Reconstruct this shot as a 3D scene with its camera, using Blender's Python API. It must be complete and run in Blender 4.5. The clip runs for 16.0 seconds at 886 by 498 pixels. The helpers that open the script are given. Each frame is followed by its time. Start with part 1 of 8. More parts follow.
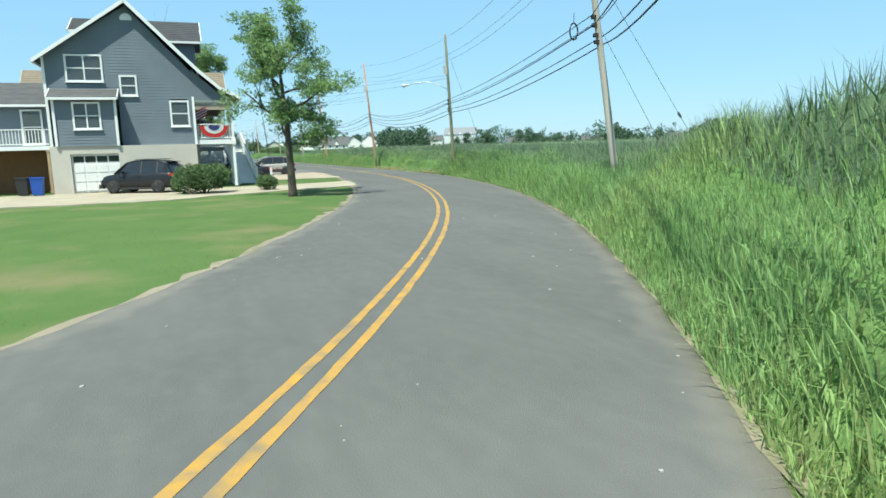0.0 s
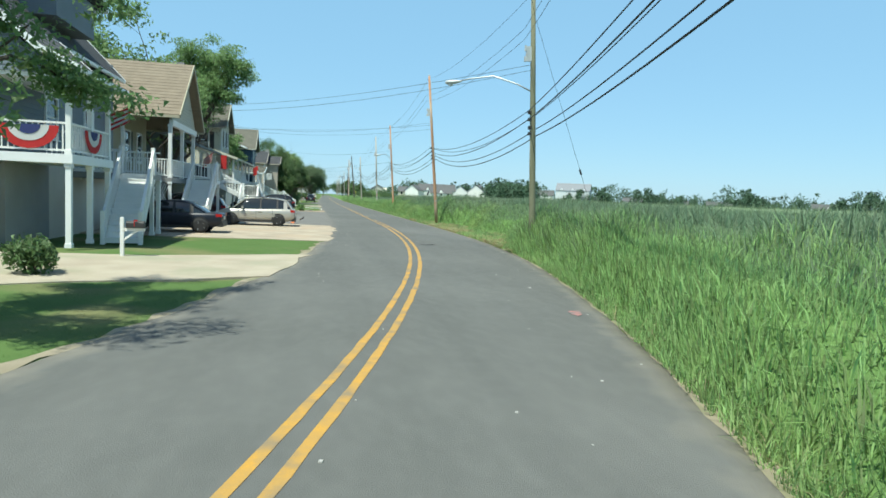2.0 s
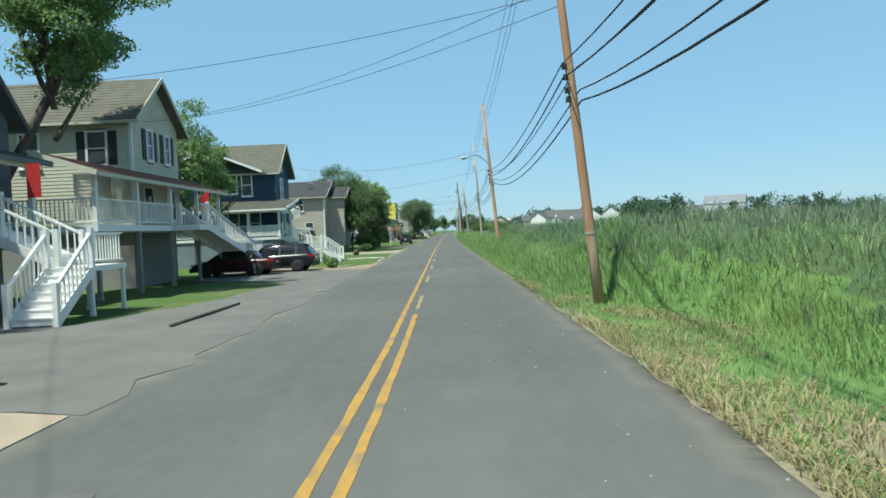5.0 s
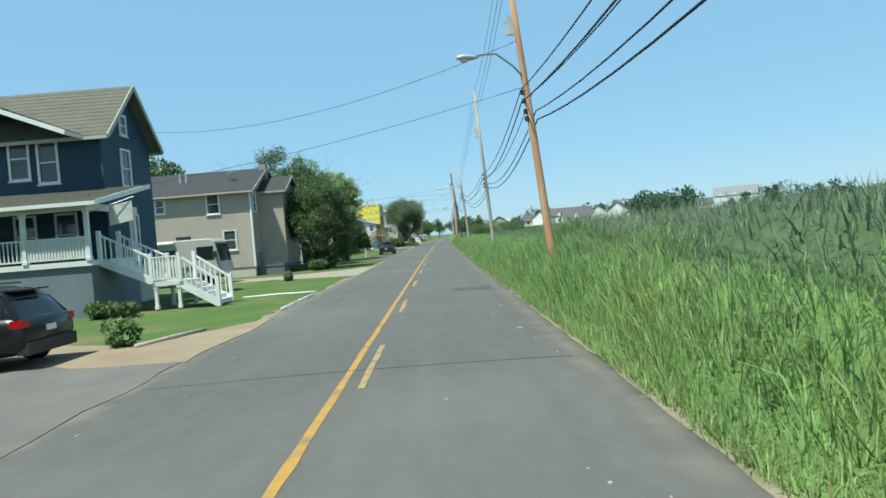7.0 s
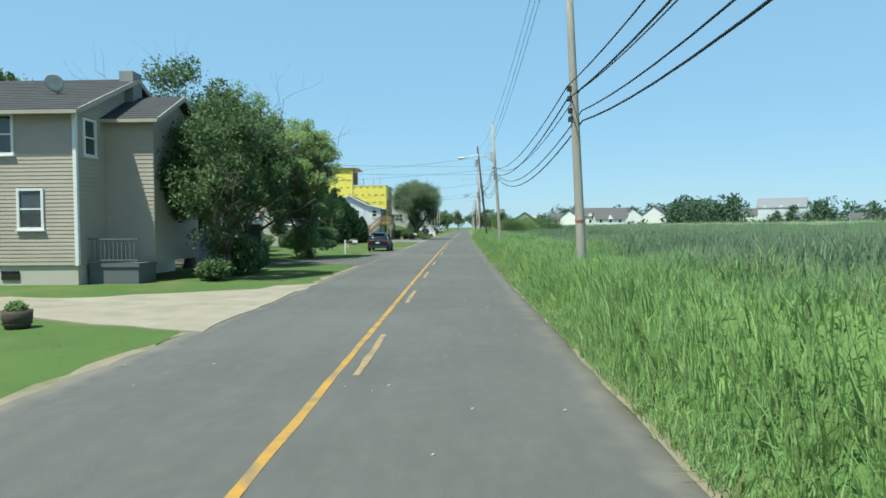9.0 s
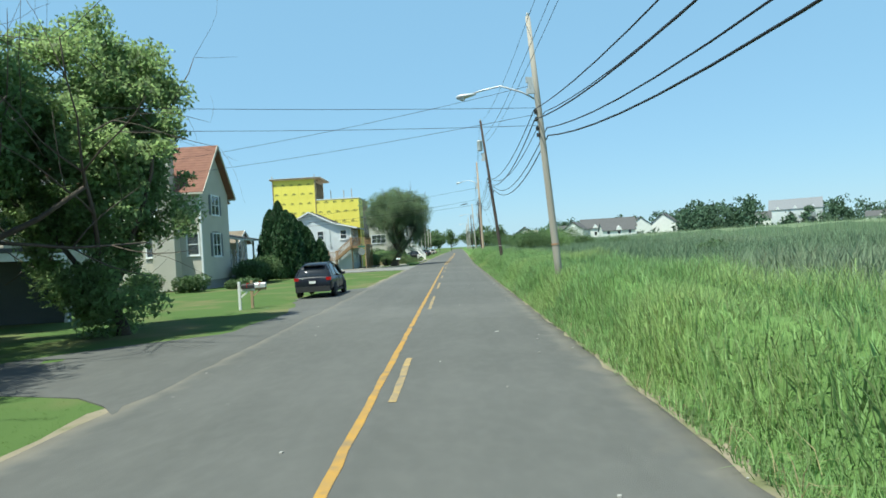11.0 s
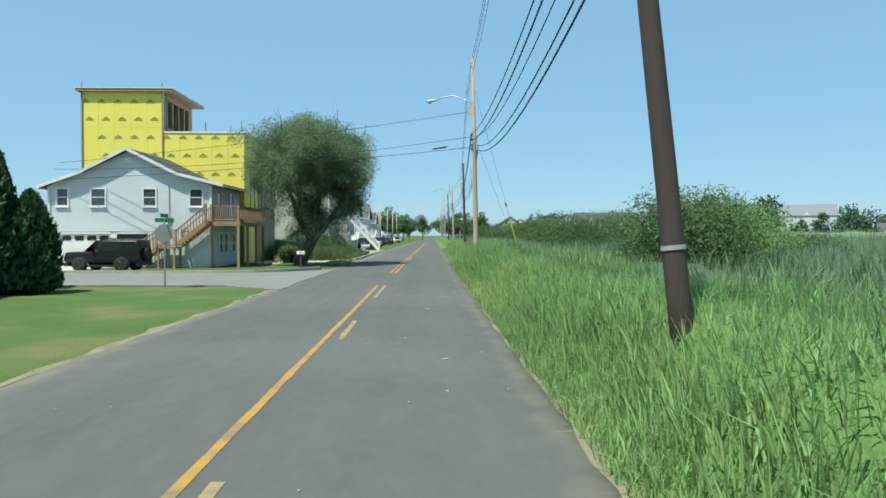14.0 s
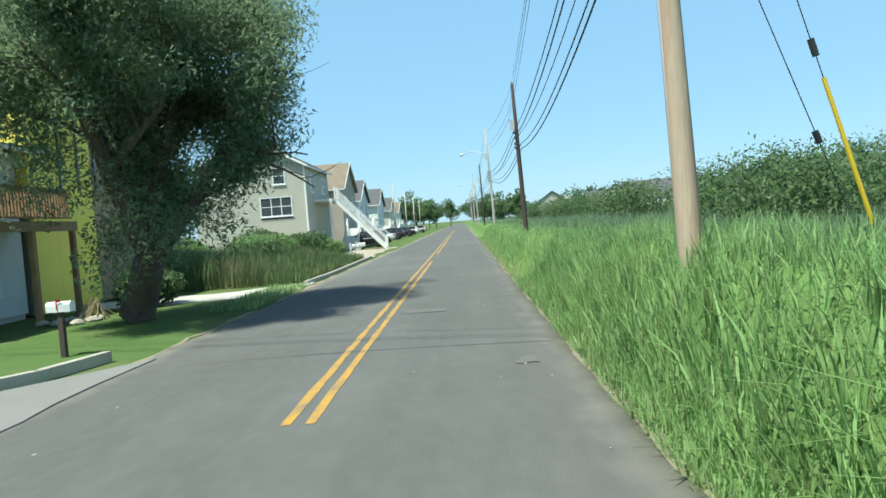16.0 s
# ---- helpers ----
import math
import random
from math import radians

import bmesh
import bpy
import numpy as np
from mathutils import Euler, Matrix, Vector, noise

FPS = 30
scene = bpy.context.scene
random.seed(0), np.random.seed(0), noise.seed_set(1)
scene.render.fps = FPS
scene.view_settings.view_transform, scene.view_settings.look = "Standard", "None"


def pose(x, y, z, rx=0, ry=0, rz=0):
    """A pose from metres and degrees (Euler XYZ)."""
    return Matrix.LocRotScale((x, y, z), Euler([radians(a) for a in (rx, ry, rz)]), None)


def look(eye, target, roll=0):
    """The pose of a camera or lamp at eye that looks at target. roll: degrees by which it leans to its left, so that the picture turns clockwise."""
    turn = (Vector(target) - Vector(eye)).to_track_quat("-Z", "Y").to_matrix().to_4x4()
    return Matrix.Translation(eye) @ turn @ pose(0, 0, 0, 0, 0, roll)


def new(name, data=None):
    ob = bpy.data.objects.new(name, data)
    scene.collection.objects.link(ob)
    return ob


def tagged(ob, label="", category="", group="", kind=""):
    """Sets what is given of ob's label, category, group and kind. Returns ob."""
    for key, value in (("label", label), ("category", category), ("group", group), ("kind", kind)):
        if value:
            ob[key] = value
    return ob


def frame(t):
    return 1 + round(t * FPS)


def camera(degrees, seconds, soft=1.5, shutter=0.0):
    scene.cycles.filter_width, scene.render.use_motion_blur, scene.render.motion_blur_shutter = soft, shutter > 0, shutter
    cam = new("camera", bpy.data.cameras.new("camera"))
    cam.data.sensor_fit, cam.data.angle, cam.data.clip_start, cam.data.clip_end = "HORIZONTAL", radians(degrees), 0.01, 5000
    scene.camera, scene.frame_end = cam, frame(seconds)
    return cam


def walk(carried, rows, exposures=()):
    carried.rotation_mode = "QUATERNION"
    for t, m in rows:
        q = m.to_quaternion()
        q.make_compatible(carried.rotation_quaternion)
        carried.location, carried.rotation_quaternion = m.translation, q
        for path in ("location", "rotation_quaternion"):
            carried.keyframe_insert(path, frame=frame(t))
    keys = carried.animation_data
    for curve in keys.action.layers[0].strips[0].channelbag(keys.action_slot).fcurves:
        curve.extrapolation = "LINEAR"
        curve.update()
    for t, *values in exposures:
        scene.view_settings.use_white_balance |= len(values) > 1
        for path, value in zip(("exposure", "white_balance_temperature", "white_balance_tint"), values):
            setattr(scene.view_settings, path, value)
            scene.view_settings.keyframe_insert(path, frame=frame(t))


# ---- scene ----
# ---- camera: seconds, x, y, z, yaw, pitch, roll ----
cam = camera(68.67, 16.0, soft=1.6)
PATH = [
    (0.0, -1.151, -5.883, 2.049, -3.319, -8.905, 1.493),
    (0.5, 0.000, -0.000, 2.049, 0.000, -4.457, -0.982),
    (1.0, 0.879, 5.859, 2.050, 2.468, -2.309, -2.239),
    (1.5, 1.553, 11.789, 2.044, 4.713, -4.012, -1.314),
    (2.0, 1.851, 17.647, 2.038, 6.521, -4.460, -2.444),
    (2.5, 1.845, 23.487, 2.057, 8.595, -4.394, -2.535),
    (3.0, 1.524, 29.392, 2.058, 12.246, -5.532, -1.842),
    (3.5, 0.946, 35.137, 2.063, 15.730, -4.471, -1.167),
    (4.0, -0.096, 40.966, 2.070, 17.264, -3.809, -0.126),
    (4.5, -1.516, 46.501, 2.093, 17.497, -2.681, 1.104),
    (4.7, -2.142, 48.776, 2.068, 17.618, -2.172, 1.738),
    (6.8, -9.861, 74.699, 1.997, 17.602, -0.676, 4.252),
    (7.0, -10.545, 77.047, 2.009, 17.431, -1.304, 4.607),
    (7.5, -12.302, 83.031, 2.017, 17.384, -1.417, 4.064),
    (8.0, -14.214, 89.240, 2.038, 18.453, -1.069, 2.683),
    (8.5, -16.183, 95.451, 2.056, 19.025, -1.614, 0.790),
    (8.7, -16.956, 97.937, 2.065, 19.163, -1.960, 0.214),
    (10.8, -25.956, 124.144, 2.038, 18.353, -0.636, 4.039),
    (11.0, -26.750, 126.799, 2.022, 18.446, -0.114, 3.338),
    (11.5, -28.707, 133.467, 2.063, 17.668, 0.359, 2.067),
    (11.8, -29.899, 137.415, 2.076, 16.894, 0.237, 2.034),
    (12.0, -30.683, 140.061, 2.059, 16.590, 0.180, 2.240),
    (12.5, -32.630, 146.730, 1.983, 16.740, -0.338, 2.465),
    (13.0, -34.645, 153.480, 2.015, 17.016, -0.540, 1.574),
    (13.5, -36.543, 160.057, 2.083, 16.757, -0.924, -0.661),
    (14.0, -38.506, 166.734, 2.052, 16.083, -1.196, -0.097),
    (14.5, -40.558, 173.415, 2.040, 16.123, -2.390, 2.299),
    (15.0, -42.764, 180.151, 2.080, 16.720, -0.935, 1.917),
    (15.3, -44.122, 184.256, 2.049, 16.765, 0.460, 0.794),
    (15.5, -44.998, 187.006, 2.047, 17.334, 0.090, 1.428),
    (16.0, -47.059, 193.854, 2.049, 18.621, -2.401, 4.310),
]
EXPOSURES = [(0, 0.54), (0.5, 0.46), (1, 0.38), (2, 0.41), (2.5, 0.28), (3.5, 0.36), (4.5, 0.25), (7, 0.32), (8.5, 0.33), (11, 0.38), (11.5, 0.33), (12, 0.18), (12.5, 0.26), (14, 0.24), (15, 0.33), (15.5, 0.4), (16, 0.54)]
walk(cam, [(t, pose(x, y, z, 90 + pitch, roll, yaw)) for t, x, y, z, yaw, pitch, roll in PATH], [(t, stops, 6350, -3) for t, stops in EXPOSURES])

# ---- world, sun ----
SUN_DIR = Vector((-0.2, -0.435, 1.0)).normalized()
world = bpy.data.worlds.new("world")
scene.world = world
world.use_nodes = True
wn, wl = world.node_tree.nodes, world.node_tree.links
sky = wn.new("ShaderNodeTexSky")
sky.sky_type = "NISHITA"
sky.sun_disc = False
sky.sun_elevation = math.asin(SUN_DIR.z)
sky.sun_rotation = math.atan2(SUN_DIR.x, SUN_DIR.y)
sky.air_density, sky.dust_density, sky.ozone_density = 1.0, 0.3, 2.0
wn["Background"].inputs["Strength"].default_value = 0.11
haze = wn.new("ShaderNodeMix")
haze.data_type = "RGBA"
haze.inputs[7].default_value = (2.5, 4.55, 6.8, 1.0)
where, height, thinner = wn.new("ShaderNodeTexCoord"), wn.new("ShaderNodeSeparateXYZ"), wn.new("ShaderNodeMapRange")
for sock, v in (("From Min", 0.38), ("From Max", 0.8), ("To Min", 0.68), ("To Max", 0.0)):
    thinner.inputs[sock].default_value = v
wl.new(where.outputs["Generated"], height.inputs[0])
wl.new(height.outputs["Z"], thinner.inputs["Value"])
wl.new(thinner.outputs["Result"], haze.inputs[0])
wl.new(sky.outputs["Color"], haze.inputs[6])
wl.new(haze.outputs[2], wn["Background"].inputs["Color"])
sun = new("sun", bpy.data.lights.new("sun", "SUN"))
sun.data.energy, sun.data.angle, sun.data.color = 5.0, radians(1.1), (1.0, 0.96, 0.88)
sun.matrix_world = look(SUN_DIR * 60, (0, 0, 0))


# ---- materials ----
def shade(name, colour, rough=0.8, second=None, scale=8.0, fine=60.0, amount=0.5, bump=0.0, metal=0.0, island=0.0, thin=0.0,
          objrand=0.0, stretch=(1, 1, 1), spec=0.5, transmit=0.0, third=None, third_scale=0.6, coat=0.0, lift=0.0):
    """A surface of two colours mixed by two noises, with fine relief; island and objrand vary it from piece to piece. lift turns
    the shading of small leaves towards the sky, as a thick growth of them scatters light."""
    m = bpy.data.materials.new(name)
    m.use_nodes = True
    n, l = m.node_tree.nodes, m.node_tree.links
    b = n["Principled BSDF"]
    b.inputs["Roughness"].default_value = rough
    b.inputs["Metallic"].default_value = metal
    b.inputs["Specular IOR Level"].default_value = spec
    b.inputs["Transmission Weight"].default_value = transmit
    b.inputs["Coat Weight"].default_value = coat
    second = second or tuple(c * 0.72 for c in colour)
    geo = n.new("ShaderNodeNewGeometry")
    mapping = n.new("ShaderNodeMapping")
    mapping.inputs["Scale"].default_value = stretch
    l.new(geo.outputs["Position"], mapping.inputs["Vector"])

    def noise_at(s, detail=4.0):
        t = n.new("ShaderNodeTexNoise")
        t.inputs["Scale"].default_value, t.inputs["Detail"].default_value = s, detail
        l.new(mapping.outputs["Vector"], t.inputs["Vector"])
        return t.outputs["Fac"]

    def mix(fac, a, c):
        x = n.new("ShaderNodeMix")
        x.data_type = "RGBA"
        for sock, v in ((x.inputs[0], fac), (x.inputs[6], a), (x.inputs[7], c)):
            if isinstance(v, (tuple, float, int)):
                sock.default_value = (*v, 1.0) if isinstance(v, tuple) else v
            else:
                l.new(v, sock)
        return x.outputs[2]

    def ramp(v, lo, hi):
        r = n.new("ShaderNodeMapRange")
        r.inputs["From Min"].default_value, r.inputs["From Max"].default_value = lo, hi
        l.new(v, r.inputs["Value"])
        return r.outputs["Result"]

    def times(v, k):
        r = n.new("ShaderNodeMath")
        r.operation = "MULTIPLY"
        l.new(v, r.inputs[0])
        r.inputs[1].default_value = k
        return r.outputs[0]

    big, small = noise_at(scale), noise_at(fine, 2.0)
    col = mix(times(ramp(big, 0.35, 0.65), amount), colour, second)
    col = mix(times(ramp(small, 0.3, 0.7), amount * 0.6), col, second)
    if third:
        col = mix(ramp(noise_at(third_scale, 5.0), 0.5, 0.68), col, third)
    if island or objrand:
        if island:
            rnd = geo.outputs["Random Per Island"]
        else:
            rnd = n.new("ShaderNodeObjectInfo").outputs["Random"]
        hs = n.new("ShaderNodeHueSaturation")
        k = island or objrand
        v = n.new("ShaderNodeMapRange")
        v.inputs["To Min"].default_value, v.inputs["To Max"].default_value = 1 - k, 1 + k
        l.new(rnd, v.inputs["Value"])
        l.new(v.outputs["Result"], hs.inputs["Value"])
        h = n.new("ShaderNodeMapRange")
        h.inputs["To Min"].default_value, h.inputs["To Max"].default_value = 0.5 - 0.03 * k, 0.5 + 0.02 * k
        l.new(rnd, h.inputs["Value"])
        l.new(h.outputs["Result"], hs.inputs["Hue"])
        l.new(col, hs.inputs["Color"])
        col = hs.outputs["Color"]
    l.new(col, b.inputs["Base Color"])
    if bump:
        bp = n.new("ShaderNodeBump")
        bp.inputs["Strength"].default_value, bp.inputs["Distance"].default_value = bump, 0.02
        l.new(small, bp.inputs["Height"])
        l.new(bp.outputs["Normal"], b.inputs["Normal"])
    if lift:
        aim, unit = n.new("ShaderNodeMix"), n.new("ShaderNodeVectorMath")
        aim.data_type = "VECTOR"
        aim.inputs[0].default_value = lift
        aim.inputs[5].default_value = (0, 0, 1)
        unit.operation = "NORMALIZE"
        l.new(geo.outputs["Normal"], aim.inputs[4])
        l.new(aim.outputs[1], unit.inputs[0])
        l.new(unit.outputs["Vector"], b.inputs["Normal"])
    if thin:
        tr = n.new("ShaderNodeBsdfTranslucent")
        l.new(col, tr.inputs["Color"])
        mx = n.new("ShaderNodeMixShader")
        mx.inputs[0].default_value = thin
        l.new(b.outputs["BSDF"], mx.inputs[1])
        l.new(tr.outputs["BSDF"], mx.inputs[2])
        l.new(mx.outputs["Shader"], n["Material Output"].inputs["Surface"])
    return m


M_ASPHALT = shade("asphalt", (0.130, 0.132, 0.123), 0.92, (0.107, 0.109, 0.101), 0.35, 90, 0.8, 0.4, third=(0.150, 0.151, 0.140), third_scale=0.12, spec=0.25)


def streak(m, turn, scale, amount, tint):
    """Long stains and wheel tracks worn along one direction."""
    n, l = m.node_tree.nodes, m.node_tree.links
    base = n["Principled BSDF"].inputs["Base Color"]
    was = base.links[0].from_socket
    geo, spin, pull = n.new("ShaderNodeNewGeometry"), n.new("ShaderNodeMapping"), n.new("ShaderNodeMapping")
    spin.inputs["Rotation"].default_value = (0, 0, radians(turn))
    pull.inputs["Scale"].default_value = scale
    noise, fit, mixer = n.new("ShaderNodeTexNoise"), n.new("ShaderNodeMapRange"), n.new("ShaderNodeMix")
    noise.inputs["Scale"].default_value, noise.inputs["Detail"].default_value = 1.0, 5.0
    fit.inputs["From Min"].default_value, fit.inputs["From Max"].default_value = 0.42, 0.66
    fit.inputs["To Max"].default_value = amount
    mixer.data_type = "RGBA"
    mixer.inputs[7].default_value = (*tint, 1)
    l.new(geo.outputs["Position"], spin.inputs["Vector"])
    l.new(spin.outputs["Vector"], pull.inputs["Vector"])
    l.new(pull.outputs["Vector"], noise.inputs["Vector"])
    l.new(noise.outputs["Fac"], fit.inputs["Value"])
    l.new(fit.outputs["Result"], mixer.inputs[0])
    l.new(was, mixer.inputs[6])
    l.new(mixer.outputs[2], base)


streak(M_ASPHALT, -17.5, (0.9, 0.02, 1), 0.34, (0.092, 0.094, 0.088))
streak(M_ASPHALT, -17.5, (1.7, 0.07, 1), 0.16, (0.168, 0.168, 0.155))
streak(M_ASPHALT, -17.5, (5.0, 2.6, 1), 0.28, (0.160, 0.161, 0.150))
streak(M_ASPHALT, -17.5, (2.3, 0.9, 1), 0.26, (0.098, 0.100, 0.094))
def dusty_rim(m, tint, amount):
    """Sand and dust washed over the outer hand's widths of the asphalt, in uneven drifts."""
    n, l = m.node_tree.nodes, m.node_tree.links
    base = n["Principled BSDF"].inputs["Base Color"]
    was = base.links[0].from_socket
    rim, geo, noise, fit, mixer = n.new("ShaderNodeAttribute"), n.new("ShaderNodeNewGeometry"), n.new("ShaderNodeTexNoise"), n.new("ShaderNodeMapRange"), n.new("ShaderNodeMix")
    add = n.new("ShaderNodeMath")
    rim.attribute_name = "rim"
    noise.inputs["Scale"].default_value, noise.inputs["Detail"].default_value = 1.7, 6.0
    add.operation = "MULTIPLY_ADD"
    add.inputs[1].default_value = 0.26
    fit.inputs["From Min"].default_value, fit.inputs["From Max"].default_value, fit.inputs["To Max"].default_value = 1.0, 1.16, amount
    mixer.data_type = "RGBA"
    mixer.inputs[7].default_value = (*tint, 1)
    l.new(geo.outputs["Position"], noise.inputs["Vector"])
    l.new(noise.outputs["Fac"], add.inputs[0])
    l.new(rim.outputs["Fac"], add.inputs[2])
    l.new(add.outputs[0], fit.inputs["Value"])
    l.new(fit.outputs["Result"], mixer.inputs[0])
    l.new(was, mixer.inputs[6])
    l.new(mixer.outputs[2], base)


dusty_rim(M_ASPHALT, (0.235, 0.215, 0.175), 0.75)
M_PATCH = shade("asphalt_patch", (0.078, 0.079, 0.078), 0.9, (0.094, 0.094, 0.09), 2, 90, 0.7, 0.35)
M_CRACK = shade("crack_tar", (0.1, 0.1, 0.097), 0.8, (0.125, 0.125, 0.12), 3, 60)
M_WORN = shade("worn_asphalt", (0.152, 0.151, 0.142), 0.92, (0.124, 0.123, 0.115), 1.5, 80, 0.9, 0.35, spec=0.25)
M_STREET = shade("side_street", (0.24, 0.235, 0.22), 0.9, (0.19, 0.185, 0.175), 0.5, 70, 0.8, 0.35)
M_YELLOW = shade("yellow_paint", (0.52, 0.275, 0.03), 0.75, (0.36, 0.225, 0.07), 3.5, 45, 1.0, 0.2, third=(0.22, 0.17, 0.1), third_scale=2.2)
M_PALEYELLOW = shade("worn_yellow_paint", (0.50, 0.33, 0.10), 0.8, (0.26, 0.21, 0.13), 4, 45, 1.0, 0.2, third=(0.16, 0.15, 0.13), third_scale=3)
M_LAWN = shade("lawn", (0.1, 0.16, 0.05), 0.95, (0.08, 0.135, 0.042), 0.5, 35, 0.9, 0.25, third=(0.165, 0.168, 0.078), third_scale=0.3, spec=0.1)
# Darker than their leaves: shade in the gaps is put into the colour.
M_BED = shade("shaded_marsh_bed", (0.16, 0.265, 0.085), 0.95, (0.11, 0.19, 0.062), 1.6, 22, 1.0, 1.0, spec=0.1, third=(0.135, 0.225, 0.072), third_scale=0.5)
M_REEDBED = shade("shaded_reed_bed", (0.105, 0.155, 0.08), 0.95, (0.07, 0.112, 0.056), 1.6, 22, 1.0, 1.0, spec=0.1, third=(0.09, 0.135, 0.068), third_scale=0.5)
M_FIELD = shade("marsh_top", (0.195, 0.25, 0.14), 0.95, (0.15, 0.205, 0.112), 0.06, 1.6, 0.9, 0.8, spec=0.1, third=(0.23, 0.27, 0.155), third_scale=0.02)
M_SAND = shade("verge_soil", (0.31, 0.265, 0.19), 0.95, (0.22, 0.19, 0.125), 1.2, 50, 0.8, 0.5, third=(0.15, 0.16, 0.075), third_scale=1.0)
M_SHELL = shade("shell_drive", (0.44, 0.385, 0.295), 0.95, (0.33, 0.28, 0.205), 0.8, 70, 0.8, 0.5, third=(0.30, 0.29, 0.20), third_scale=0.5)
M_TANSAND = shade("sandy_drive", (0.47, 0.40, 0.305), 0.95, (0.33, 0.275, 0.205), 0.9, 45, 1.0, 0.9, third=(0.40, 0.31, 0.22), third_scale=0.35)
M_GRAVEL = shade("grey_gravel", (0.185, 0.18, 0.165), 0.95, (0.135, 0.13, 0.12), 0.8, 60, 0.9, 0.6)
M_DIRT = shade("dirt_drive", (0.33, 0.265, 0.185), 0.95, (0.24, 0.185, 0.125), 0.7, 50, 0.9, 0.5)
M_PALEDIRT = shade("pale_dirt", (0.37, 0.33, 0.265), 0.95, (0.28, 0.245, 0.19), 0.7, 50, 0.9, 0.5, third=(0.24, 0.235, 0.15), third_scale=0.8)
M_KERB = shade("kerb_concrete", (0.46, 0.43, 0.37), 0.9, (0.33, 0.30, 0.25), 2, 50, 0.8, 0.3)
M_CONC = shade("concrete", (0.52, 0.50, 0.45), 0.9, (0.43, 0.41, 0.37), 0.8, 40, 0.7, 0.2)
M_GRASS = shade("verge_grass", (0.3, 0.44, 0.168), 0.55, (0.22, 0.35, 0.136), 0.25, 2, 0.8, island=0.5, thin=0.55, spec=0.3, third=(0.36, 0.46, 0.175), third_scale=0.12, lift=0.25)
M_REED = shade("reed_leaves", (0.2, 0.278, 0.16), 0.55, (0.142, 0.212, 0.123), 0.2, 2, 0.8, island=0.4, thin=0.5, spec=0.3, third=(0.24, 0.295, 0.185), third_scale=0.07, lift=0.2)
M_STRAW = shade("dry_straw", (0.47, 0.405, 0.24), 0.8, (0.37, 0.32, 0.175), 0.5, 4, 0.8, island=0.3, thin=0.35, spec=0.2)
M_TUFT = shade("lawn_blades", (0.125, 0.198, 0.062), 0.8, (0.1, 0.168, 0.052), 0.4, 3, 0.8, island=0.16, thin=0.5, spec=0.1, third=(0.195, 0.205, 0.095), third_scale=0.3, lift=0.8)
M_LEAF = shade("broad_leaves", (0.105, 0.17, 0.06), 0.55, (0.07, 0.125, 0.045), 0.6, 5, 0.8, island=0.35, thin=0.35, spec=0.3, lift=0.35)
M_LEAFLIGHT = shade("pale_leaves", (0.22, 0.33, 0.12), 0.55, (0.15, 0.25, 0.09), 0.6, 5, 0.8, island=0.3, thin=0.45, spec=0.3, lift=0.4)
M_MAPLE = shade("maple_leaves", (0.33, 0.45, 0.18), 0.55, (0.235, 0.35, 0.135), 0.6, 5, 0.8, island=0.35, thin=0.55, spec=0.3, lift=0.6)
M_WILLOW = shade("willow_leaves", (0.235, 0.315, 0.175), 0.6, (0.175, 0.25, 0.135), 0.5, 5, 0.8, island=0.25, thin=0.58, spec=0.2, lift=0.5)
M_CONIFER = shade("conifer_foliage", (0.055, 0.115, 0.045), 0.6, (0.034, 0.08, 0.032), 0.8, 6, 0.8, island=0.5, thin=0.3, spec=0.3, lift=0.2)
M_WOODS = shade("far_woods", (0.085, 0.135, 0.085), 0.8, (0.06, 0.105, 0.065), 0.05, 1, 0.8, island=0.5, spec=0.1)
M_BARK = shade("bark", (0.13, 0.105, 0.08), 0.95, (0.075, 0.06, 0.048), 5, 30, 0.9, 0.6, stretch=(1, 1, 0.25))
M_POLE = shade("weathered_pole", (0.5, 0.46, 0.395), 0.9, (0.36, 0.325, 0.275), 3, 40, 0.9, 0.5, stretch=(1, 1, 0.06))
M_POLETAN = shade("tan_pole", (0.5, 0.385, 0.28), 0.9, (0.38, 0.29, 0.21), 2, 30, 0.9, 0.5, stretch=(1, 1, 0.1), third=(0.36, 0.22, 0.15), third_scale=3)
M_POLERED = shade("reddish_pole", (0.5, 0.27, 0.15), 0.9, (0.36, 0.2, 0.115), 2, 40, 0.9, 0.5, stretch=(1, 1, 0.1), third=(0.5, 0.4, 0.3), third_scale=4)
M_POLEGREEN = shade("greenish_pole", (0.215, 0.215, 0.135), 0.9, (0.145, 0.145, 0.09), 3, 40, 0.9, 0.5, stretch=(1, 1, 0.06))
M_POLEDARK = shade("creosote_pole", (0.085, 0.06, 0.05), 0.9, (0.05, 0.038, 0.032), 3, 40, 0.9, 0.5, stretch=(1, 1, 0.06))
M_CABLE = shade("cable_sheath", (0.02, 0.021, 0.024), 0.6)
M_METAL = shade("galvanised", (0.50, 0.52, 0.53), 0.45, (0.38, 0.40, 0.41), 4, 60, 0.6, metal=0.7)
M_LAMPHEAD = shade("lamp_housing", (0.60, 0.62, 0.62), 0.45, (0.5, 0.52, 0.52), 6, 60, 0.5, metal=0.2)
M_WHITE = shade("white_paint", (0.78, 0.78, 0.75), 0.6, (0.66, 0.66, 0.63), 1.5, 30, 0.6)
M_TRIM = shade("white_trim", (0.76, 0.77, 0.76), 0.55, (0.67, 0.68, 0.66), 1.2, 30, 0.5)
M_SLATE = shade("slate_siding", (0.16, 0.195, 0.225), 0.7, (0.125, 0.152, 0.178), 0.7, 14, 0.7, 0.1)
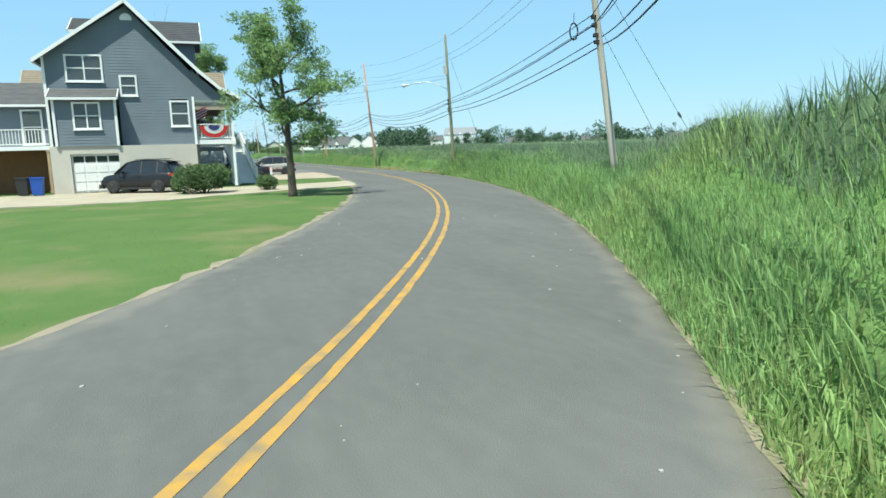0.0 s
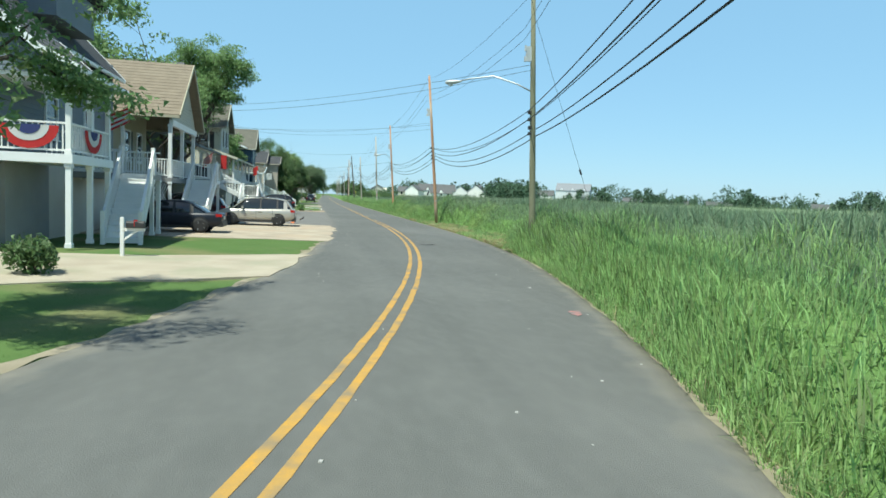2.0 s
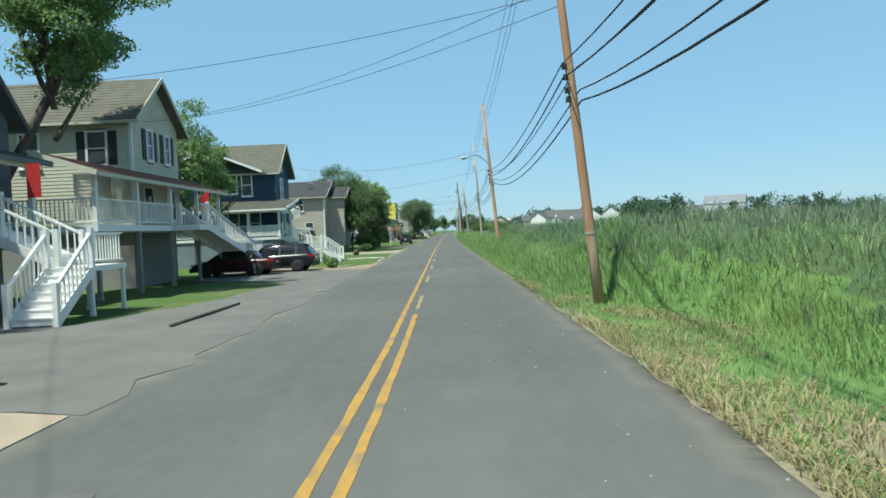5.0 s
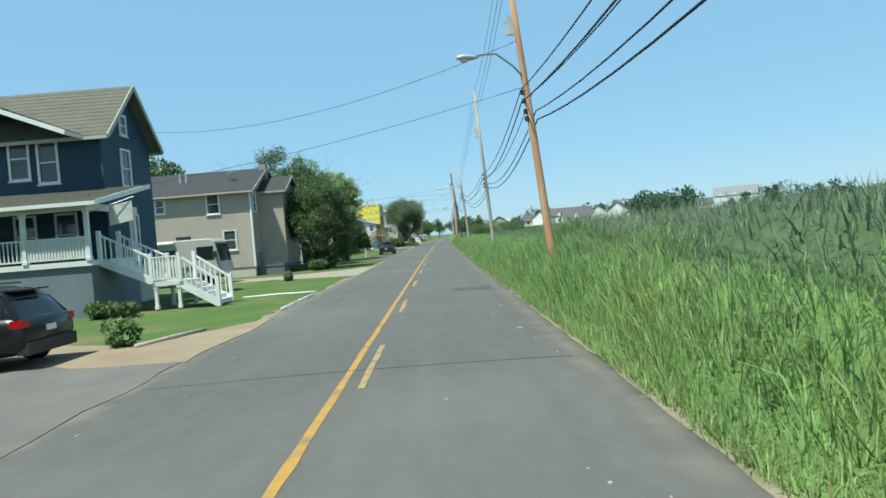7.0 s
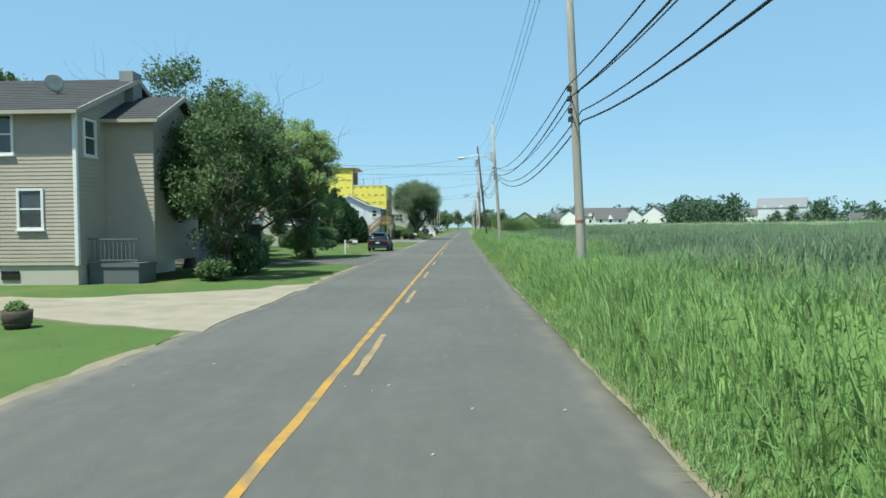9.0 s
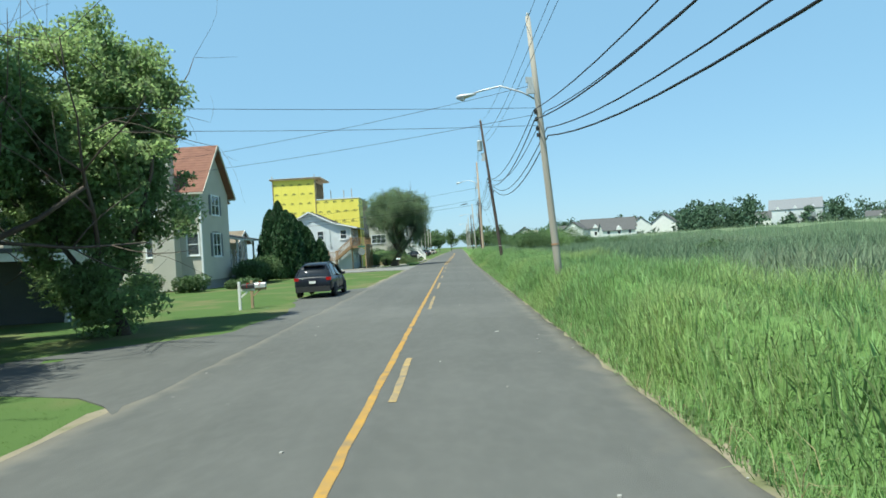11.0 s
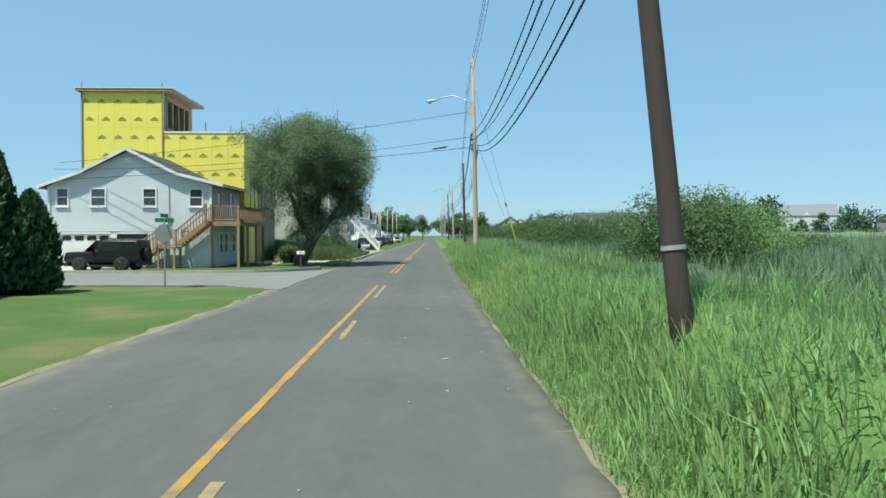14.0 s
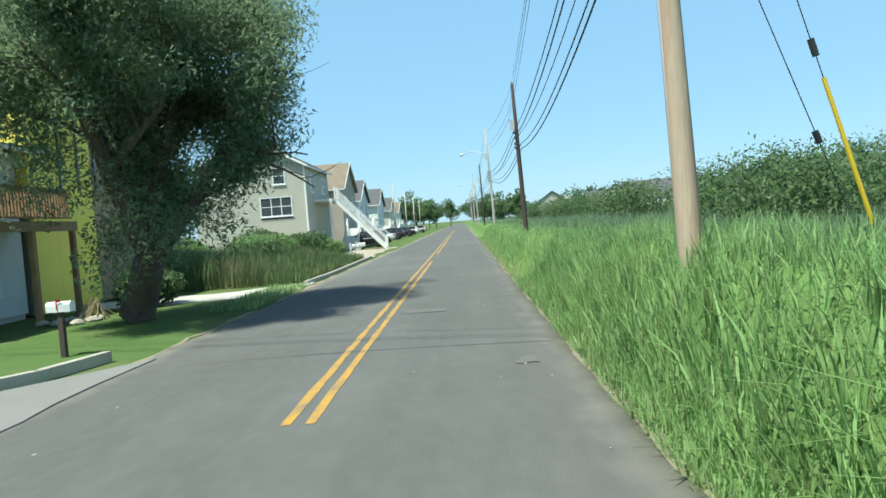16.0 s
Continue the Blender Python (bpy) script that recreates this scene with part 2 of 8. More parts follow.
M_TAN = shade("tan_siding", (0.42, 0.39, 0.28), 0.75, (0.35, 0.32, 0.235), 0.7, 14, 0.7, 0.1)
M_DARKGREY = shade("charcoal_siding", (0.135, 0.152, 0.16), 0.75, (0.105, 0.118, 0.125), 0.7, 14, 0.7, 0.1)
M_CREAM = shade("cream_siding", (0.56, 0.545, 0.44), 0.75, (0.48, 0.465, 0.375), 0.7, 14, 0.7, 0.1)
M_BLUE = shade("navy_siding", (0.022, 0.062, 0.105), 0.65, (0.016, 0.046, 0.08), 0.7, 14, 0.7, 0.1)
M_BEIGE = shade("beige_siding", (0.435, 0.385, 0.32), 0.75, (0.375, 0.33, 0.275), 0.7, 14, 0.7, 0.1)
M_GREYGREEN = shade("greige_siding", (0.47, 0.455, 0.38), 0.75, (0.40, 0.385, 0.32), 0.7, 14, 0.7, 0.1)
M_GREIGE = shade("warm_greige_siding", (0.53, 0.495, 0.415), 0.75, (0.46, 0.43, 0.36), 0.7, 14, 0.7, 0.1)
M_WEED = shade("rank_weeds", (0.17, 0.235, 0.1), 0.7, (0.13, 0.185, 0.08), 0.3, 3, 0.8, island=0.35, thin=0.45, spec=0.2, third=(0.23, 0.22, 0.115), third_scale=0.35)
M_SKIRT = shade("skirt_paint", (0.2, 0.235, 0.265), 0.8, (0.15, 0.18, 0.205), 0.8, 12, 0.9, 0.15)
M_PALEBLUE = shade("pale_siding", (0.64, 0.67, 0.68), 0.75, (0.56, 0.59, 0.60), 0.7, 14, 0.7, 0.1)
M_FOUND = shade("rendered_foundation", (0.55, 0.52, 0.45), 0.9, (0.46, 0.43, 0.37), 0.8, 30, 0.7, 0.2)
M_BLOCK = shade("grey_block", (0.28, 0.28, 0.27), 0.9, (0.22, 0.22, 0.21), 0.8, 30, 0.7, 0.2)
M_ROOFGREY = shade("grey_shingles", (0.125, 0.125, 0.125), 0.9, (0.085, 0.085, 0.085), 2, 24, 0.8, 0.5)
M_ROOFBROWN = shade("brown_shingles", (0.24, 0.20, 0.145), 0.9, (0.18, 0.145, 0.105), 2, 24, 0.8, 0.5)
M_ROOFRED = shade("red_shingles", (0.26, 0.125, 0.085), 0.9, (0.195, 0.09, 0.065), 2, 24, 0.8, 0.5)
M_ROOFDARK = shade("dark_shingles", (0.065, 0.067, 0.072), 0.9, (0.045, 0.047, 0.05), 2, 24, 0.8, 0.5)
M_ROOFOLIVE = shade("olive_shingles", (0.145, 0.14, 0.11), 0.9, (0.105, 0.10, 0.08), 2, 24, 0.8, 0.5)
M_ROOFSLATE = shade("pale_slate", (0.24, 0.25, 0.265), 0.85, (0.19, 0.2, 0.215), 2, 24, 0.8, 0.4)
M_SHEATH = shade("yellow_sheathing", (0.9, 0.77, 0.14), 0.6, (0.83, 0.7, 0.11), 0.8, 10, 0.6)
M_SHEATHMARK = shade("sheathing_print", (0.36, 0.31, 0.08), 0.7)
M_PINE = shade("treated_lumber", (0.40, 0.255, 0.135), 0.8, (0.30, 0.185, 0.10), 3, 40, 0.8, 0.2, objrand=0.12)
M_OLDWOOD = shade("raw_lumber", (0.45, 0.33, 0.20), 0.85, (0.34, 0.24, 0.15), 3, 40, 0.8, 0.2)
M_GLASS = shade("window_glass", (0.25, 0.29, 0.31), 0.03, (0.2, 0.24, 0.26), 2, 10, 0.3, transmit=0.75, spec=0.6)
# Dark colour stands in for the dimness of unlit rooms behind the panes.
M_ROOM = shade("room_dimness", (0.10, 0.10, 0.095), 0.9, (0.07, 0.07, 0.07), 1, 8)
M_BLIND = shade("window_blind", (0.55, 0.56, 0.54), 0.8, (0.47, 0.48, 0.46), 3, 30)
M_TYRE = shade("tyre_rubber", (0.02, 0.02, 0.021), 0.85, (0.03, 0.03, 0.03), 20, 60)
M_RIM = shade("alloy_rim", (0.58, 0.59, 0.6), 0.4, (0.46, 0.47, 0.48), 8, 60, 0.5, metal=0.25)
M_CARGLASS = shade("car_glass", (0.02, 0.025, 0.028), 0.04, (0.015, 0.018, 0.02), 2, 10, spec=0.8)
M_CARBLACK = shade("black_car_paint", (0.012, 0.013, 0.016), 0.3, (0.02, 0.021, 0.024), 2, 40, 0.5, coat=0.35, spec=0.3)
M_CARNAVY = shade("dark_blue_car_paint", (0.013, 0.016, 0.026), 0.35, (0.018, 0.022, 0.032), 2, 40, 0.5, coat=0.2, spec=0.25)
M_CARGOLD = shade("champagne_car_paint", (0.43, 0.41, 0.36), 0.3, (0.38, 0.36, 0.32), 2, 40, 0.5, metal=0.25, coat=0.8)
M_CARRED = shade("dark_red_car_paint", (0.05, 0.012, 0.014), 0.3, (0.04, 0.01, 0.012), 2, 40, 0.5, coat=0.35, spec=0.3)
M_CARWHITE = shade("white_car_paint", (0.70, 0.70, 0.69), 0.3, (0.63, 0.63, 0.62), 2, 40, 0.5, coat=0.8)
M_PLASTIC = shade("black_plastic", (0.022, 0.022, 0.023), 0.6, (0.03, 0.03, 0.03), 6, 60)
M_TAIL = shade("red_lens", (0.42, 0.012, 0.014), 0.15, (0.3, 0.01, 0.01), 10, 60)
M_LENS = shade("clear_lens", (0.7, 0.72, 0.73), 0.1, (0.6, 0.62, 0.63), 10, 60)
M_RED = shade("red_cloth", (0.55, 0.03, 0.03), 0.85, (0.45, 0.025, 0.025), 6, 60, 0.6, thin=0.2)
M_NAVYCLOTH = shade("navy_cloth", (0.02, 0.03, 0.12), 0.85, (0.03, 0.04, 0.14), 6, 60)
M_WHITECLOTH = shade("white_cloth", (0.72, 0.72, 0.70), 0.85, (0.62, 0.62, 0.6), 6, 60, 0.6, thin=0.25)
M_ORANGE = shade("orange_paint", (0.62, 0.17, 0.05), 0.6, (0.45, 0.13, 0.05), 6, 40, 0.8)
M_BLUEBIN = shade("blue_plastic", (0.02, 0.09, 0.42), 0.5, (0.02, 0.07, 0.34), 4, 40)
M_BROWNWALL = shade("brown_boards", (0.23, 0.12, 0.06), 0.85, (0.17, 0.09, 0.045), 3, 30, stretch=(4, 4, 0.5))
M_POT = shade("barrel_pot", (0.06, 0.045, 0.035), 0.8, (0.09, 0.07, 0.05), 6, 40)
M_SIGNBACK = shade("sign_back", (0.30, 0.31, 0.30), 0.6, (0.24, 0.25, 0.24), 5, 40, metal=0.4)
M_SIGNGREEN = shade("sign_green", (0.02, 0.20, 0.11), 0.5)
M_YELLOWGUARD = shade("yellow_guard", (0.75, 0.52, 0.03), 0.5, (0.65, 0.44, 0.03), 6, 40)
M_RVBODY = shade("camper_panel", (0.46, 0.455, 0.43), 0.4, (0.39, 0.385, 0.365), 1, 30, coat=0.3)
M_RVSTRIPE = shade("camper_stripe", (0.13, 0.125, 0.12), 0.4, (0.1, 0.095, 0.09), 1, 30)
M_IRON = shade("cast_iron", (0.07, 0.065, 0.06), 0.6, (0.045, 0.042, 0.04), 8, 60, 0.8, 0.3, metal=0.4)
M_COVER = shade("worn_iron_cover", (0.125, 0.122, 0.112), 0.75, (0.095, 0.092, 0.086), 8, 60, 0.8, 0.3, metal=0.15)
M_PINK = shade("marking_spray", (0.48, 0.17, 0.15), 0.9, (0.15, 0.14, 0.135), 6, 60, 1.0, third=(0.135, 0.135, 0.127), third_scale=4)
M_LITTER = shade("pale_litter", (0.42, 0.41, 0.38), 0.8, (0.3, 0.29, 0.27), 12, 60)
M_CONDUIT = shade("transformer_grey", (0.52, 0.54, 0.54), 0.5, (0.43, 0.45, 0.45), 5, 40)


# ---- mesh helpers ----
class Geo:
    """Collects the corners and faces of one mesh."""

    def __init__(self):
        self.v, self.f = [], []

    def add(self, verts, faces):
        k = len(self.v)
        self.v += [tuple(p) for p in verts]
        self.f += [tuple(i + k for i in q) for q in faces]
        return self

    def box(self, x0, x1, y0, y1, z0, z1):
        v = [(x, y, z) for z in (z0, z1) for x, y in ((x0, y0), (x1, y0), (x1, y1), (x0, y1))]
        return self.add(v, [(3, 2, 1, 0), (4, 5, 6, 7), (0, 1, 5, 4), (1, 2, 6, 5), (2, 3, 7, 6), (3, 0, 4, 7)])

    def prism(self, a, b):
        """Between two rings of corners."""
        n = len(a)
        return self.add([*a, *b], [tuple(reversed(range(n))), tuple(range(n, 2 * n)), *[(i, (i + 1) % n, n + (i + 1) % n, n + i) for i in range(n)]])

    def bar(self, p, q, w, h):
        """A square bar from p to q, w wide across and h high."""
        p, q = Vector(p), Vector(q)
        way = (q - p).normalized()
        side = way.cross(Vector((0, 0, 1)))
        side = side.normalized() if side.length > 1e-4 else Vector((1, 0, 0))
        up = side.cross(way).normalized()
        ring = [side * (sx * w / 2) + up * (sz * h / 2) for sx, sz in ((-1, -1), (1, -1), (1, 1), (-1, 1))]
        return self.prism([p + o for o in ring], [q + o for o in ring])

    def tube(self, points, radii, n=8):
        rings = []
        for i, p in enumerate(points):
            a, b = Vector(points[max(i - 1, 0)]), Vector(points[min(i + 1, len(points) - 1)])
            way = (b - a).normalized()
            side = way.cross(Vector((0.31, 0.17, 0.94)))
            side = side.normalized() if side.length > 1e-3 else Vector((1, 0, 0))
            up = side.cross(way)
            rings.append([Vector(p) + (side * math.cos(2 * math.pi * k / n) + up * math.sin(2 * math.pi * k / n)) * radii[i] for k in range(n)])
        k0 = len(self.v)
        self.v += [tuple(p) for r in rings for p in r]
        for i in range(len(rings) - 1):
            self.f += [(k0 + i * n + k, k0 + i * n + (k + 1) % n, k0 + (i + 1) * n + (k + 1) % n, k0 + (i + 1) * n + k) for k in range(n)]
        self.f += [tuple(k0 + k for k in reversed(range(n))), tuple(k0 + (len(rings) - 1) * n + k for k in range(n))]
        return self

    def loft(self, rings):
        """Skin over closed rings of equally many corners, capped at both ends."""
        n, k0 = len(rings[0]), len(self.v)
        self.v += [tuple(p) for r in rings for p in r]
        for i in range(len(rings) - 1):
            self.f += [(k0 + i * n + k, k0 + i * n + (k + 1) % n, k0 + (i + 1) * n + (k + 1) % n, k0 + (i + 1) * n + k) for k in range(n)]
        self.f += [tuple(k0 + k for k in reversed(range(n))), tuple(k0 + (len(rings) - 1) * n + k for k in range(n))]
        return self

    def lathe(self, profile, n=16, centre=(0, 0, 0), axis="z"):
        rings = []
        for r, h in profile:
            ring = []
            for k in range(n):
                c, s = r * math.cos(2 * math.pi * k / n), r * math.sin(2 * math.pi * k / n)
                p = (c, s, h) if axis == "z" else ((c, h, s) if axis == "y" else (h, c, s))
                ring.append(tuple(a + b for a, b in zip(p, centre)))
            rings.append(ring)
        k0 = len(self.v)
        self.v += [p for r in rings for p in r]
        for i in range(len(rings) - 1):
            self.f += [(k0 + i * n + k, k0 + i * n + (k + 1) % n, k0 + (i + 1) * n + (k + 1) % n, k0 + (i + 1) * n + k) for k in range(n)]
        self.f += [tuple(k0 + k for k in reversed(range(n))), tuple(k0 + (len(rings) - 1) * n + k for k in range(n))]
        return self

    def mesh(self, name, mat, smooth=False):
        me = bpy.data.meshes.new(name)
        me.from_pydata(self.v, [], self.f)
        bm = bmesh.new()
        bm.from_mesh(me)
        bmesh.ops.recalc_face_normals(bm, faces=bm.faces)
        bm.to_mesh(me)
        bm.free()
        me.materials.append(mat)
        if smooth:
            me.polygons.foreach_set("use_smooth", [True] * len(me.polygons))
        return me


def part(name, geo, mat, parent=None, label="", smooth=False, at=None):
    """One mesh object under a thing or a part; geo may be a ready mesh that several parts share."""
    me = geo.mesh(name, mat, smooth) if isinstance(geo, Geo) else geo
    ob = new(name, me)
    if parent:
        ob.parent = parent
    if at is not None:
        ob.matrix_basis = at if isinstance(at, Matrix) else Matrix.Translation(at)
    return tagged(ob, label)


def bulk(name, verts, sizes, corners, mat, smooth=False):
    """A large mesh straight from arrays: corner places, corners per face, corner numbers."""
    me = bpy.data.meshes.new(name)
    me.vertices.add(len(verts))
    me.vertices.foreach_set("co", np.asarray(verts, dtype=np.float32).ravel())
    me.loops.add(len(corners))
    me.loops.foreach_set("vertex_index", np.asarray(corners, dtype=np.int32))
    me.polygons.add(len(sizes))
    sizes = np.asarray(sizes, dtype=np.int32)
    me.polygons.foreach_set("loop_start", np.concatenate(([0], np.cumsum(sizes)[:-1])).astype(np.int32))
    me.polygons.foreach_set("loop_total", sizes)
    if smooth:
        me.polygons.foreach_set("use_smooth", np.ones(len(sizes), dtype=bool))
    me.update(calc_edges=True)
    me.materials.append(mat)
    return me


# ---- the road's line, and the straight frame of the house lots ----
KNOTS_Y = np.array([-60, -40, -20, -1.1, 6.6, 11.1, 17, 25.4, 33.8, 40, 44, 51.3, 60.5, 70, 81.8, 131.5, 199.8, 233.5, 700])
KNOTS_X = np.array([-25, -15.5, -7.6, -2.1, -0.75, -0.2, 0.22, 0.15, -0.6, -1.55, -2.3, -4.1, -6.75, -9.8, -13.55, -29.4, -50.9, -61.1, -203])
FINE_Y = np.arange(-60, 700.1, 0.5)
FINE_X = np.interp(FINE_Y, KNOTS_Y, KNOTS_X)
for _ in range(3):
    pad = np.concatenate((np.full(8, FINE_X[0]), FINE_X, FINE_X[-1] + np.arange(1, 9) * (FINE_X[-1] - FINE_X[-2])))
    FINE_X = np.convolve(pad, np.ones(17) / 17, "valid")
FINE_M = np.gradient(FINE_X, FINE_Y)


def on_road(y, off):
    """The place off metres to the right of the road's centre line, abreast of y."""
    x, m = np.interp(y, FINE_Y, FINE_X), np.interp(y, FINE_Y, FINE_M)
    k = np.sqrt(1 + m * m)
    return x + off / k, y - off * m / k


LOT_TURN = 17.51
RX, RY = math.cos(radians(LOT_TURN)), math.sin(radians(LOT_TURN))


def lot(s, d, z=0.0):
    """A place s metres along the straight line of the lots and d metres to the left of the road's middle."""
    return Vector((12.0 - d * RX - s * RY, -d * RY + s * RX, z))


def thing(name, s, d, z=0.0, turn=0.0, label="", category="", group=""):
    """An empty at a place of the lots; its x points to the road, its y along the road."""
    ob = new(name)
    ob.empty_display_size = 0.3
    p = lot(s, d, z)
    ob.matrix_basis = pose(p.x, p.y, p.z, 0, 0, LOT_TURN + turn)
    return tagged(ob, label, category, group)


def thing_at(name, x, y, z=0.0, turn=0.0, label="", category="", group=""):
    ob = new(name)
    ob.empty_display_size = 0.3
    ob.matrix_basis = pose(x, y, z, 0, 0, turn)
    return tagged(ob, label, category, group)


# ---- ground ----
def sheet(name, xs, ys, height, mat, label, category, kind="structure"):
    """A height field over a grid."""
    gx, gy = np.meshgrid(xs, ys)
    v = np.stack([gx.ravel(), gy.ravel(), height(gx, gy).ravel()], 1)
    nx, ny = len(xs), len(ys)
    i = (np.arange(ny - 1)[:, None] * nx + np.arange(nx - 1)[None, :]).ravel()
    q = np.stack([i, i + 1, i + nx + 1, i + nx], 1)
    ob = new(name, bulk(name, v, np.full(len(q), 4), q.ravel(), mat, True))
    return tagged(ob, label, category, kind=kind)


def spread(near, far, n, k):
    a = np.linspace(near, far, n)
    b = far + (np.linspace(0, 1, k + 1)[1:] ** 3) * (3200 - far)
    return a, b


ax, bx = spread(-140, 60, 81, 14)
xs = np.concatenate((-bx[::-1] - 140 + 60, ax, bx))
ay, by = spread(-60, 420, 161, 14)
ys = np.concatenate((-by[::-1] + 360, ay, by))
GROUND = lambda x, y: -0.07 + 0.025 * np.sin(x * 0.31 + y * 0.17) * np.sin(y * 0.23 - x * 0.11)
sheet("ground", np.unique(xs), np.unique(ys), GROUND, M_LAWN,
      "flat ground under mown green lawns and yards", "ground")


def strip(name, ys, left, right, z, mat, label, category, across=4, jitter=0.0, parent=None, kind="structure", thick=0.0, rim=False):
    """A band that follows the road between two offsets, with an uneven edge."""
    ys = np.asarray(ys, float)
    rng = np.random.default_rng(len(name) + int(ys[0]) % 97)
    n = len(ys)
    lo = (left(ys) if callable(left) else np.full(n, left)) + jitter * rng.normal(size=n)
    hi = (right(ys) if callable(right) else np.full(n, right)) + jitter * rng.normal(size=n)
    cols = []
    for k in range(across + 1):
        x, y = on_road(ys, lo + (hi - lo) * k / across)
        zz = z(k / across) if callable(z) else z
        cols.append(np.stack([x, y, np.full(n, zz)], 1))
    if thick:
        for k, first in ((0, True), (across, False)):
            low = cols[0 if first else -1].copy()
            low[:, 2] -= thick
            if first:
                cols.insert(0, low)
            else:
                cols.append(low)
    w = len(cols)
    v = np.stack(cols, 1).reshape(-1, 3)
    i = (np.arange(n - 1)[:, None] * w + np.arange(w - 1)[None, :]).ravel()
    q = np.stack([i, i + 1, i + w + 1, i + w], 1)
    ob = new(name, bulk(name, v, np.full(len(q), 4), q.ravel(), mat, False))
    if rim:
        a = ob.data.attributes.new("rim", "FLOAT", "POINT")
        k = np.clip(np.arange(w) - (1 if thick else 0), 0, across) / across
        a.data.foreach_set("value", np.tile(np.abs(2 * k - 1), n).astype(np.float32))
    if parent:
        ob.parent = parent
    return tagged(ob, label, "" if parent else category, kind="" if parent else kind)


def soft(a, b, v):
    t = np.clip((v - a) / (b - a), 0, 1)
    return t * t * (3 - 2 * t)


ROAD_YS = np.concatenate((np.arange(-58, 260, 0.6), np.arange(260, 690, 6)))
R_EDGE = lambda y: np.interp(y, [-60, 5, 20, 42, 60, 100, 140, 200, 700], [3.7, 3.65, 3.85, 4.1, 3.8, 3.65, 3.5, 3.5, 3.5])
L_EDGE = lambda y: -np.interp(y, [-60, 10, 30, 45, 100, 140, 200, 700], [3.9, 3.8, 3.6, 3.75, 3.9, 4.0, 4.0, 3.8])
road = strip("road", ROAD_YS, L_EDGE, R_EDGE, lambda k: 0.0 - 0.05 * (2 * k - 1) ** 2, M_ASPHALT,
             "worn grey asphalt two-lane road with yellow centre lines", "road", across=24, jitter=0.035, thick=0.05, rim=True)
strip("verge_soil", ROAD_YS, lambda y: R_EDGE(y) - 0.05, lambda y: R_EDGE(y) + 0.14 + 0.4 * soft(44, 52, y) * (1 - soft(66, 74, y)), -0.046, M_SAND, "strip of bare sandy soil along the asphalt edge", "verge", across=2, jitter=0.035)
strip("verge_soil", ROAD_YS, lambda y: L_EDGE(y) - 0.2, lambda y: L_EDGE(y) + 0.1, -0.052, M_SAND, "strip of bare sandy soil along the asphalt edge", "verge", across=2, jitter=0.1)


def crown(off):
    return -0.05 * (off / 3.75) ** 2


def line(y0, y1, off, wide=0.115, mat=None, jitter=0.006):
    n = max(int((y1 - y0) / 0.45), 4)
    strip("lane_line", np.linspace(y0, y1, n), off - wide / 2, off + wide / 2, crown(off) + 0.0055, mat or M_YELLOW, "", "", across=1, jitter=jitter, parent=road)


line(-58, 191.4, -0.13)
line(-58, 67.2, 0.17)
for y in (71.6, 79.9, 88.3, 96.5, 104.8, 113.0, 121.3, 129.6, 138.0):
    line(y - 3.3, y, 0.17, 0.11, M_PALEYELLOW, 0.009)
for y0, y1 in ((147.1, 152.4), (157.4, 162.2), (167.9, 171.3), (178.4, 181.0), (186.5, 191.5)):
    line(y0, y1, 0.17, 0.11, M_PALEYELLOW, 0.009)
line(199.8, 330, -0.13)
line(199.8, 226, 0.14)
line(233, 330, 0.14)


def blot(name, x, y, rx, ry, mat, z, turn=0.0, n=14, rough=0.18, seed=1, label="", category=""):
    """A thin uneven patch lying on the road."""
    rng = np.random.default_rng(seed)
    g = Geo()
    ring = []
    for k in range(n):
        a = 2 * math.pi * k / n
        r = 1 + rough * rng.normal()
        px, py = rx * r * math.cos(a), ry * r * math.sin(a)
        c, s = math.cos(radians(turn)), math.sin(radians(turn))
        ring.append((x + px * c - py * s, y + px * s + py * c, z))
    top = [(px, py, pz + 0.004) for px, py, pz in ring]
    g.prism(ring, top)
    return tagged(new(name, g.mesh(name, mat)), label, category, kind="structure")


def squared(name, y0, y1, o0, o1, mat, label):
    return strip(name, np.linspace(y0, y1, 8), o0, o1, lambda k: crown(o0 + (o1 - o0) * k) + 0.007, mat, label, "road patch", across=12, jitter=0.025)


squared("road_patch", 52.3, 53.6, 1.8, 3.25, M_WORN, "pale worn patch in the asphalt")
squared("road_patch", 98.55, 99.5, 1.75, 3.05, M_PATCH, "dark square asphalt repair patch")
squared("road_patch", 56.5, 57.0, -2.8, -1.9, M_WORN, "pale worn patch in the asphalt")
squared("road_patch", 196.75, 197.25, -1.75, -0.75, M_PATCH, "dark asphalt repair patch")
squared("road_patch", 207.5, 208.1, 0.4, 1.4, M_WORN, "pale worn patch in the asphalt")
for y in (48.6, 75.2, 86.2, 203.5):
    squared("road_crack", y, y + 0.03, -3.4, 3.3, M_CRACK, "thin dark sealed crack across the asphalt")
blot("spray_mark", 3.05, 30.1, 0.13, 0.26, M_PINK, crown(3) + 0.003, seed=4, label="faded pink utility spray mark on asphalt", category="marking")
blot("spray_mark", -49.0, 203.0, 0.16, 0.24, M_WORN, crown(2.5) + 0.003, seed=5, label="pale scuffed mark on asphalt", category="marking")
rng = np.random.default_rng(5)
g = Geo()
for k in range(420):
    y = rng.uniform(-4, 235)
    off = rng.normal(2.6, 1.3) if rng.random() < 0.75 else rng.normal(-2.8, 0.8)
    off = min(max(off, -3.6), 3.7)
    x, y = on_road(y, off)
    r = rng.uniform(0.006, 0.018)
    g.box(x - r, x + r, y - r, y + r * 1.3, crown(off), crown(off) + r * 0.8)
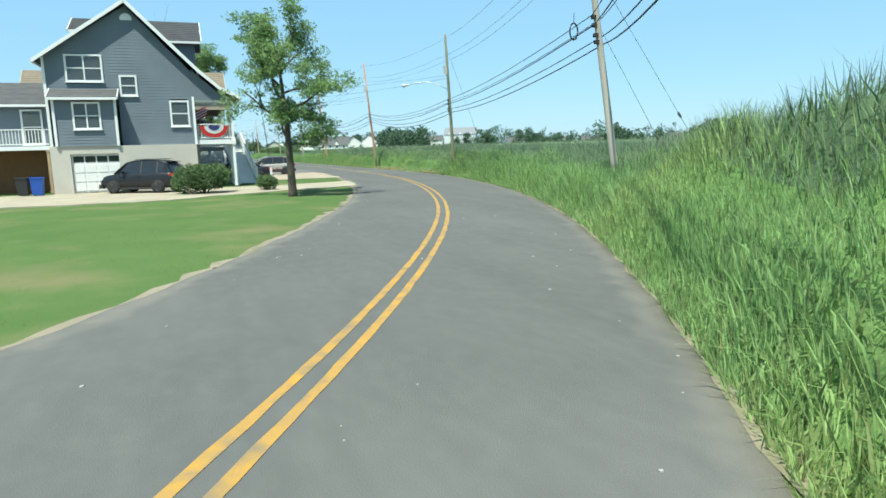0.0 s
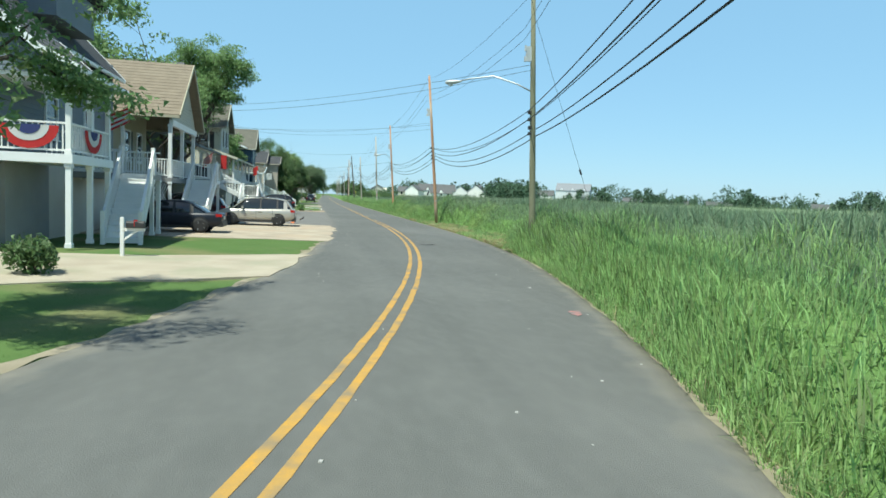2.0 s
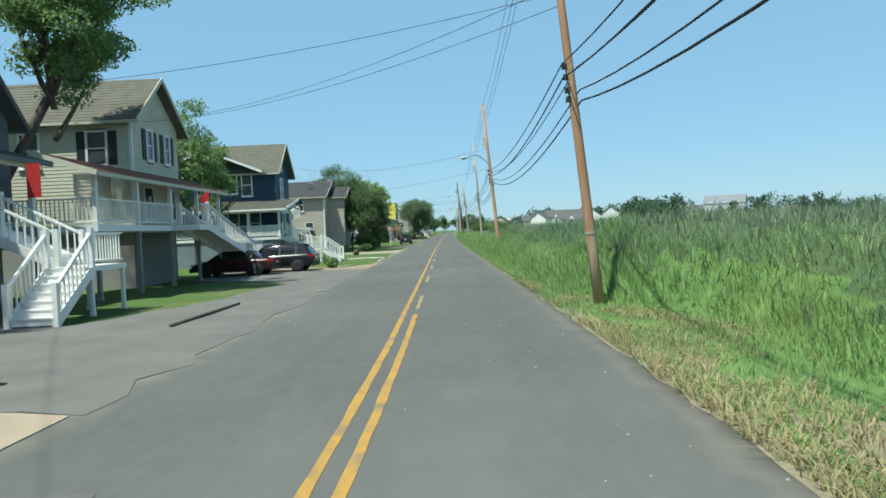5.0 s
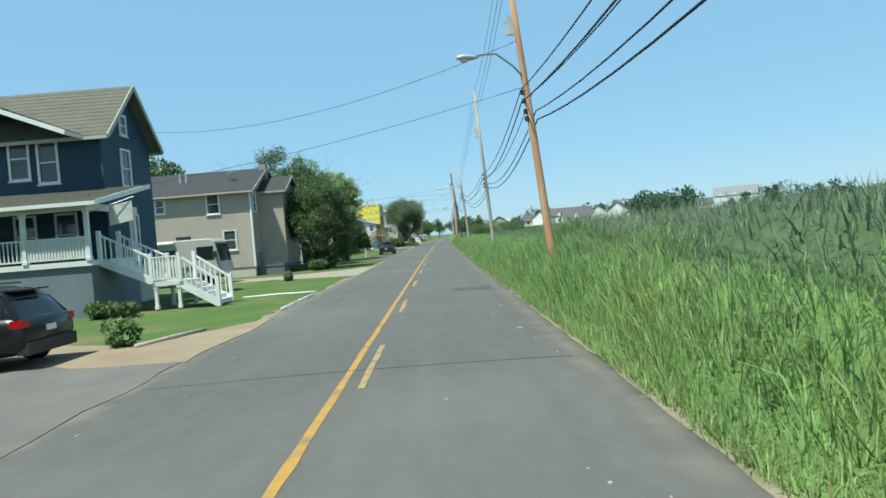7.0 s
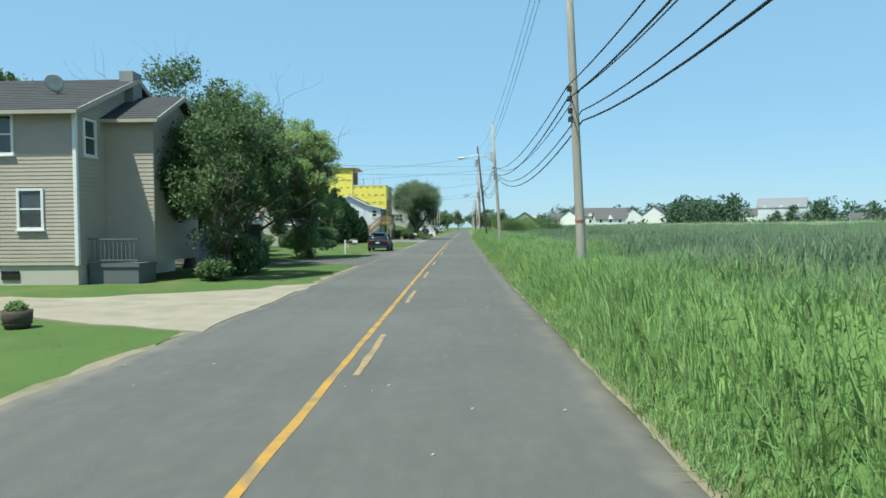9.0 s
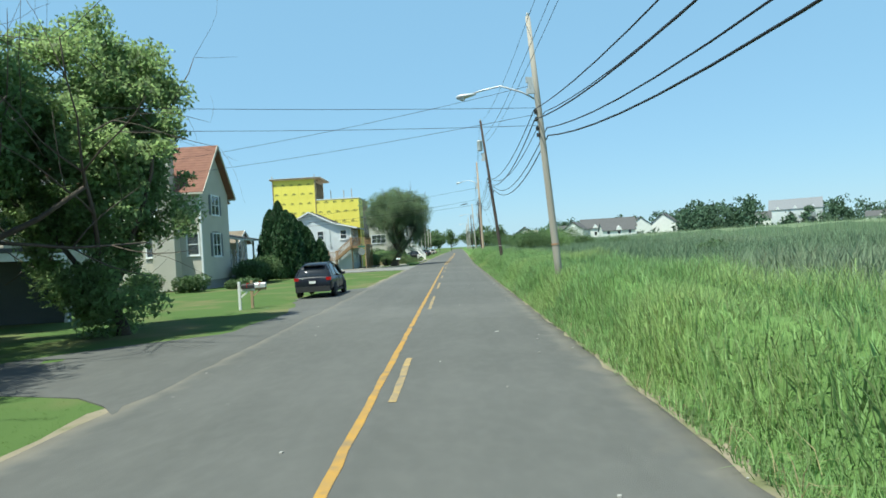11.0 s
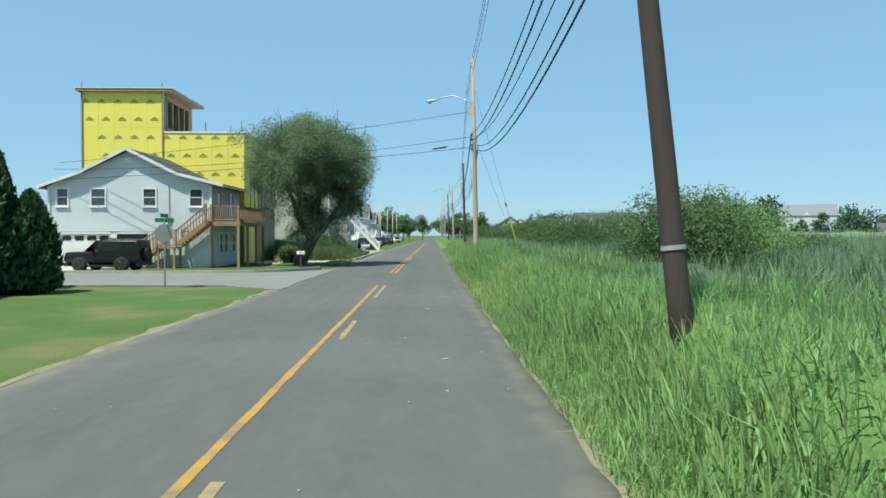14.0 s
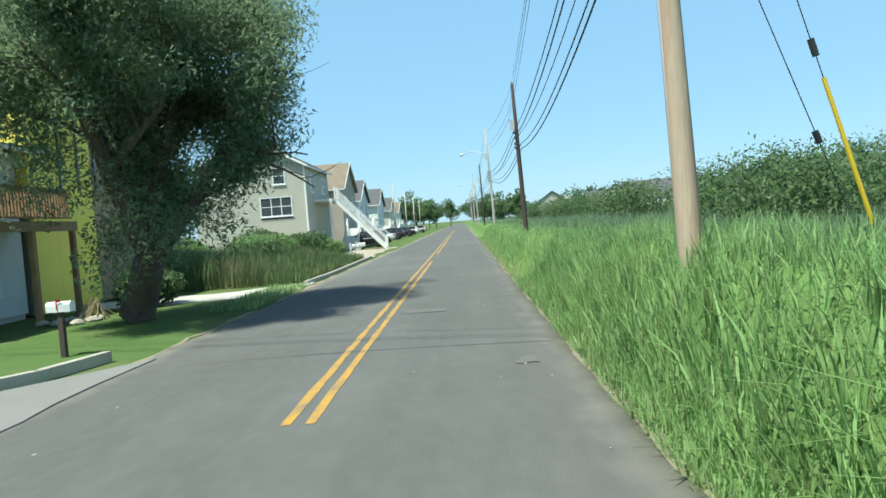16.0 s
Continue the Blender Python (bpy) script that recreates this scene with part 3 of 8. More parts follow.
tagged(new("grit", g.mesh("grit", M_LITTER)), "scattered pale grit and pebbles on the asphalt", "grit", kind="stuff")
for k, (y, off) in enumerate(((33.0, 2.9), (93.2, 2.9), (89.3, 2.9), (128, 2.2), (141, 2.0), (159.5, 3.1), (176.5, 2.2), (183.5, 1.9), (195, 3.2))):
    x, y = on_road(y, off)
    blot("spray_mark" if k % 3 else "litter", x, y, 0.04 + 0.012 * (k % 3), 0.06, M_LITTER, crown(off) + 0.003, 20 * k, 9, 0.35, k + 20, "small pale scrap lying on the asphalt", "litter")


# manhole and drain
mh = thing_at("manhole_cover", -1.94, 45.6, -0.004, label="round dark cast-iron manhole cover set in the asphalt", category="manhole")
part("rim", Geo().lathe([(0.36, 0), (0.40, 0.006), (0.36, 0.012), (0.33, 0.006)], 28), M_IRON, mh)
g = Geo().lathe([(0.33, 0.002), (0.33, 0.008)], 28)
part("lid", g, M_COVER, mh)
for a in range(-3, 4):
    w = math.sqrt(0.31 ** 2 - (a * 0.085) ** 2)
    part("rib", Geo().box(-w, w, a * 0.085 - 0.02, a * 0.085 + 0.02, 0.008, 0.013), M_COVER, mh)

# ---- driveways and yards on the left ----
def road_d(s):
    """How far left of the straight line the asphalt ends, abreast of s."""
    ys = np.arange(-40, 320, 0.5)
    x, y = on_road(ys, L_EDGE(ys))
    return float(np.interp(s, -RY * (x - 12) + RX * y, -(RX * (x - 12) + RY * y))) - 0.25


def yard(name, corners, mat, label, z=-0.03, category="driveway", fine=0.9, jitter=0.13):
    """A thin slab over a polygon of the lots, with an uneven rim."""
    corners = [(a, road_d(a) if b is None else b) for a, b in corners]
    rng = np.random.default_rng(len(corners) * 7 + int(abs(corners[0][0]) * 10))
    ring = []
    for i, (a, b) in enumerate(zip(corners, corners[1:] + corners[:1])):
        n = max(int(math.dist(a, b) / fine), 1)
        for k in range(n):
            j = jitter if k else jitter * 0.3
            ring.append(lot(a[0] + (b[0] - a[0]) * k / n + rng.normal() * j, a[1] + (b[1] - a[1]) * k / n + rng.normal() * j, z))
    g = Geo().prism([p - Vector((0, 0, 0.12)) for p in ring], ring)
    return tagged(new(name, g.mesh(name, mat)), label, category, kind="structure")


yard("driveway", [(31.0, 16.0), (34.6, 9.5), (36.2, None), (39.5, None), (42.0, None), (40.6, 9.5), (40.9, 22), (40.6, 32), (31.5, 32)], M_SHELL, "pale concrete and shell driveway before the grey house")
yard("driveway", [(48.6, None), (48.8, 9.5), (49.6, 14.5), (65.0, 14.5), (63.4, 8.4), (62.3, None), (58.0, None), (53.0, None)], M_TANSAND, "wide sandy yellow driveway with parked cars")
yard("driveway", [(62.3, None), (63.2, 8.4), (64.4, 14.5), (72.5, 14.5), (71.5, 8.6), (76, 7.0), (83.5, 6.0), (86.0, 8.5), (88.0, 12.4), (95.2, 12.4), (94.2, 8.4), (92.8, 5.4), (93.8, None), (88, None), (80, None), (71, None)], M_GRAVEL, "grey gravel parking strip beside the road", -0.034, jitter=0.1)
yard("driveway", [(92.6, None), (92.9, 5.6), (94.0, 8.2), (95.0, 12.4), (98.2, 12.4), (97.0, 8.8), (95.7, 6.2), (97.3, 4.6), (99.2, None)], M_DIRT, "bare dirt drive by the blue house", -0.028)
yard("driveway", [(119.0, None), (121.6, 9.0), (121.4, 30), (126.2, 30), (125.6, 10.5), (128.0, 6.0), (130.8, None)], M_PALEDIRT, "pale dirt driveway beside the beige house")
yard("driveway", [(141.4, None), (142.9, 5.0), (143.5, 6.8), (143.7, 15), (146.6, 15), (147.0, 9.5), (149.3, 7.6), (150.7, 5.5), (156.4, 5.0), (163.5, 6.6), (169.0, 5.4), (170.5, None)], M_ASPHALT, "cracked grey driveway apron with a lay-by", -0.046)
yard("side_street", [(199.0, None), (201.2, 6.4), (201.4, 60), (209.6, 60), (209.7, 9.4), (211.2, 6.0), (214.2, None)], M_STREET, "pale worn asphalt side street meeting the road", -0.022, "road", jitter=0.05)
yard("driveway", [(209.7, 18.0), (217.0, 18.0), (217.0, 24.0), (209.7, 24.0)], M_CONC, "concrete garage apron of the pale house", -0.012)
yard("driveway", [(224.5, 4.0), (224.0, 15), (226.2, 15), (227.4, 6.5), (229.5, 4.0)], M_CONC, "narrow pale concrete path to the road")
yard("driveway", [(246.0, 4.0), (249.0, 16.0), (262.0, 16.0), (266.0, 4.0)], M_SHELL, "pale driveway with parked cars", jitter=0.3)

# kerb round the street corner
kerb = Geo()
pts = [lot(209.75, d) for d in (40, 30, 20, 12, 9.4)] + [lot(210.3, 7.6), lot(211.6, 6.0), lot(213.0, 5.0), lot(214.4, 4.6)]
for a, b in zip(pts, pts[1:]):
    kerb.bar(a + Vector((0, 0, 0.03)), b + (b - a).normalized() * 0.03 + Vector((0, 0, 0.03)), 0.17, 0.2)
tagged(new("kerb", kerb.mesh("kerb", M_KERB)), "weathered tan concrete kerb round the street corner", "kerb", kind="structure")
kerb = Geo()
pts = [lot(228.6, 4.2), lot(233, 4.0), lot(240, 4.0), lot(247, 4.0)]
for a, b in zip(pts, pts[1:]):
    kerb.bar(a + Vector((0, 0, 0.01)), b + Vector((0, 0, 0.01)), 0.16, 0.16)
tagged(new("kerb", kerb.mesh("kerb", M_KERB)), "pale concrete kerb beside tall weeds", "kerb", kind="structure")


# ---- marsh on the right ----
def waves(x, y, k):
    return np.sin(x * k + 1.3 * np.sin(y * k * 0.7)) * np.sin(y * k * 0.83 + 1.1 * np.sin(x * k * 0.6 + 2))


def verge_width(y):
    lush = soft(191, 198, y) * (1 - soft(206, 212, y))
    return 0.05 + 2.4 * soft(44, 55, y) * (1 - soft(62, 74, y)) + (0.3 * np.sin(y * 0.37) ** 2 + 0.2 * soft(178, 186, y)) * (1 - lush) + 0.15 * soft(74, 84, y)


def reed_start(y):
    """How far beyond the verge the reeds begin."""
    return 1.55 - 1.05 * soft(29, 37, y) * (1 - soft(66, 78, y)) - 0.7 * soft(74, 80, y) * (1 - soft(96, 106, y)) + 1.3 * soft(110, 135, y) * (1 - soft(164, 178, y))


def canopy(y, e):
    """Height of the growth abreast of y, e metres beyond the asphalt."""
    x = e - verge_width(y)
    near = np.interp(y, [0, 18, 26, 35, 43, 47, 53, 84, 90, 98, 118, 140, 165, 174, 180, 191, 196, 204, 210, 230],
                     [1.15, 1.15, 1.3, 1.5, 1.75, 1.1, 0.8, 1.3, 1.6, 1.6, 1.2, 1.15, 1.2, 1.45, 1.2, 1.3, 1.75, 1.8, 1.4, 1.4])
    reed = np.interp(y, [-10, 6, 16, 50, 62, 76, 88, 104, 118, 160, 176, 200, 240], [3.3, 3.1, 2.15, 1.9, 2.3, 2.25, 2.2, 2.2, 1.55, 1.5, 1.7, 1.75, 1.8])
    h = 0.12 + near * (0.12 * soft(-0.3, 0.2, x) + 0.58 * soft(0.0, 0.6, x) + 0.25 * soft(0.45, 1.05, x)) + 0.1 * soft(1.5, 2.5, x)
    start = reed_start(y)
    h = h + (reed - h) * soft(start, start + 2.0, x + 0.5 * np.sin(y * 0.21)) + (2.45 - reed) * soft(10, 30, x) * soft(-10, 30, y) - 0.7 * soft(60, 130, x)
    return h * (1 + 0.08 * waves(y, e, 0.45) + 0.06 * waves(y + 9, e * 1.3, 1.3))


def bed(y, e):
    """Height of the close-grown undergrowth out of which the leaf tips stand."""
    x = e - verge_width(y)
    return canopy(y, e) * (0.12 + 0.72 * soft(0.05, 0.8, x) - 0.1 * soft(2.4, 5, x) + 0.2 * soft(14, 45, x)) - 0.12 * (1 - soft(0.05, 0.5, e)) - 0.02


es = np.concatenate((np.linspace(0.14, 6, 25), np.linspace(6.6, 15, 13), np.linspace(16, 60, 22), np.linspace(70, 900, 30)))
ms = np.concatenate((np.arange(-58, 300, 0.9), np.arange(300, 900, 12)))
gy, ge = np.meshgrid(ms, es, indexing="ij")
gx, gy2 = on_road(gy, R_EDGE(gy) + ge)
gz = bed(gy, ge) + (0.05 * waves(gx, gy2, 2.2) + 0.03 * waves(gx + 5, gy2, 5.1)) * soft(0.4, 1.5, ge)
w = len(es)
i = (np.arange(len(ms) - 1)[:, None] * w + np.arange(w - 1)[None, :]).ravel()
q = np.stack([i, i + 1, i + w + 1, i + w], 1)
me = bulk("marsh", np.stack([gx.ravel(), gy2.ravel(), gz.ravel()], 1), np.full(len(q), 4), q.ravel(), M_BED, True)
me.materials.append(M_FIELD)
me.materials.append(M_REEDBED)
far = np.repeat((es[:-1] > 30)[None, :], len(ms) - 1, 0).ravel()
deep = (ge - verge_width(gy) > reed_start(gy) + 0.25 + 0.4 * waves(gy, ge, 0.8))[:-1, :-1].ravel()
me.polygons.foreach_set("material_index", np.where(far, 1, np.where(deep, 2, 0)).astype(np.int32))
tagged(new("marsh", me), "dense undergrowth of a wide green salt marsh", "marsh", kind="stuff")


def blades(name, x, y, z, h, wide, lean, mat, label, category, rng, droop=0.25, spiky=False):
    """Grass: one bent tapering leaf for every root given."""
    n = len(x)
    a = rng.uniform(0, 2 * np.pi, n)
    face = a + np.pi / 2 + rng.normal(0, 0.5, n)
    cx, cy = np.cos(face) * wide / 2, np.sin(face) * wide / 2
    lx, ly = np.cos(a) * lean * h, np.sin(a) * lean * h
    fall = np.where(rng.random(n) < droop, rng.uniform(0.55, 0.85, n), 1.0)
    reach = np.where(fall < 1, 1.9, 1.0)
    if spiky:
        v = np.stack([np.stack([x - cx, y - cy, z], 1), np.stack([x + cx, y + cy, z], 1), np.stack([x + lx, y + ly, z + h], 1)], 1)
        return tagged(new(name, bulk(name, v.reshape(-1, 3), np.full(n, 3), np.arange(3 * n), mat)), label, category, kind="stuff")
    v = np.empty((n, 5, 3), np.float32)
    v[:, 0] = np.stack([x - cx, y - cy, z], 1)
    v[:, 1] = np.stack([x + cx, y + cy, z], 1)
    v[:, 2] = np.stack([x + cx * 0.8 + lx * 0.4, y + cy * 0.8 + ly * 0.4, z + h * 0.62], 1)
    v[:, 3] = np.stack([x - cx * 0.8 + lx * 0.4, y - cy * 0.8 + ly * 0.4, z + h * 0.62], 1)
    v[:, 4] = np.stack([x + lx * reach, y + ly * reach, z + h * fall], 1)
    k = np.arange(n, dtype=np.int32)[:, None] * 5
    corners = np.concatenate([k + np.array([[0, 1, 2, 3]], np.int32), k + np.array([[3, 2, 4]], np.int32)], 1).ravel()
    sizes = np.tile(np.array([4, 3], np.int32), n)
    return tagged(new(name, bulk(name, v.reshape(-1, 3), sizes, corners, mat)), label, category, kind="stuff")


def sow(rng, n, y0, y1, e0, e1, power=1.0):
    y = rng.uniform(y0, y1, n)
    e = e0 + (e1 - e0) * rng.random(n) ** power
    x, yy = on_road(y, R_EDGE(y) + e)
    return y, e, x, yy


rng = np.random.default_rng(11)
for y0, y1, n in ((-6, 55, 74000), (55, 125, 80000), (125, 213, 98000), (213, 262, 16000)):
    for spiky in (False, True):
        y, e, x, yy = sow(rng, n, y0, y1, 0.0, 5.0, 1.3)
        keep = e - verge_width(y) < reed_start(y) + rng.uniform(0.0, 1.4, n) + 0.4 * waves(y, e, 0.7)
        keep &= (verge_width(y) < 1) | (e > verge_width(y) - 0.3) | (rng.random(n) < 0.25 + 0.5 * (waves(x, yy, 0.9) > 0.1))
        y, e, x, yy = y[keep], e[keep], x[keep], yy[keep]
        n2 = len(y)
        z = bed(y, e) * 0.88 - 0.05
        h = (canopy(y, e) - z) * rng.uniform(0.65, 1.25, n2)
        blades("verge_grass", x, yy, z, h, rng.uniform(0.012, 0.034, n2) * (0.7 + 0.5 * h), rng.uniform(0.12, 0.7, n2), M_GRASS,
               "tall lush bright-green grass along the road edge", "grass", rng, 0.5, spiky)
for y0, y1, n in ((-10, 70, 52000), (70, 160, 48000), (160, 265, 30000)):
    for spiky in (False, True):
        y, e, x, yy = sow(rng, n, y0, y1, 0.5, 17, 1.3)
        keep = e - verge_width(y) > reed_start(y) + rng.uniform(-0.5, 0.7, n)
        y, e, x, yy = y[keep], e[keep], x[keep], yy[keep]
        n2 = len(y)
        z = bed(y, e) * 0.8
        h = (canopy(y, e) - z) * rng.uniform(0.7, 1.2, n2)
        blades("reeds", x, yy, z, h, rng.uniform(0.022, 0.05, n2), rng.uniform(0.12, 0.75, n2), M_REED,
               "dense tall grey-green marsh reeds", "reeds", rng, 0.4, spiky)
n = 120000
y, e, x, yy = sow(rng, n, -20, 430, 15, 75, 1.5)
h = canopy(y, e) * rng.uniform(0.8, 1.15, n)
blades("reeds", x, yy, np.full(n, 0.25), h - 0.25, rng.uniform(0.05, 0.11, n), rng.uniform(0.03, 0.22, n), M_REED,
       "dense tall grey-green marsh reeds", "reeds", rng, spiky=True)
n = 60000
y, e, x, yy = sow(rng, n, 0, 700, 60, 330, 1.2)
h = canopy(y, e) * rng.uniform(0.3, 0.5, n)
blades("reed_tops", x, yy, canopy(y, e) * 0.85, h, rng.uniform(0.2, 0.4, n), rng.uniform(0.05, 0.3, n), M_FIELD,
       "pale feathery tops of distant marsh reeds", "reeds", rng, spiky=True)
n = 9000
y, e, x, yy = sow(rng, n, -6, 250, 0.05, 3.0, 1.6)
blades("dry_grass", x, yy, np.full(n, -0.05), rng.uniform(0.08, 0.4, n), rng.uniform(0.006, 0.014, n), rng.uniform(0.3, 1.2, n), M_STRAW,
       "dry straw-coloured grass among the green", "grass", rng, 0.5)

n = 26000
y = rng.uniform(43, 75, n)
e = rng.random(n) ** 1.3 * (0.3 + verge_width(y) * 0.9)
x, yy = on_road(y, R_EDGE(y) + e)
keep = waves(x, yy, 1.1) + 0.5 * waves(x + 3, yy, 2.3) > -0.1
x, yy = x[keep], yy[keep]
n = len(x)
blades("dry_grass", x, yy, np.full(n, -0.05), rng.uniform(0.06, 0.22, n), rng.uniform(0.01, 0.024, n), rng.uniform(0.4, 1.4, n), M_STRAW,
       "dry straw-coloured grass among the green", "grass", rng, 0.5)

for k, (y, e, a, b) in enumerate(((48.2, 0.75, 0.2, 0.8), (51.4, 0.8, 0.3, 0.9), (54.6, 0.7, 0.2, 1.0), (57.6, 0.95, 0.35, 1.0), (61.2, 0.8, 0.25, 0.9))):
    x, yy = on_road(y, R_EDGE(y) + e)
    blot("bare_soil", float(x), float(yy), a, b, M_SAND, -0.004, turn=16, seed=60 + k, label="patch of bare sandy soil in the verge", category="verge")

# short mown blades over the lawns
n = 150000
y = rng.uniform(-4, 250, n)
off = L_EDGE(y) - 0.12 - rng.random(n) ** 1.5 * 15
x, yy = on_road(y, off)
ds = -(RX * (x - 12) + RY * yy)
ss = -RY * (x - 12) + RX * yy
bare = ((ss > 49.3) & (ss < 72) | (ss > 72) & (ss < 97.5) & (ds < 12) & ~((ss > 73) & (ss < 83) & (ds > 6.6)) & ~((ss > 95.6) & (ds > 5.2)) | (ss > 199) & (ss < 211) | (ss > 119) & (ss < 130) & (ds > 0) & (abs(ss - 124) < 2.6)
        | (ss > 31.5) & (ss < 42) & (ds > 12.5 - (ss - 31) * 0.75) | (ss > 150.6) & (ss < 169) & (ds < 6.2) | (ss > 142.8) & (ss < 150) & (ds < 8.4) | (ss > 143.4) & (ss < 147) & (ds < 15.2))
bare &= ds < 60
x, yy = x[~bare], yy[~bare]
n = len(x)
blades("lawn_grass", x, yy, GROUND(x, yy) - 0.012, rng.uniform(0.02, 0.042, n), rng.uniform(0.014, 0.03, n), rng.uniform(0.8, 2.4, n), M_TUFT,
       "short mown green lawn grass", "grass", rng, spiky=True)


# ---- utility poles and cables ----
POLES = [  # base x, y; top x, y, z; height of the cable bunch; material; lamp arm
    (-0.5, -12.0, -0.8, -12.1, 10.0, 5.6, M_POLE, None),
    (6.15, 16.1, 4.85, 16.3, 10.0, 5.9, M_POLE, None),
    (2.53, 43.4, 2.05, 43.1, 10.1, 5.2, M_POLEGREEN, (-0.9, 43.9, 6.7)),
    (-4.45, 69.0, -5.4, 68.2, 11.4, 5.65, M_POLERED, None),
    (-13.17, 96.3, -14.05, 96.5, 10.6, 5.75, M_POLERED, (-15.0, 94.9, 6.9)),
    (-20.35, 119.7, -20.75, 118.8, 11.2, 5.45, M_POLE, None),
    (-30.02, 149.2, -30.58, 148.8, 9.7, 6.2, M_POLE, (-32.9, 148.8, 7.3)),
    (-37.85, 174.2, -39.05, 174.3, 11.4, 6.7, M_POLEDARK, None),
    (-46.72, 202.0, -47.05, 202.3, 12.0, 7.4, M_POLETAN, (-49.5, 202.6, 9.8)),
    (-53.9, 228.0, -54.2, 228.2, 9.1, 6.2, M_POLEDARK, None),
    (-62.2, 254.5, -62.6, 254.5, 10.5, 6.2, M_POLE, (-65.0, 254.6, 8.4)),
    (-70.2, 280.5, -70.4, 280.5, 9.6, 6.2, M_POLEDARK, None),
    (-78.2, 306.5, -78.6, 306.5, 10.4, 6.2, M_POLE, (-81.0, 306.6, 8.4)),
    (-86.2, 332.5, -86.4, 332.5, 9.8, 6.2, M_POLE, None),
    (-94.2, 358.5, -94.4, 358.5, 10.0, 6.2, M_POLE, None),
    (-102.0, 384.5, -102.2, 384.5, 10.0, 6.2, M_POLE, None),
]


def pole_point(p, z):
    return Vector((p[0] + (p[2] - p[0]) * z / p[4], p[1] + (p[3] - p[1]) * z / p[4], z))


LOOKS = {M_POLE.name: "weathered grey-brown timber", M_POLERED.name: "reddish-brown timber", M_POLETAN.name: "pale tan scarred timber", M_POLEGREEN.name: "greenish treated timber", M_POLEDARK.name: "dark creosoted timber"}
for i, p in enumerate(POLES):
    root = new("utility_pole")
    root.matrix_basis = Matrix.Translation((p[0], p[1], -0.1))
    tagged(root, LOOKS[p[6].name] + (" utility pole with a street lamp arm" if p[7] else " utility pole leaning slightly among the grass"), "utility pole", "poles along the road")
    base = Vector((p[0], p[1], -0.1))
    thick = 0.155 if p[6] is M_POLETAN else 0.135
    g = Geo().tube([pole_point(p, z) - base for z in (-0.4, 1.5, 4, 7, p[4])], [thick, thick * 0.94, thick * 0.86, thick * 0.74, thick * 0.6], 12)
    part("shaft", g, p[6], root, smooth=True)
    away = Vector((-RX, -RY, 0))
    for k, dz in enumerate((0.28, 0.02, -0.3, -0.52)):
        a = pole_point(p, p[5] + dz) - base
        part("cable_clamp", Geo().box(-0.05, 0.05, -0.09, 0.09, -0.06, 0.06), M_IRON, root, at=Matrix.Translation(a + away * (thick * 0.9)) @ pose(0, 0, 0, 0, 0, LOT_TURN))
    part("insulator", Geo().lathe([(0.03, 0), (0.06, 0.03), (0.035, 0.06), (0.06, 0.09), (0.03, 0.13)], 10), M_CONDUIT, root, at=pole_point(p, p[4]) - base)
    top = pole_point(p, p[4] * 0.76) - base
    part("bracket", Geo().box(-0.28, 0.0, -0.05, 0.05, -0.28, 0.28).box(-0.34, -0.28, -0.04, 0.04, -0.3, -0.1).box(-0.34, -0.28, -0.04, 0.04, 0.1, 0.3), M_CONDUIT, root, at=Matrix.Translation(top) @ pose(0, 0, 0, 0, 0, LOT_TURN))
    part("conduit", Geo().tube([pole_point(p, z) - base + away * (thick * 0.95) + Vector((0.04, 0, 0)) for z in (0.1, 3, p[5] - 0.8)], [0.03] * 3, 6), p[6] if i % 2 else M_CONDUIT, root)
    if p[7]:
        head = Vector(p[7]) - base
        foot = pole_point(p, p[7][2] - 0.45) - base
        mid = foot + (head - foot) * 0.5 + Vector((0, 0, 0.42))
        q1 = foot + (head - foot) * 0.2 + Vector((0, 0, 0.24))
        part("lamp_arm", Geo().tube([foot, q1, mid, foot + (head - foot) * 0.8 + Vector((0, 0, 0.2)), head], [0.03] * 5, 8), M_METAL, root, "curved galvanised lamp arm", True)
        out = (head - foot)
        ang = math.degrees(math.atan2(out.y, out.x))
        h = Geo().lathe([(0.03, -0.34), (0.09, -0.2), (0.13, 0.02), (0.15, 0.2), (0.11, 0.33), (0.03, 0.37)], 12, axis="x")
        h.v = [(x, y, z * 0.62) for x, y, z in h.v]
        lamp = part("lamp_head", h, M_LAMPHEAD, root, "pale grey cobra-head street lamp", True, at=Matrix.Translation(head) @ pose(0, 0, 0, 0, 4, ang))
        part("lens", Geo().lathe([(0.11, 0.0), (0.1, -0.05), (0.06, -0.085), (0.01, -0.1)], 12, (0.16, 0, -0.06)), M_LENS, lamp, smooth=True)
part("transformer", Geo().lathe([(0.02, 0), (0.19, 0.03), (0.2, 0.08), (0.2, 0.72), (0.21, 0.74), (0.17, 0.82), (0.03, 0.86)], 14), M_CONDUIT,
     [o for o in scene.objects if o.name.startswith("utility_pole")][7], "grey can transformer", True, at=pole_point(POLES[7], 9.1) - Vector((POLES[7][0], POLES[7][1], -0.1)) + Vector((-0.36, -0.1, 0)))


def cable(a, b, sag, r, label, name="cable", group="cables along the road"):
    a, b = Vector(a), Vector(b)
    n = 15
    pts = [a.lerp(b, k / (n - 1)) - Vector((0, 0, sag * 4 * (k / (n - 1)) * (1 - k / (n - 1)))) for k in range(n)]
    return tagged(new(name, Geo().tube(pts, [r] * n, 5).mesh(name, M_CABLE, True)), label, "cable", group)


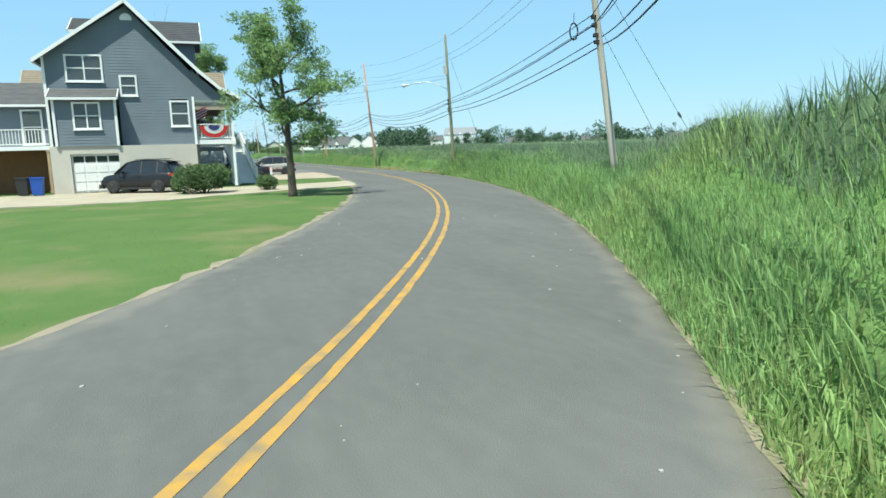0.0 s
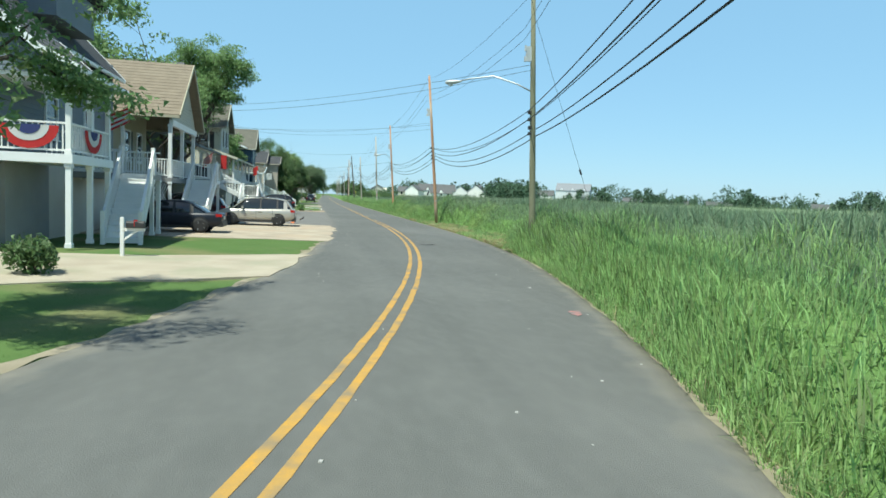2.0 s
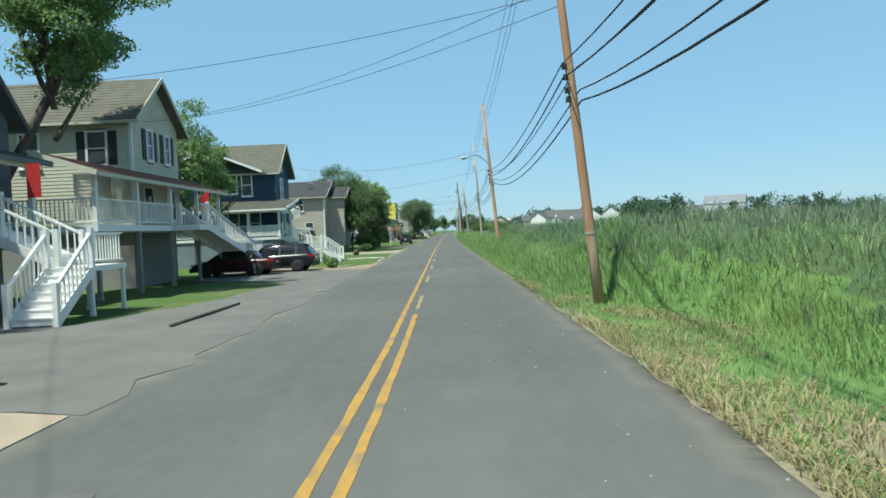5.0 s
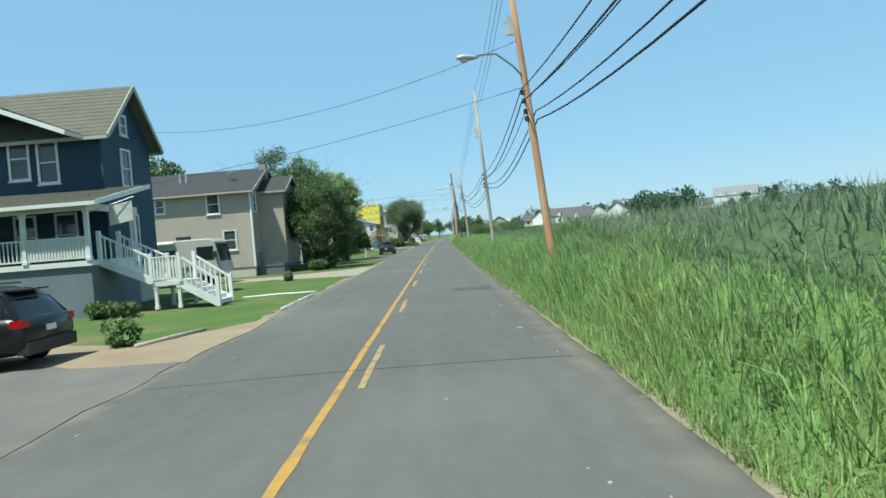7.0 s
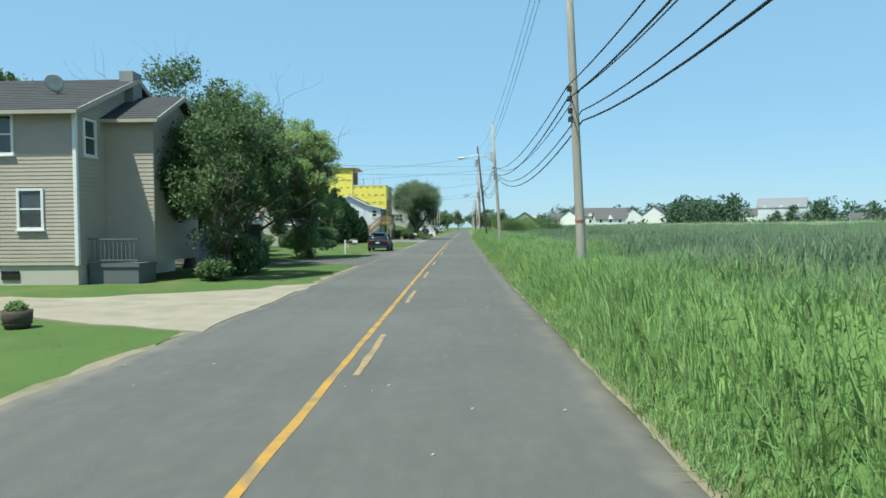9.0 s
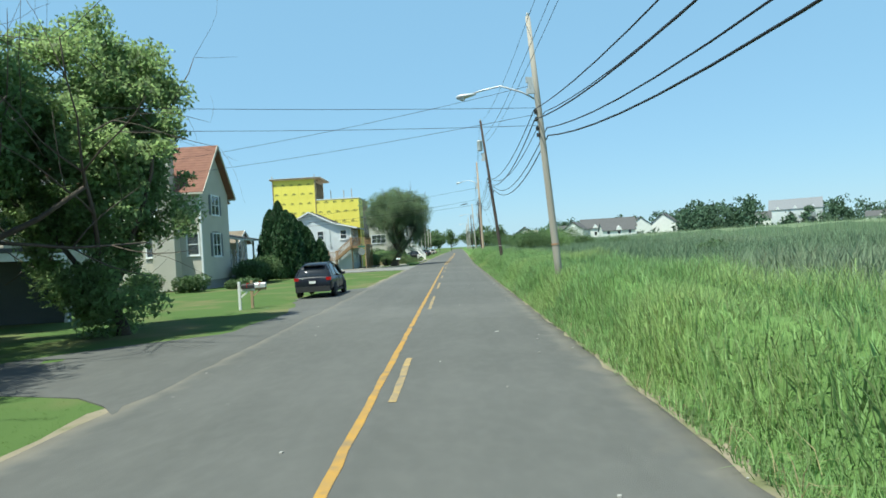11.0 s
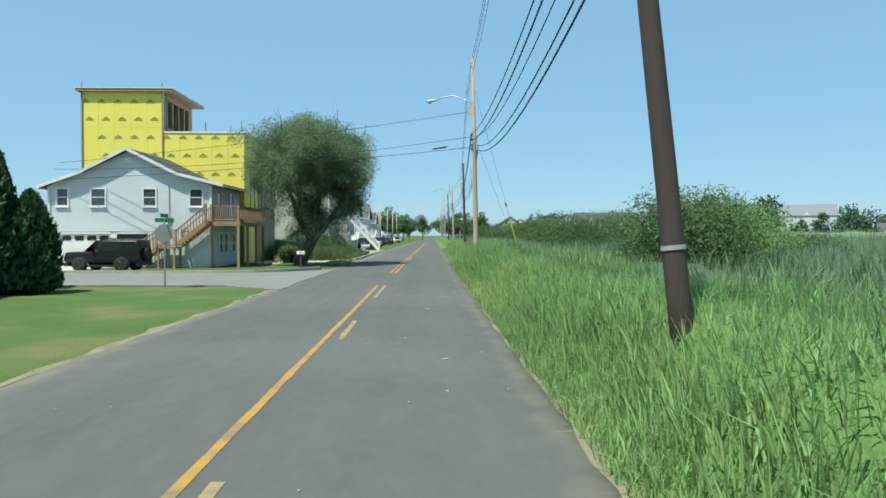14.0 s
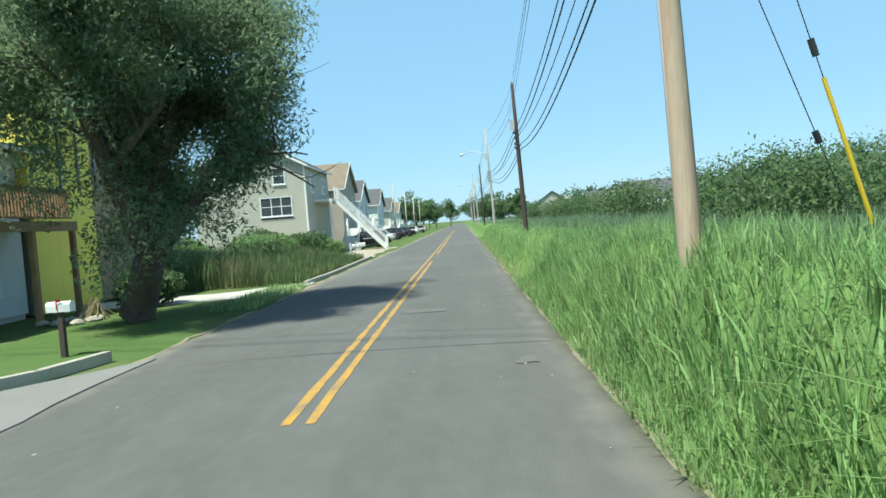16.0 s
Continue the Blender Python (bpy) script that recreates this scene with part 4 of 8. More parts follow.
SAG = [1.0, 0.52, 1.25, 1.1, 1.1, 1.32, 1.55, 1.35] + [1.2] * 8
for slack, p, q in zip(SAG, POLES, POLES[1:]):
    span = math.dist(p[:2], q[:2])
    for k, (dz, r, sag, side) in enumerate(((0.34, 0.016, 0.020, -0.17), (0.24, 0.014, 0.022, 0.17), (0.0, 0.02, 0.023, -0.19), (-0.3, 0.018, 0.025, 0.19), (-0.56, 0.022, 0.026, 0.2))):
        a, b = pole_point(p, p[5] + dz), pole_point(q, q[5] + dz)
        off = Vector((RX, RY, 0)) * side
        cable(a + off, b + off, sag * slack * span, r, "thick black sagging telephone cable between poles")
    for dz, side in ((-0.25, -0.1), (-1.5, -0.34), (-1.9, -0.34)):
        a, b = pole_point(p, p[4] + dz), pole_point(q, q[4] + dz)
        off = Vector((RX, RY, 0)) * side
        cable(a + off, b + off, 0.018 * span, 0.008, "thin dark overhead power line between poles", "power_line", "power lines along the road")


def drop(pole, z, s, d, h, sag=0.5, r=0.008):
    cable(pole_point(POLES[pole], z), lot(s, d, h), sag, r, "thin service wire running from pole to house", "service_wire", "service wires")


drop(2, 7.1, 61.5, 12.5, 6.6), drop(2, 7.3, 75, 15.6, 8.6, 0.6)
drop(3, 7.7, 75.5, 15.6, 7.2), drop(3, 7.9, 88, 13.6, 8.4, 0.7), drop(3, 7.4, 86.5, 13.6, 8.0, 0.6)
drop(4, 7.6, 112.6, 12.9, 8.3, 0.9), drop(4, 6.2, 105.3, 12.0, 4.6, 0.3)
drop(6, 6.6, 146, 20, 6.6, 0.2), drop(6, 6.0, 147, 20, 6.2, 0.25), drop(6, 7.4, 165.5, 17.8, 6.9, 0.3), drop(6, 6.4, 165.5, 17.6, 6.3, 0.25)
drop(8, 9.0, 216.9, 21.9, 6.7, 0.2, 0.014), drop(8, 7.6, 216.9, 22.2, 6.3, 0.5, 0.014), drop(8, 7.0, 216.9, 22.4, 5.6, 0.2, 0.016)
sp = thing_at("cable_splice", -49.3, 203.5, 7.2, turn=0, label="thick black splice sleeve on a service wire", category="cable")
part("sleeve", Geo().tube([(-0.45, -0.12, -0.08), (-0.3, -0.08, -0.05), (0.3, 0.08, 0.05), (0.45, 0.12, 0.08)], [0.02, 0.05, 0.05, 0.02], 8), M_CABLE, sp, smooth=True)
for pole, z, m in ((7, 1.9, M_LITTER), (5, 2.2, M_ORANGE), (6, 1.9, M_POLERED), (3, 1.8, M_LITTER)):
    owner = [o for o in scene.objects if o.name.startswith("utility_pole") and not o.parent][pole]
    part("tag_band", Geo().tube([pole_point(POLES[pole], z) - owner.location, pole_point(POLES[pole], z + 0.05) - owner.location], [0.137, 0.137], 14), m, owner, "narrow tag band round the pole")
loop = thing_at("cable_coil", 4.6, 16.3, 5.75, label="coil of spare black cable hung below the line", category="cable")
part("coil", Geo().tube([(0.16 * math.cos(a), 0.1 * math.cos(a), 0.27 * math.sin(a)) for a in np.linspace(0, 2 * math.pi, 17)], [0.025] * 17, 6), M_CABLE, loop, smooth=True)
part("tie", Geo().tube([(0, 0, 0.25), (0, 0, 0.6)], [0.012] * 2, 5), M_CABLE, loop)


def guy(pole, z, foot, guard):
    a, b = pole_point(POLES[pole], z), Vector(foot)
    root = thing_at("guy_wire", b.x, b.y, b.z, label="steel guy wire anchored in the grass" + (" with a yellow guard" if guard else ""), category="guy wire")
    part("wire", Geo().tube([a - b, Vector((0, 0, 0))], [0.007, 0.007], 5), M_CABLE, root)
    part("strain_insulator", Geo().tube([(a - b) * 0.355, (a - b) * 0.375], [0.04, 0.04], 8), M_PLASTIC, root)
    if guard:
        part("guard", Geo().tube([(a - b) * 0.33, Vector((0, 0, 0))], [0.028, 0.028], 7), M_YELLOWGUARD, root, "bright yellow plastic guard")


guy(1, 8.0, (9.3, 14.4, -0.05), False), guy(1, 6.0, (8.9, 16.6, -0.05), True)
guy(2, 9.3, (5.7, 46.2, -0.05), False)
guy(8, 10.5, (-44.2, 203.1, -0.05), True), guy(8, 7.6, (-44.2, 203.4, -0.05), False)


# ---- houses ----
class House:
    """A house on the lots. Walls are given by s (along the road) and d (left of the road's middle)."""

    def __init__(self, name, s0, d0, label, category="house", fine=True):
        self.s0, self.d0, self.fine = s0, d0, fine
        self.root = thing(name, s0, d0, -0.08, label=label, category=category)
        self.shared = {}

    def at(self, s, d, z):
        return Vector((self.d0 - d, s - self.s0, z + 0.08))

    def box(self, name, s0, s1, d0, d1, z0, z1, mat, label="", parent=None):
        a, b = self.at(s0, d1, z0), self.at(s1, d0, z1)
        return part(name, Geo().box(a.x, b.x, a.y, b.y, a.z, b.z), mat, parent or self.root, label)

    def siding(self, face, plane, a0, a1, z0, z1, mat, top=None, holes=(), course=0.17, name="wall", label=""):
        """Lapped boards; face: front (to -s), road (to -d), back, far. top: {a: height} corners of a gable line."""
        rows = []
        ends = sorted(top.items()) if top else [(a0, z1), (a1, z1)]
        z = z0
        high = max(h for _, h in ends)

        def reach(h):
            grid = np.linspace(a0, a1, 161)
            ok = grid[np.interp(grid, [e[0] for e in ends], [e[1] for e in ends]) >= h - 1e-6]
            return (ok[0], ok[-1]) if len(ok) > 1 else None

        def put(a, o, h):
            if face == "front":
                return self.at(plane - o, a, h)
            if face == "back":
                return self.at(plane + o, a, h)
            if face == "road":
                return self.at(a, plane - o, h)
            return self.at(a, plane + o, h)

        while z < high - 0.02:
            zt = min(z + course, high)
            lo, hi = reach(z), reach(zt) or reach(z)
            if lo is None:
                break
            cuts = sorted((h[0], h[1]) for h in holes if h[2] < zt - 0.01 and h[3] > z + 0.01)
            spans, start = [], lo[0]
            for c0, c1 in cuts:
                if c0 > start:
                    spans.append((start, c0))
                start = max(start, c1)
            if start < lo[1]:
                spans.append((start, lo[1]))
            for p, q in spans:
                pt, qt = (hi[0] if p == lo[0] else p), (hi[1] if q == lo[1] else q)
                bot = [put(p, -0.1, z), put(q, -0.1, z), put(q, 0.026, z), put(p, 0.026, z)]
                upp = [put(pt, -0.1, zt), put(qt, -0.1, zt), put(qt, 0.008, zt), put(pt, 0.008, zt)]
                rows.append(Geo().prism(bot, upp))
            z = zt
        wall = part(name, rows[0], mat, self.root, label)
        if not self.fine:
            rest = Geo()
            for r in rows[1:]:
                rest.add(r.v, r.f)
            tagged(part("siding", rest, mat, wall), kind="stuff")
            return wall
        for r in rows[1:]:
            part("siding_board", r, mat, wall)
        return wall

    def window(self, face, plane, a, z, w, h, split=1, blind=True, shutters=None):
        """A sash window with its middle at a and z. Gives the hole it needs."""
        key = (round(w, 2), round(h, 2), split)
        if key not in self.shared:
            t = 0.1
            ring = [(-w / 2 - t, -h / 2 - t), (w / 2 + t, -h / 2 - t), (w / 2 + t, h / 2 + t), (-w / 2 - t, h / 2 + t)]
            hole = [(-w / 2, -h / 2), (w / 2, -h / 2), (w / 2, h / 2), (-w / 2, h / 2)]
            fr = Geo()
            fr.v = [(x, y, zz) for y in (-0.075, 0.02) for loop in (ring, hole) for x, zz in loop]
            for k in range(4):
                n = (k + 1) % 4
                fr.f += [(k, n, 4 + n, 4 + k), (8 + k, 12 + k, 12 + n, 8 + n), (k, 8 + k, 8 + n, n), (4 + k, 4 + n, 12 + n, 12 + k)]
            bar = Geo().box(-w / 2, w / 2, -0.045, 0.0, -0.03, 0.03)
            mull = Geo().box(-0.035, 0.035, -0.05, 0.0, -h / 2, h / 2)
            sill = Geo().box(-w / 2 - 0.14, w / 2 + 0.14, -0.13, 0.02, -h / 2 - 0.15, -h / 2 - 0.1)
            pu = Geo().box(-w / 2 + 0.004, w / 2 - 0.004, -0.012, 0.0, 0.034, h / 2 - 0.004)
            pl = Geo().box(-w / 2 + 0.004, w / 2 - 0.004, -0.022, -0.008, -h / 2 + 0.004, -0.034)
            bl = Geo().box(-w / 2 + 0.01, w / 2 - 0.01, 0.05, 0.06, h * 0.02, h / 2 - 0.01)
            self.shared[key] = [fr.mesh("window", M_TRIM), sill.mesh("sill", M_TRIM), pu.mesh("pane", M_GLASS), pl.mesh("pane", M_GLASS), bl.mesh("blind", M_BLIND), bar.mesh("meeting_rail", M_TRIM), mull.mesh("mullion", M_TRIM)]
        fr, sill, pu, pl, bl, bar, mull = self.shared[key]
        turn = {"front": 0, "road": 90, "back": 180, "far": -90}[face]
        p = self.at(plane, a, z) if face in ("front", "back") else self.at(a, plane, z)
        win = part("window", fr, None, self.root, at=Matrix.Translation(p) @ pose(0, 0, 0, 0, 0, turn))
        part("sill", sill, None, win)
        part("pane", pu, None, win), part("pane", pl, None, win), part("meeting_rail", bar, None, win)
        for k in range(1, split):
            part("mullion", mull, None, win, at=(-w / 2 + w * k / split, -0.003, 0))
        if blind:
            part("blind", bl, None, win)
        if shutters:
            for sx in (-1, 1):
                sh = Geo().box(-0.2, 0.2, -0.05, 0.0, -h / 2 - 0.05, h / 2 + 0.05)
                for k in range(int(h / 0.09)):
                    sh.box(-0.16, 0.16, -0.062, -0.05, -h / 2 + 0.02 + k * 0.09, -h / 2 + 0.07 + k * 0.09)
                part("shutter", sh, shutters, win, at=(sx * (w / 2 + 0.33), 0, 0))
        return (a - w / 2 - 0.06, a + w / 2 + 0.06, z - h / 2 - 0.06, z + h / 2 + 0.06)

    def roof(self, axis, r0, r1, e0, rm, e1, ze0, zr, ze1, mat, label="", rows=0.28, trim=M_TRIM):
        """A gabled roof of shingle rows. axis d: the ridge runs across to the road from d r0 to r1; axis s: along the road."""
        def put(r, e, z):
            return self.at(e, r, z) if axis == "d" else self.at(r, e, z)
        for ea, za in ((e0, ze0), (e1, ze1)):
            if abs(ea - rm) < 0.01:
                continue
            n = max(int(math.hypot(ea - rm, zr - za) / rows), 2)
            line = [(rm, zr - 0.12), (ea, za - 0.12)]
            for k in range(n):
                f0, f1 = k / n, (k + 1) / n
                line += [(ea + (rm - ea) * f0, za + (zr - za) * f0 + 0.022), (ea + (rm - ea) * f1, za + (zr - za) * f1)]
            g = Geo().prism([put(r0, e, h) for e, h in line], [put(r1, e, h) for e, h in line])
            part("roof", g, mat, self.root, label)
            if trim:
                for r in (r0, r1):
                    out = -0.03 if r == min(r0, r1) else 0.03
                    part("rake_board", Geo().bar(put(r + out, ea, za - 0.08), put(r + out, rm, zr - 0.08), 0.05, 0.19), trim, self.root)
                part("gutter", Geo().bar(put(r0, ea, za - 0.1), put(r1, ea, za - 0.1), 0.12, 0.14), trim, self.root)

    def corner(self, s, d, z0, z1, mat=None, w=0.14):
        p = self.at(s, d, z0)
        part("corner_board", Geo().box(p.x - w / 2, p.x + w / 2, p.y - w / 2, p.y + w / 2, p.z, p.z + z1 - z0), mat or M_TRIM, self.root)

    def post(self, s, d, z0, z1, w=0.16, mat=None, name="post"):
        key = ("post", round(z1 - z0, 2), w, (mat or M_WHITE).name)
        if key not in self.shared:
            q, top = w * 0.7071, z1 - z0
            g = Geo().lathe([(q * 1.28, 0), (q * 1.28, 0.14), (q, 0.15), (q, top - 0.13), (q * 1.36, top - 0.12), (q * 1.36, top)], 4)
            g.v = [((x - y) * 0.7071, (x + y) * 0.7071, zz) for x, y, zz in g.v]
            self.shared[key] = g.mesh(name, mat or M_WHITE)
        part(name, self.shared[key], None, self.root, at=self.at(s, d, z0))

    def railing(self, p, q, height=0.95, mat=None, step=0.16, thin=0.035, infill=None):
        """Hand rail, foot rail and balusters from p to q, each (s, d, z) at floor level."""
        mat = mat or M_WHITE
        a, b = self.at(*p), self.at(*q)
        up = Vector((0, 0, 1))
        part("handrail", Geo().bar(a + up * height, b + up * height, 0.09, 0.06), mat, self.root)
        part("foot_rail", Geo().bar(a + up * 0.12, b + up * 0.12, 0.06, 0.06), mat, self.root)
        n = max(int((b - a).length / step), 2)
        mat = infill or mat
        key = ("bal", round(height, 2), thin, mat.name)
        if key not in self.shared:
            self.shared[key] = Geo().box(-thin / 2, thin / 2, -thin / 2, thin / 2, 0.12, height).mesh("baluster", mat)
        for k in range(1, n):
            part("baluster", self.shared[key], None, self.root, at=a.lerp(b, k / n))

    def stairs(self, foot, head, wide, n, mat, across="d", rails=True, closed=True, railmat=None):
        """A straight flight from foot to head, each (s, d, z) in its middle; across says which way it is wide."""
        a, b = self.at(*foot), self.at(*head)
        way = Vector((b.x - a.x, b.y - a.y, 0))
        run = way.length / n
        way.normalize()
        side = Vector((-way.y, way.x, 0))
        rise = (b.z - a.z) / n
        for k in range(n):
            c = a + way * (run * k) + Vector((0, 0, rise * (k + 1)))
            g = Geo().prism([c - side * (wide / 2) + Vector((0, 0, h)) for h in (-0.045,)] + [c + side * (wide / 2) + Vector((0, 0, -0.045)), c + side * (wide / 2) + way * (run + 0.03) + Vector((0, 0, -0.045)), c - side * (wide / 2) + way * (run + 0.03) + Vector((0, 0, -0.045))],
                            [c - side * (wide / 2), c + side * (wide / 2), c + side * (wide / 2) + way * (run + 0.03), c - side * (wide / 2) + way * (run + 0.03)])
            part("step", g, mat, self.root)
            if closed:
                c2 = c + way * 0.02
                g = Geo().prism([c2 - side * (wide / 2 - 0.03) + Vector((0, 0, -rise)), c2 + side * (wide / 2 - 0.03) + Vector((0, 0, -rise)), c2 + side * (wide / 2 - 0.03) + way * 0.02 + Vector((0, 0, -rise)), c2 - side * (wide / 2 - 0.03) + way * 0.02 + Vector((0, 0, -rise))],
                                [c2 - side * (wide / 2 - 0.03) + Vector((0, 0, -0.046)), c2 + side * (wide / 2 - 0.03) + Vector((0, 0, -0.046)), c2 + side * (wide / 2 - 0.03) + way * 0.02 + Vector((0, 0, -0.046)), c2 - side * (wide / 2 - 0.03) + way * 0.02 + Vector((0, 0, -0.046))])
                part("riser", g, mat, self.root)
        for sx in (-1, 1):
            o = side * (sx * (wide / 2 + 0.02))
            part("stringer", Geo().bar(a + o + Vector((0, 0, 0.06)), b + o + Vector((0, 0, -0.12)), 0.05, 0.28), mat, self.root)
            if rails:
                rm = railmat or mat
                part("handrail", Geo().bar(a + o + Vector((0, 0, 0.98)), b + o + Vector((0, 0, 0.95)), 0.09, 0.07), rm, self.root)
                part("newel", Geo().box(-0.07, 0.07, -0.07, 0.07, -0.05, 1.12), rm, self.root, at=a + o)
                part("newel", Geo().box(-0.07, 0.07, -0.07, 0.07, -0.05, 1.1), rm, self.root, at=b + o)
                m = max(int((b - a).length / 0.24), 2)
                key = ("sb", rm.name)
                if key not in self.shared:
                    self.shared[key] = Geo().box(-0.02, 0.02, -0.02, 0.02, 0.1, 0.95).mesh("baluster", rm)
                for k in range(1, m):
                    part("baluster", self.shared[key], None, self.root, at=(a + o).lerp(b + o, k / m))


# grey three-storey house
H = House("house", 47.0, 17.0, "slate-grey lap-sided three-storey house with white trim over a garage")
holes = [H.window("front", 41.7, 19.85, 7.1, 1.75, 1.35, 2), H.window("front", 41.7, 17.6, 6.13, 0.75, 1.0), H.window("front", 41.7, 14.9, 4.5, 0.9, 1.35)]
H.siding("front", 41.7, 14.1, 21.9, 2.65, 8, M_SLATE, {14.1: 7.0, 17.4: 10.7, 21.9: 7.75}, holes + [(18.2, 21.9, 2.6, 5.5)])
H.siding("front", 41.7, 11.9, 14.1, 5.3, 7, M_SLATE, {11.9: 5.45, 12.6: 5.75, 14.1: 7.1})
H.siding("road", 14.1, 41.7, 54, 2.65, 6.9, M_SLATE, holes=[H.window("road", 14.1, 46.5, 4.4, 1.0, 1.4), H.window("road", 14.1, 50.5, 4.4, 1.0, 1.4)])
H.siding("far", 21.9, 41.7, 54, 2.65, 7.7, M_SLATE), H.siding("back", 54, 14.1, 21.9, 2.65, 7.7, M_SLATE)
bw = H.window("front", 40.85, 19.85, 4.36, 1.25, 1.35, 2)
H.siding("front", 40.85, 18.35, 21.5, 2.65, 5.4, M_SLATE, holes=[bw])
H.siding("road", 18.35, 40.85, 41.7, 2.65, 5.4, M_SLATE), H.siding("far", 21.5, 40.85, 41.7, 2.65, 5.4, M_SLATE)
for s, d, z0, z1 in ((41.68, 21.9, 0, 7.7), (40.83, 18.35, 2.65, 5.4), (40.83, 21.5, 2.65, 5.4), (41.68, 14.1, 2.65, 5.5)):
    H.corner(s, d, z0, z1)
H.box("foundation", 40.9, 54, 14.1, 18.4, -0.1, 2.65, M_FOUND, "smooth cream-painted ground-floor wall")
H.box("foundation", 40.9, 54, 20.9, 21.9, -0.1, 2.65, M_FOUND)
H.box("foundation", 40.9, 54, 18.4, 20.9, 2.2, 2.65, M_FOUND)
# Solid filler block, coloured dark in place of unlit rooms.
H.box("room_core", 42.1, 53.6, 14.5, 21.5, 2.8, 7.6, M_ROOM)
gd = H.box("garage_door", 41.05, 41.15, 18.42, 20.88, 0, 2.18, M_WHITE, "white panelled garage door")
for k in range(4):
    for j in range(3):
        a, b = H.at(41.02, 20.8 - k * 0.61, 0.1 + j * 0.53), H.at(41.05, 20.27 - k * 0.61, 0.53 + j * 0.53)
        part("panel", Geo().box(a.x, b.x, a.y, b.y, a.z, b.z), M_WHITE, gd)
    a, b = H.at(41.03, 20.8 - k * 0.61, 1.74), H.at(41.06, 20.27 - k * 0.61, 2.08)
    part("pane", Geo().box(a.x, b.x, a.y, b.y, a.z, b.z), M_CARGLASS, gd)
H.roof("s", 41.25, 54.4, 22.35, 17.4, 13.7, 7.5, 10.95, 7.1, M_ROOFDARK, "dark shingled main roof")
H.roof("s", 41.25, 46.1, 13.7, 13.7, 12.5, 7.1, 7.1, 6.05, M_ROOFGREY), H.roof("s", 41.25, 46.1, 12.5, 12.5, 11.35, 6.05, 6.05, 5.5, M_ROOFGREY)
H.roof("d", 18.2, 21.7, 40.5, 41.7, 41.7, 5.4, 5.95, 5.95, M_ROOFGREY, "small shed roof over the bay")
H.box("dormer", 46.0, 50.0, 13.7, 16.3, 8.0, 9.4, M_SLATE, "grey dormer on the roof slope")
H.roof("d", 13.3, 17.0, 45.6, 48.0, 50.4, 9.4, 11.0, 9.4, M_ROOFDARK)
H.box("dormer", 46.0, 50.0, 18.5, 20.6, 8.6, 9.9, M_SLATE)
H.roof("d", 18.0, 21.0, 45.6, 48.0, 50.4, 9.9, 11.0, 9.9, M_ROOFDARK)
vent = Geo().lathe([(0.33, -0.03), (0.33, 0.03)], 18, axis="y")
vent.v = [(x, y, max(z, -0.05)) for x, y, z in vent.v]
part("gable_vent", vent, M_TRIM, H.root, "white half-round gable vent", at=H.at(41.64, 17.4, 9.9))
# corner porch with bunting
H.box("porch_floor", 41.75, 45.85, 11.75, 14.1, 2.62, 2.9, M_TRIM, "white-edged porch deck")
H.box("porch_ceiling", 41.75, 45.85, 11.8, 14.1, 5.18, 5.3, M_TRIM)
H.siding("back", 45.9, 11.9, 14.1, 5.3, 7, M_SLATE, {11.9: 5.6, 12.6: 5.95, 14.1: 7.1})
for s in (41.9, 43.8, 45.7):
    H.post(s, 11.9, 2.9, 5.2, 0.15), H.post(s, 11.9, 0, 2.62, 0.16, M_TRIM)
H.railing((41.9, 14.1, 2.9), (41.9, 11.9, 2.9)), H.railing((41.9, 11.9, 2.9), (45.7, 11.9, 2.9)), H.railing((45.7, 11.9, 2.9), (45.7, 14.1, 2.9))
H.box("undercroft_wall", 42.4, 45.8, 13.9, 14.09, 0, 2.6, M_BLOCK)
fan = H.root
for q, (rad, mat) in enumerate(((0.85, M_RED), (0.58, M_WHITECLOTH), (0.34, M_NAVYCLOTH))):
    for cs, (s, d) in enumerate(((41.83 - 0.012 * q, 13.0),)):
        ring = [H.at(s, d + rad * math.cos(a), 3.75 + rad * math.sin(a) * 0.85) for a in np.linspace(math.pi, 2 * math.pi, 13)]
        part("bunting", Geo().prism(ring, [p - Vector((0, 0.01, 0)) for p in ring]), mat, H.root, "pleated red, white and navy bunting")
    ring = [H.at(43.9 + rad * math.cos(a), 11.82 - 0.012 * q, 3.75 + rad * math.sin(a) * 0.85) for a in np.linspace(math.pi, 2 * math.pi, 13)]
    part("bunting", Geo().prism(ring, [p + Vector((0.01, 0, 0)) for p in ring]), mat, H.root)
# left wing with deck
H.siding("front", 44.5, 21.95, 30.5, 2.7, 5.2, M_SLATE, holes=[H.window("front", 44.5, 23.3, 3.9, 0.95, 1.9, 1, False)])
H.box("foundation", 44.6, 52, 21.95, 30.5, -0.1, 2.7, M_BROWNWALL, "brown boarded lower wall under the deck")
H.roof("d", 21.95, 31, 44.0, 48.5, 53, 5.25, 6.9, 5.25, M_ROOFGREY)
H.box("deck_floor", 42.0, 44.5, 22.0, 30.5, 2.5, 2.72, M_TRIM)
H.railing((42.1, 30.4, 2.72), (42.1, 22.1, 2.72))
for d in (22.2, 26, 30.2):
    H.post(42.1, d, 0, 2.5, 0.15, M_OLDWOOD)

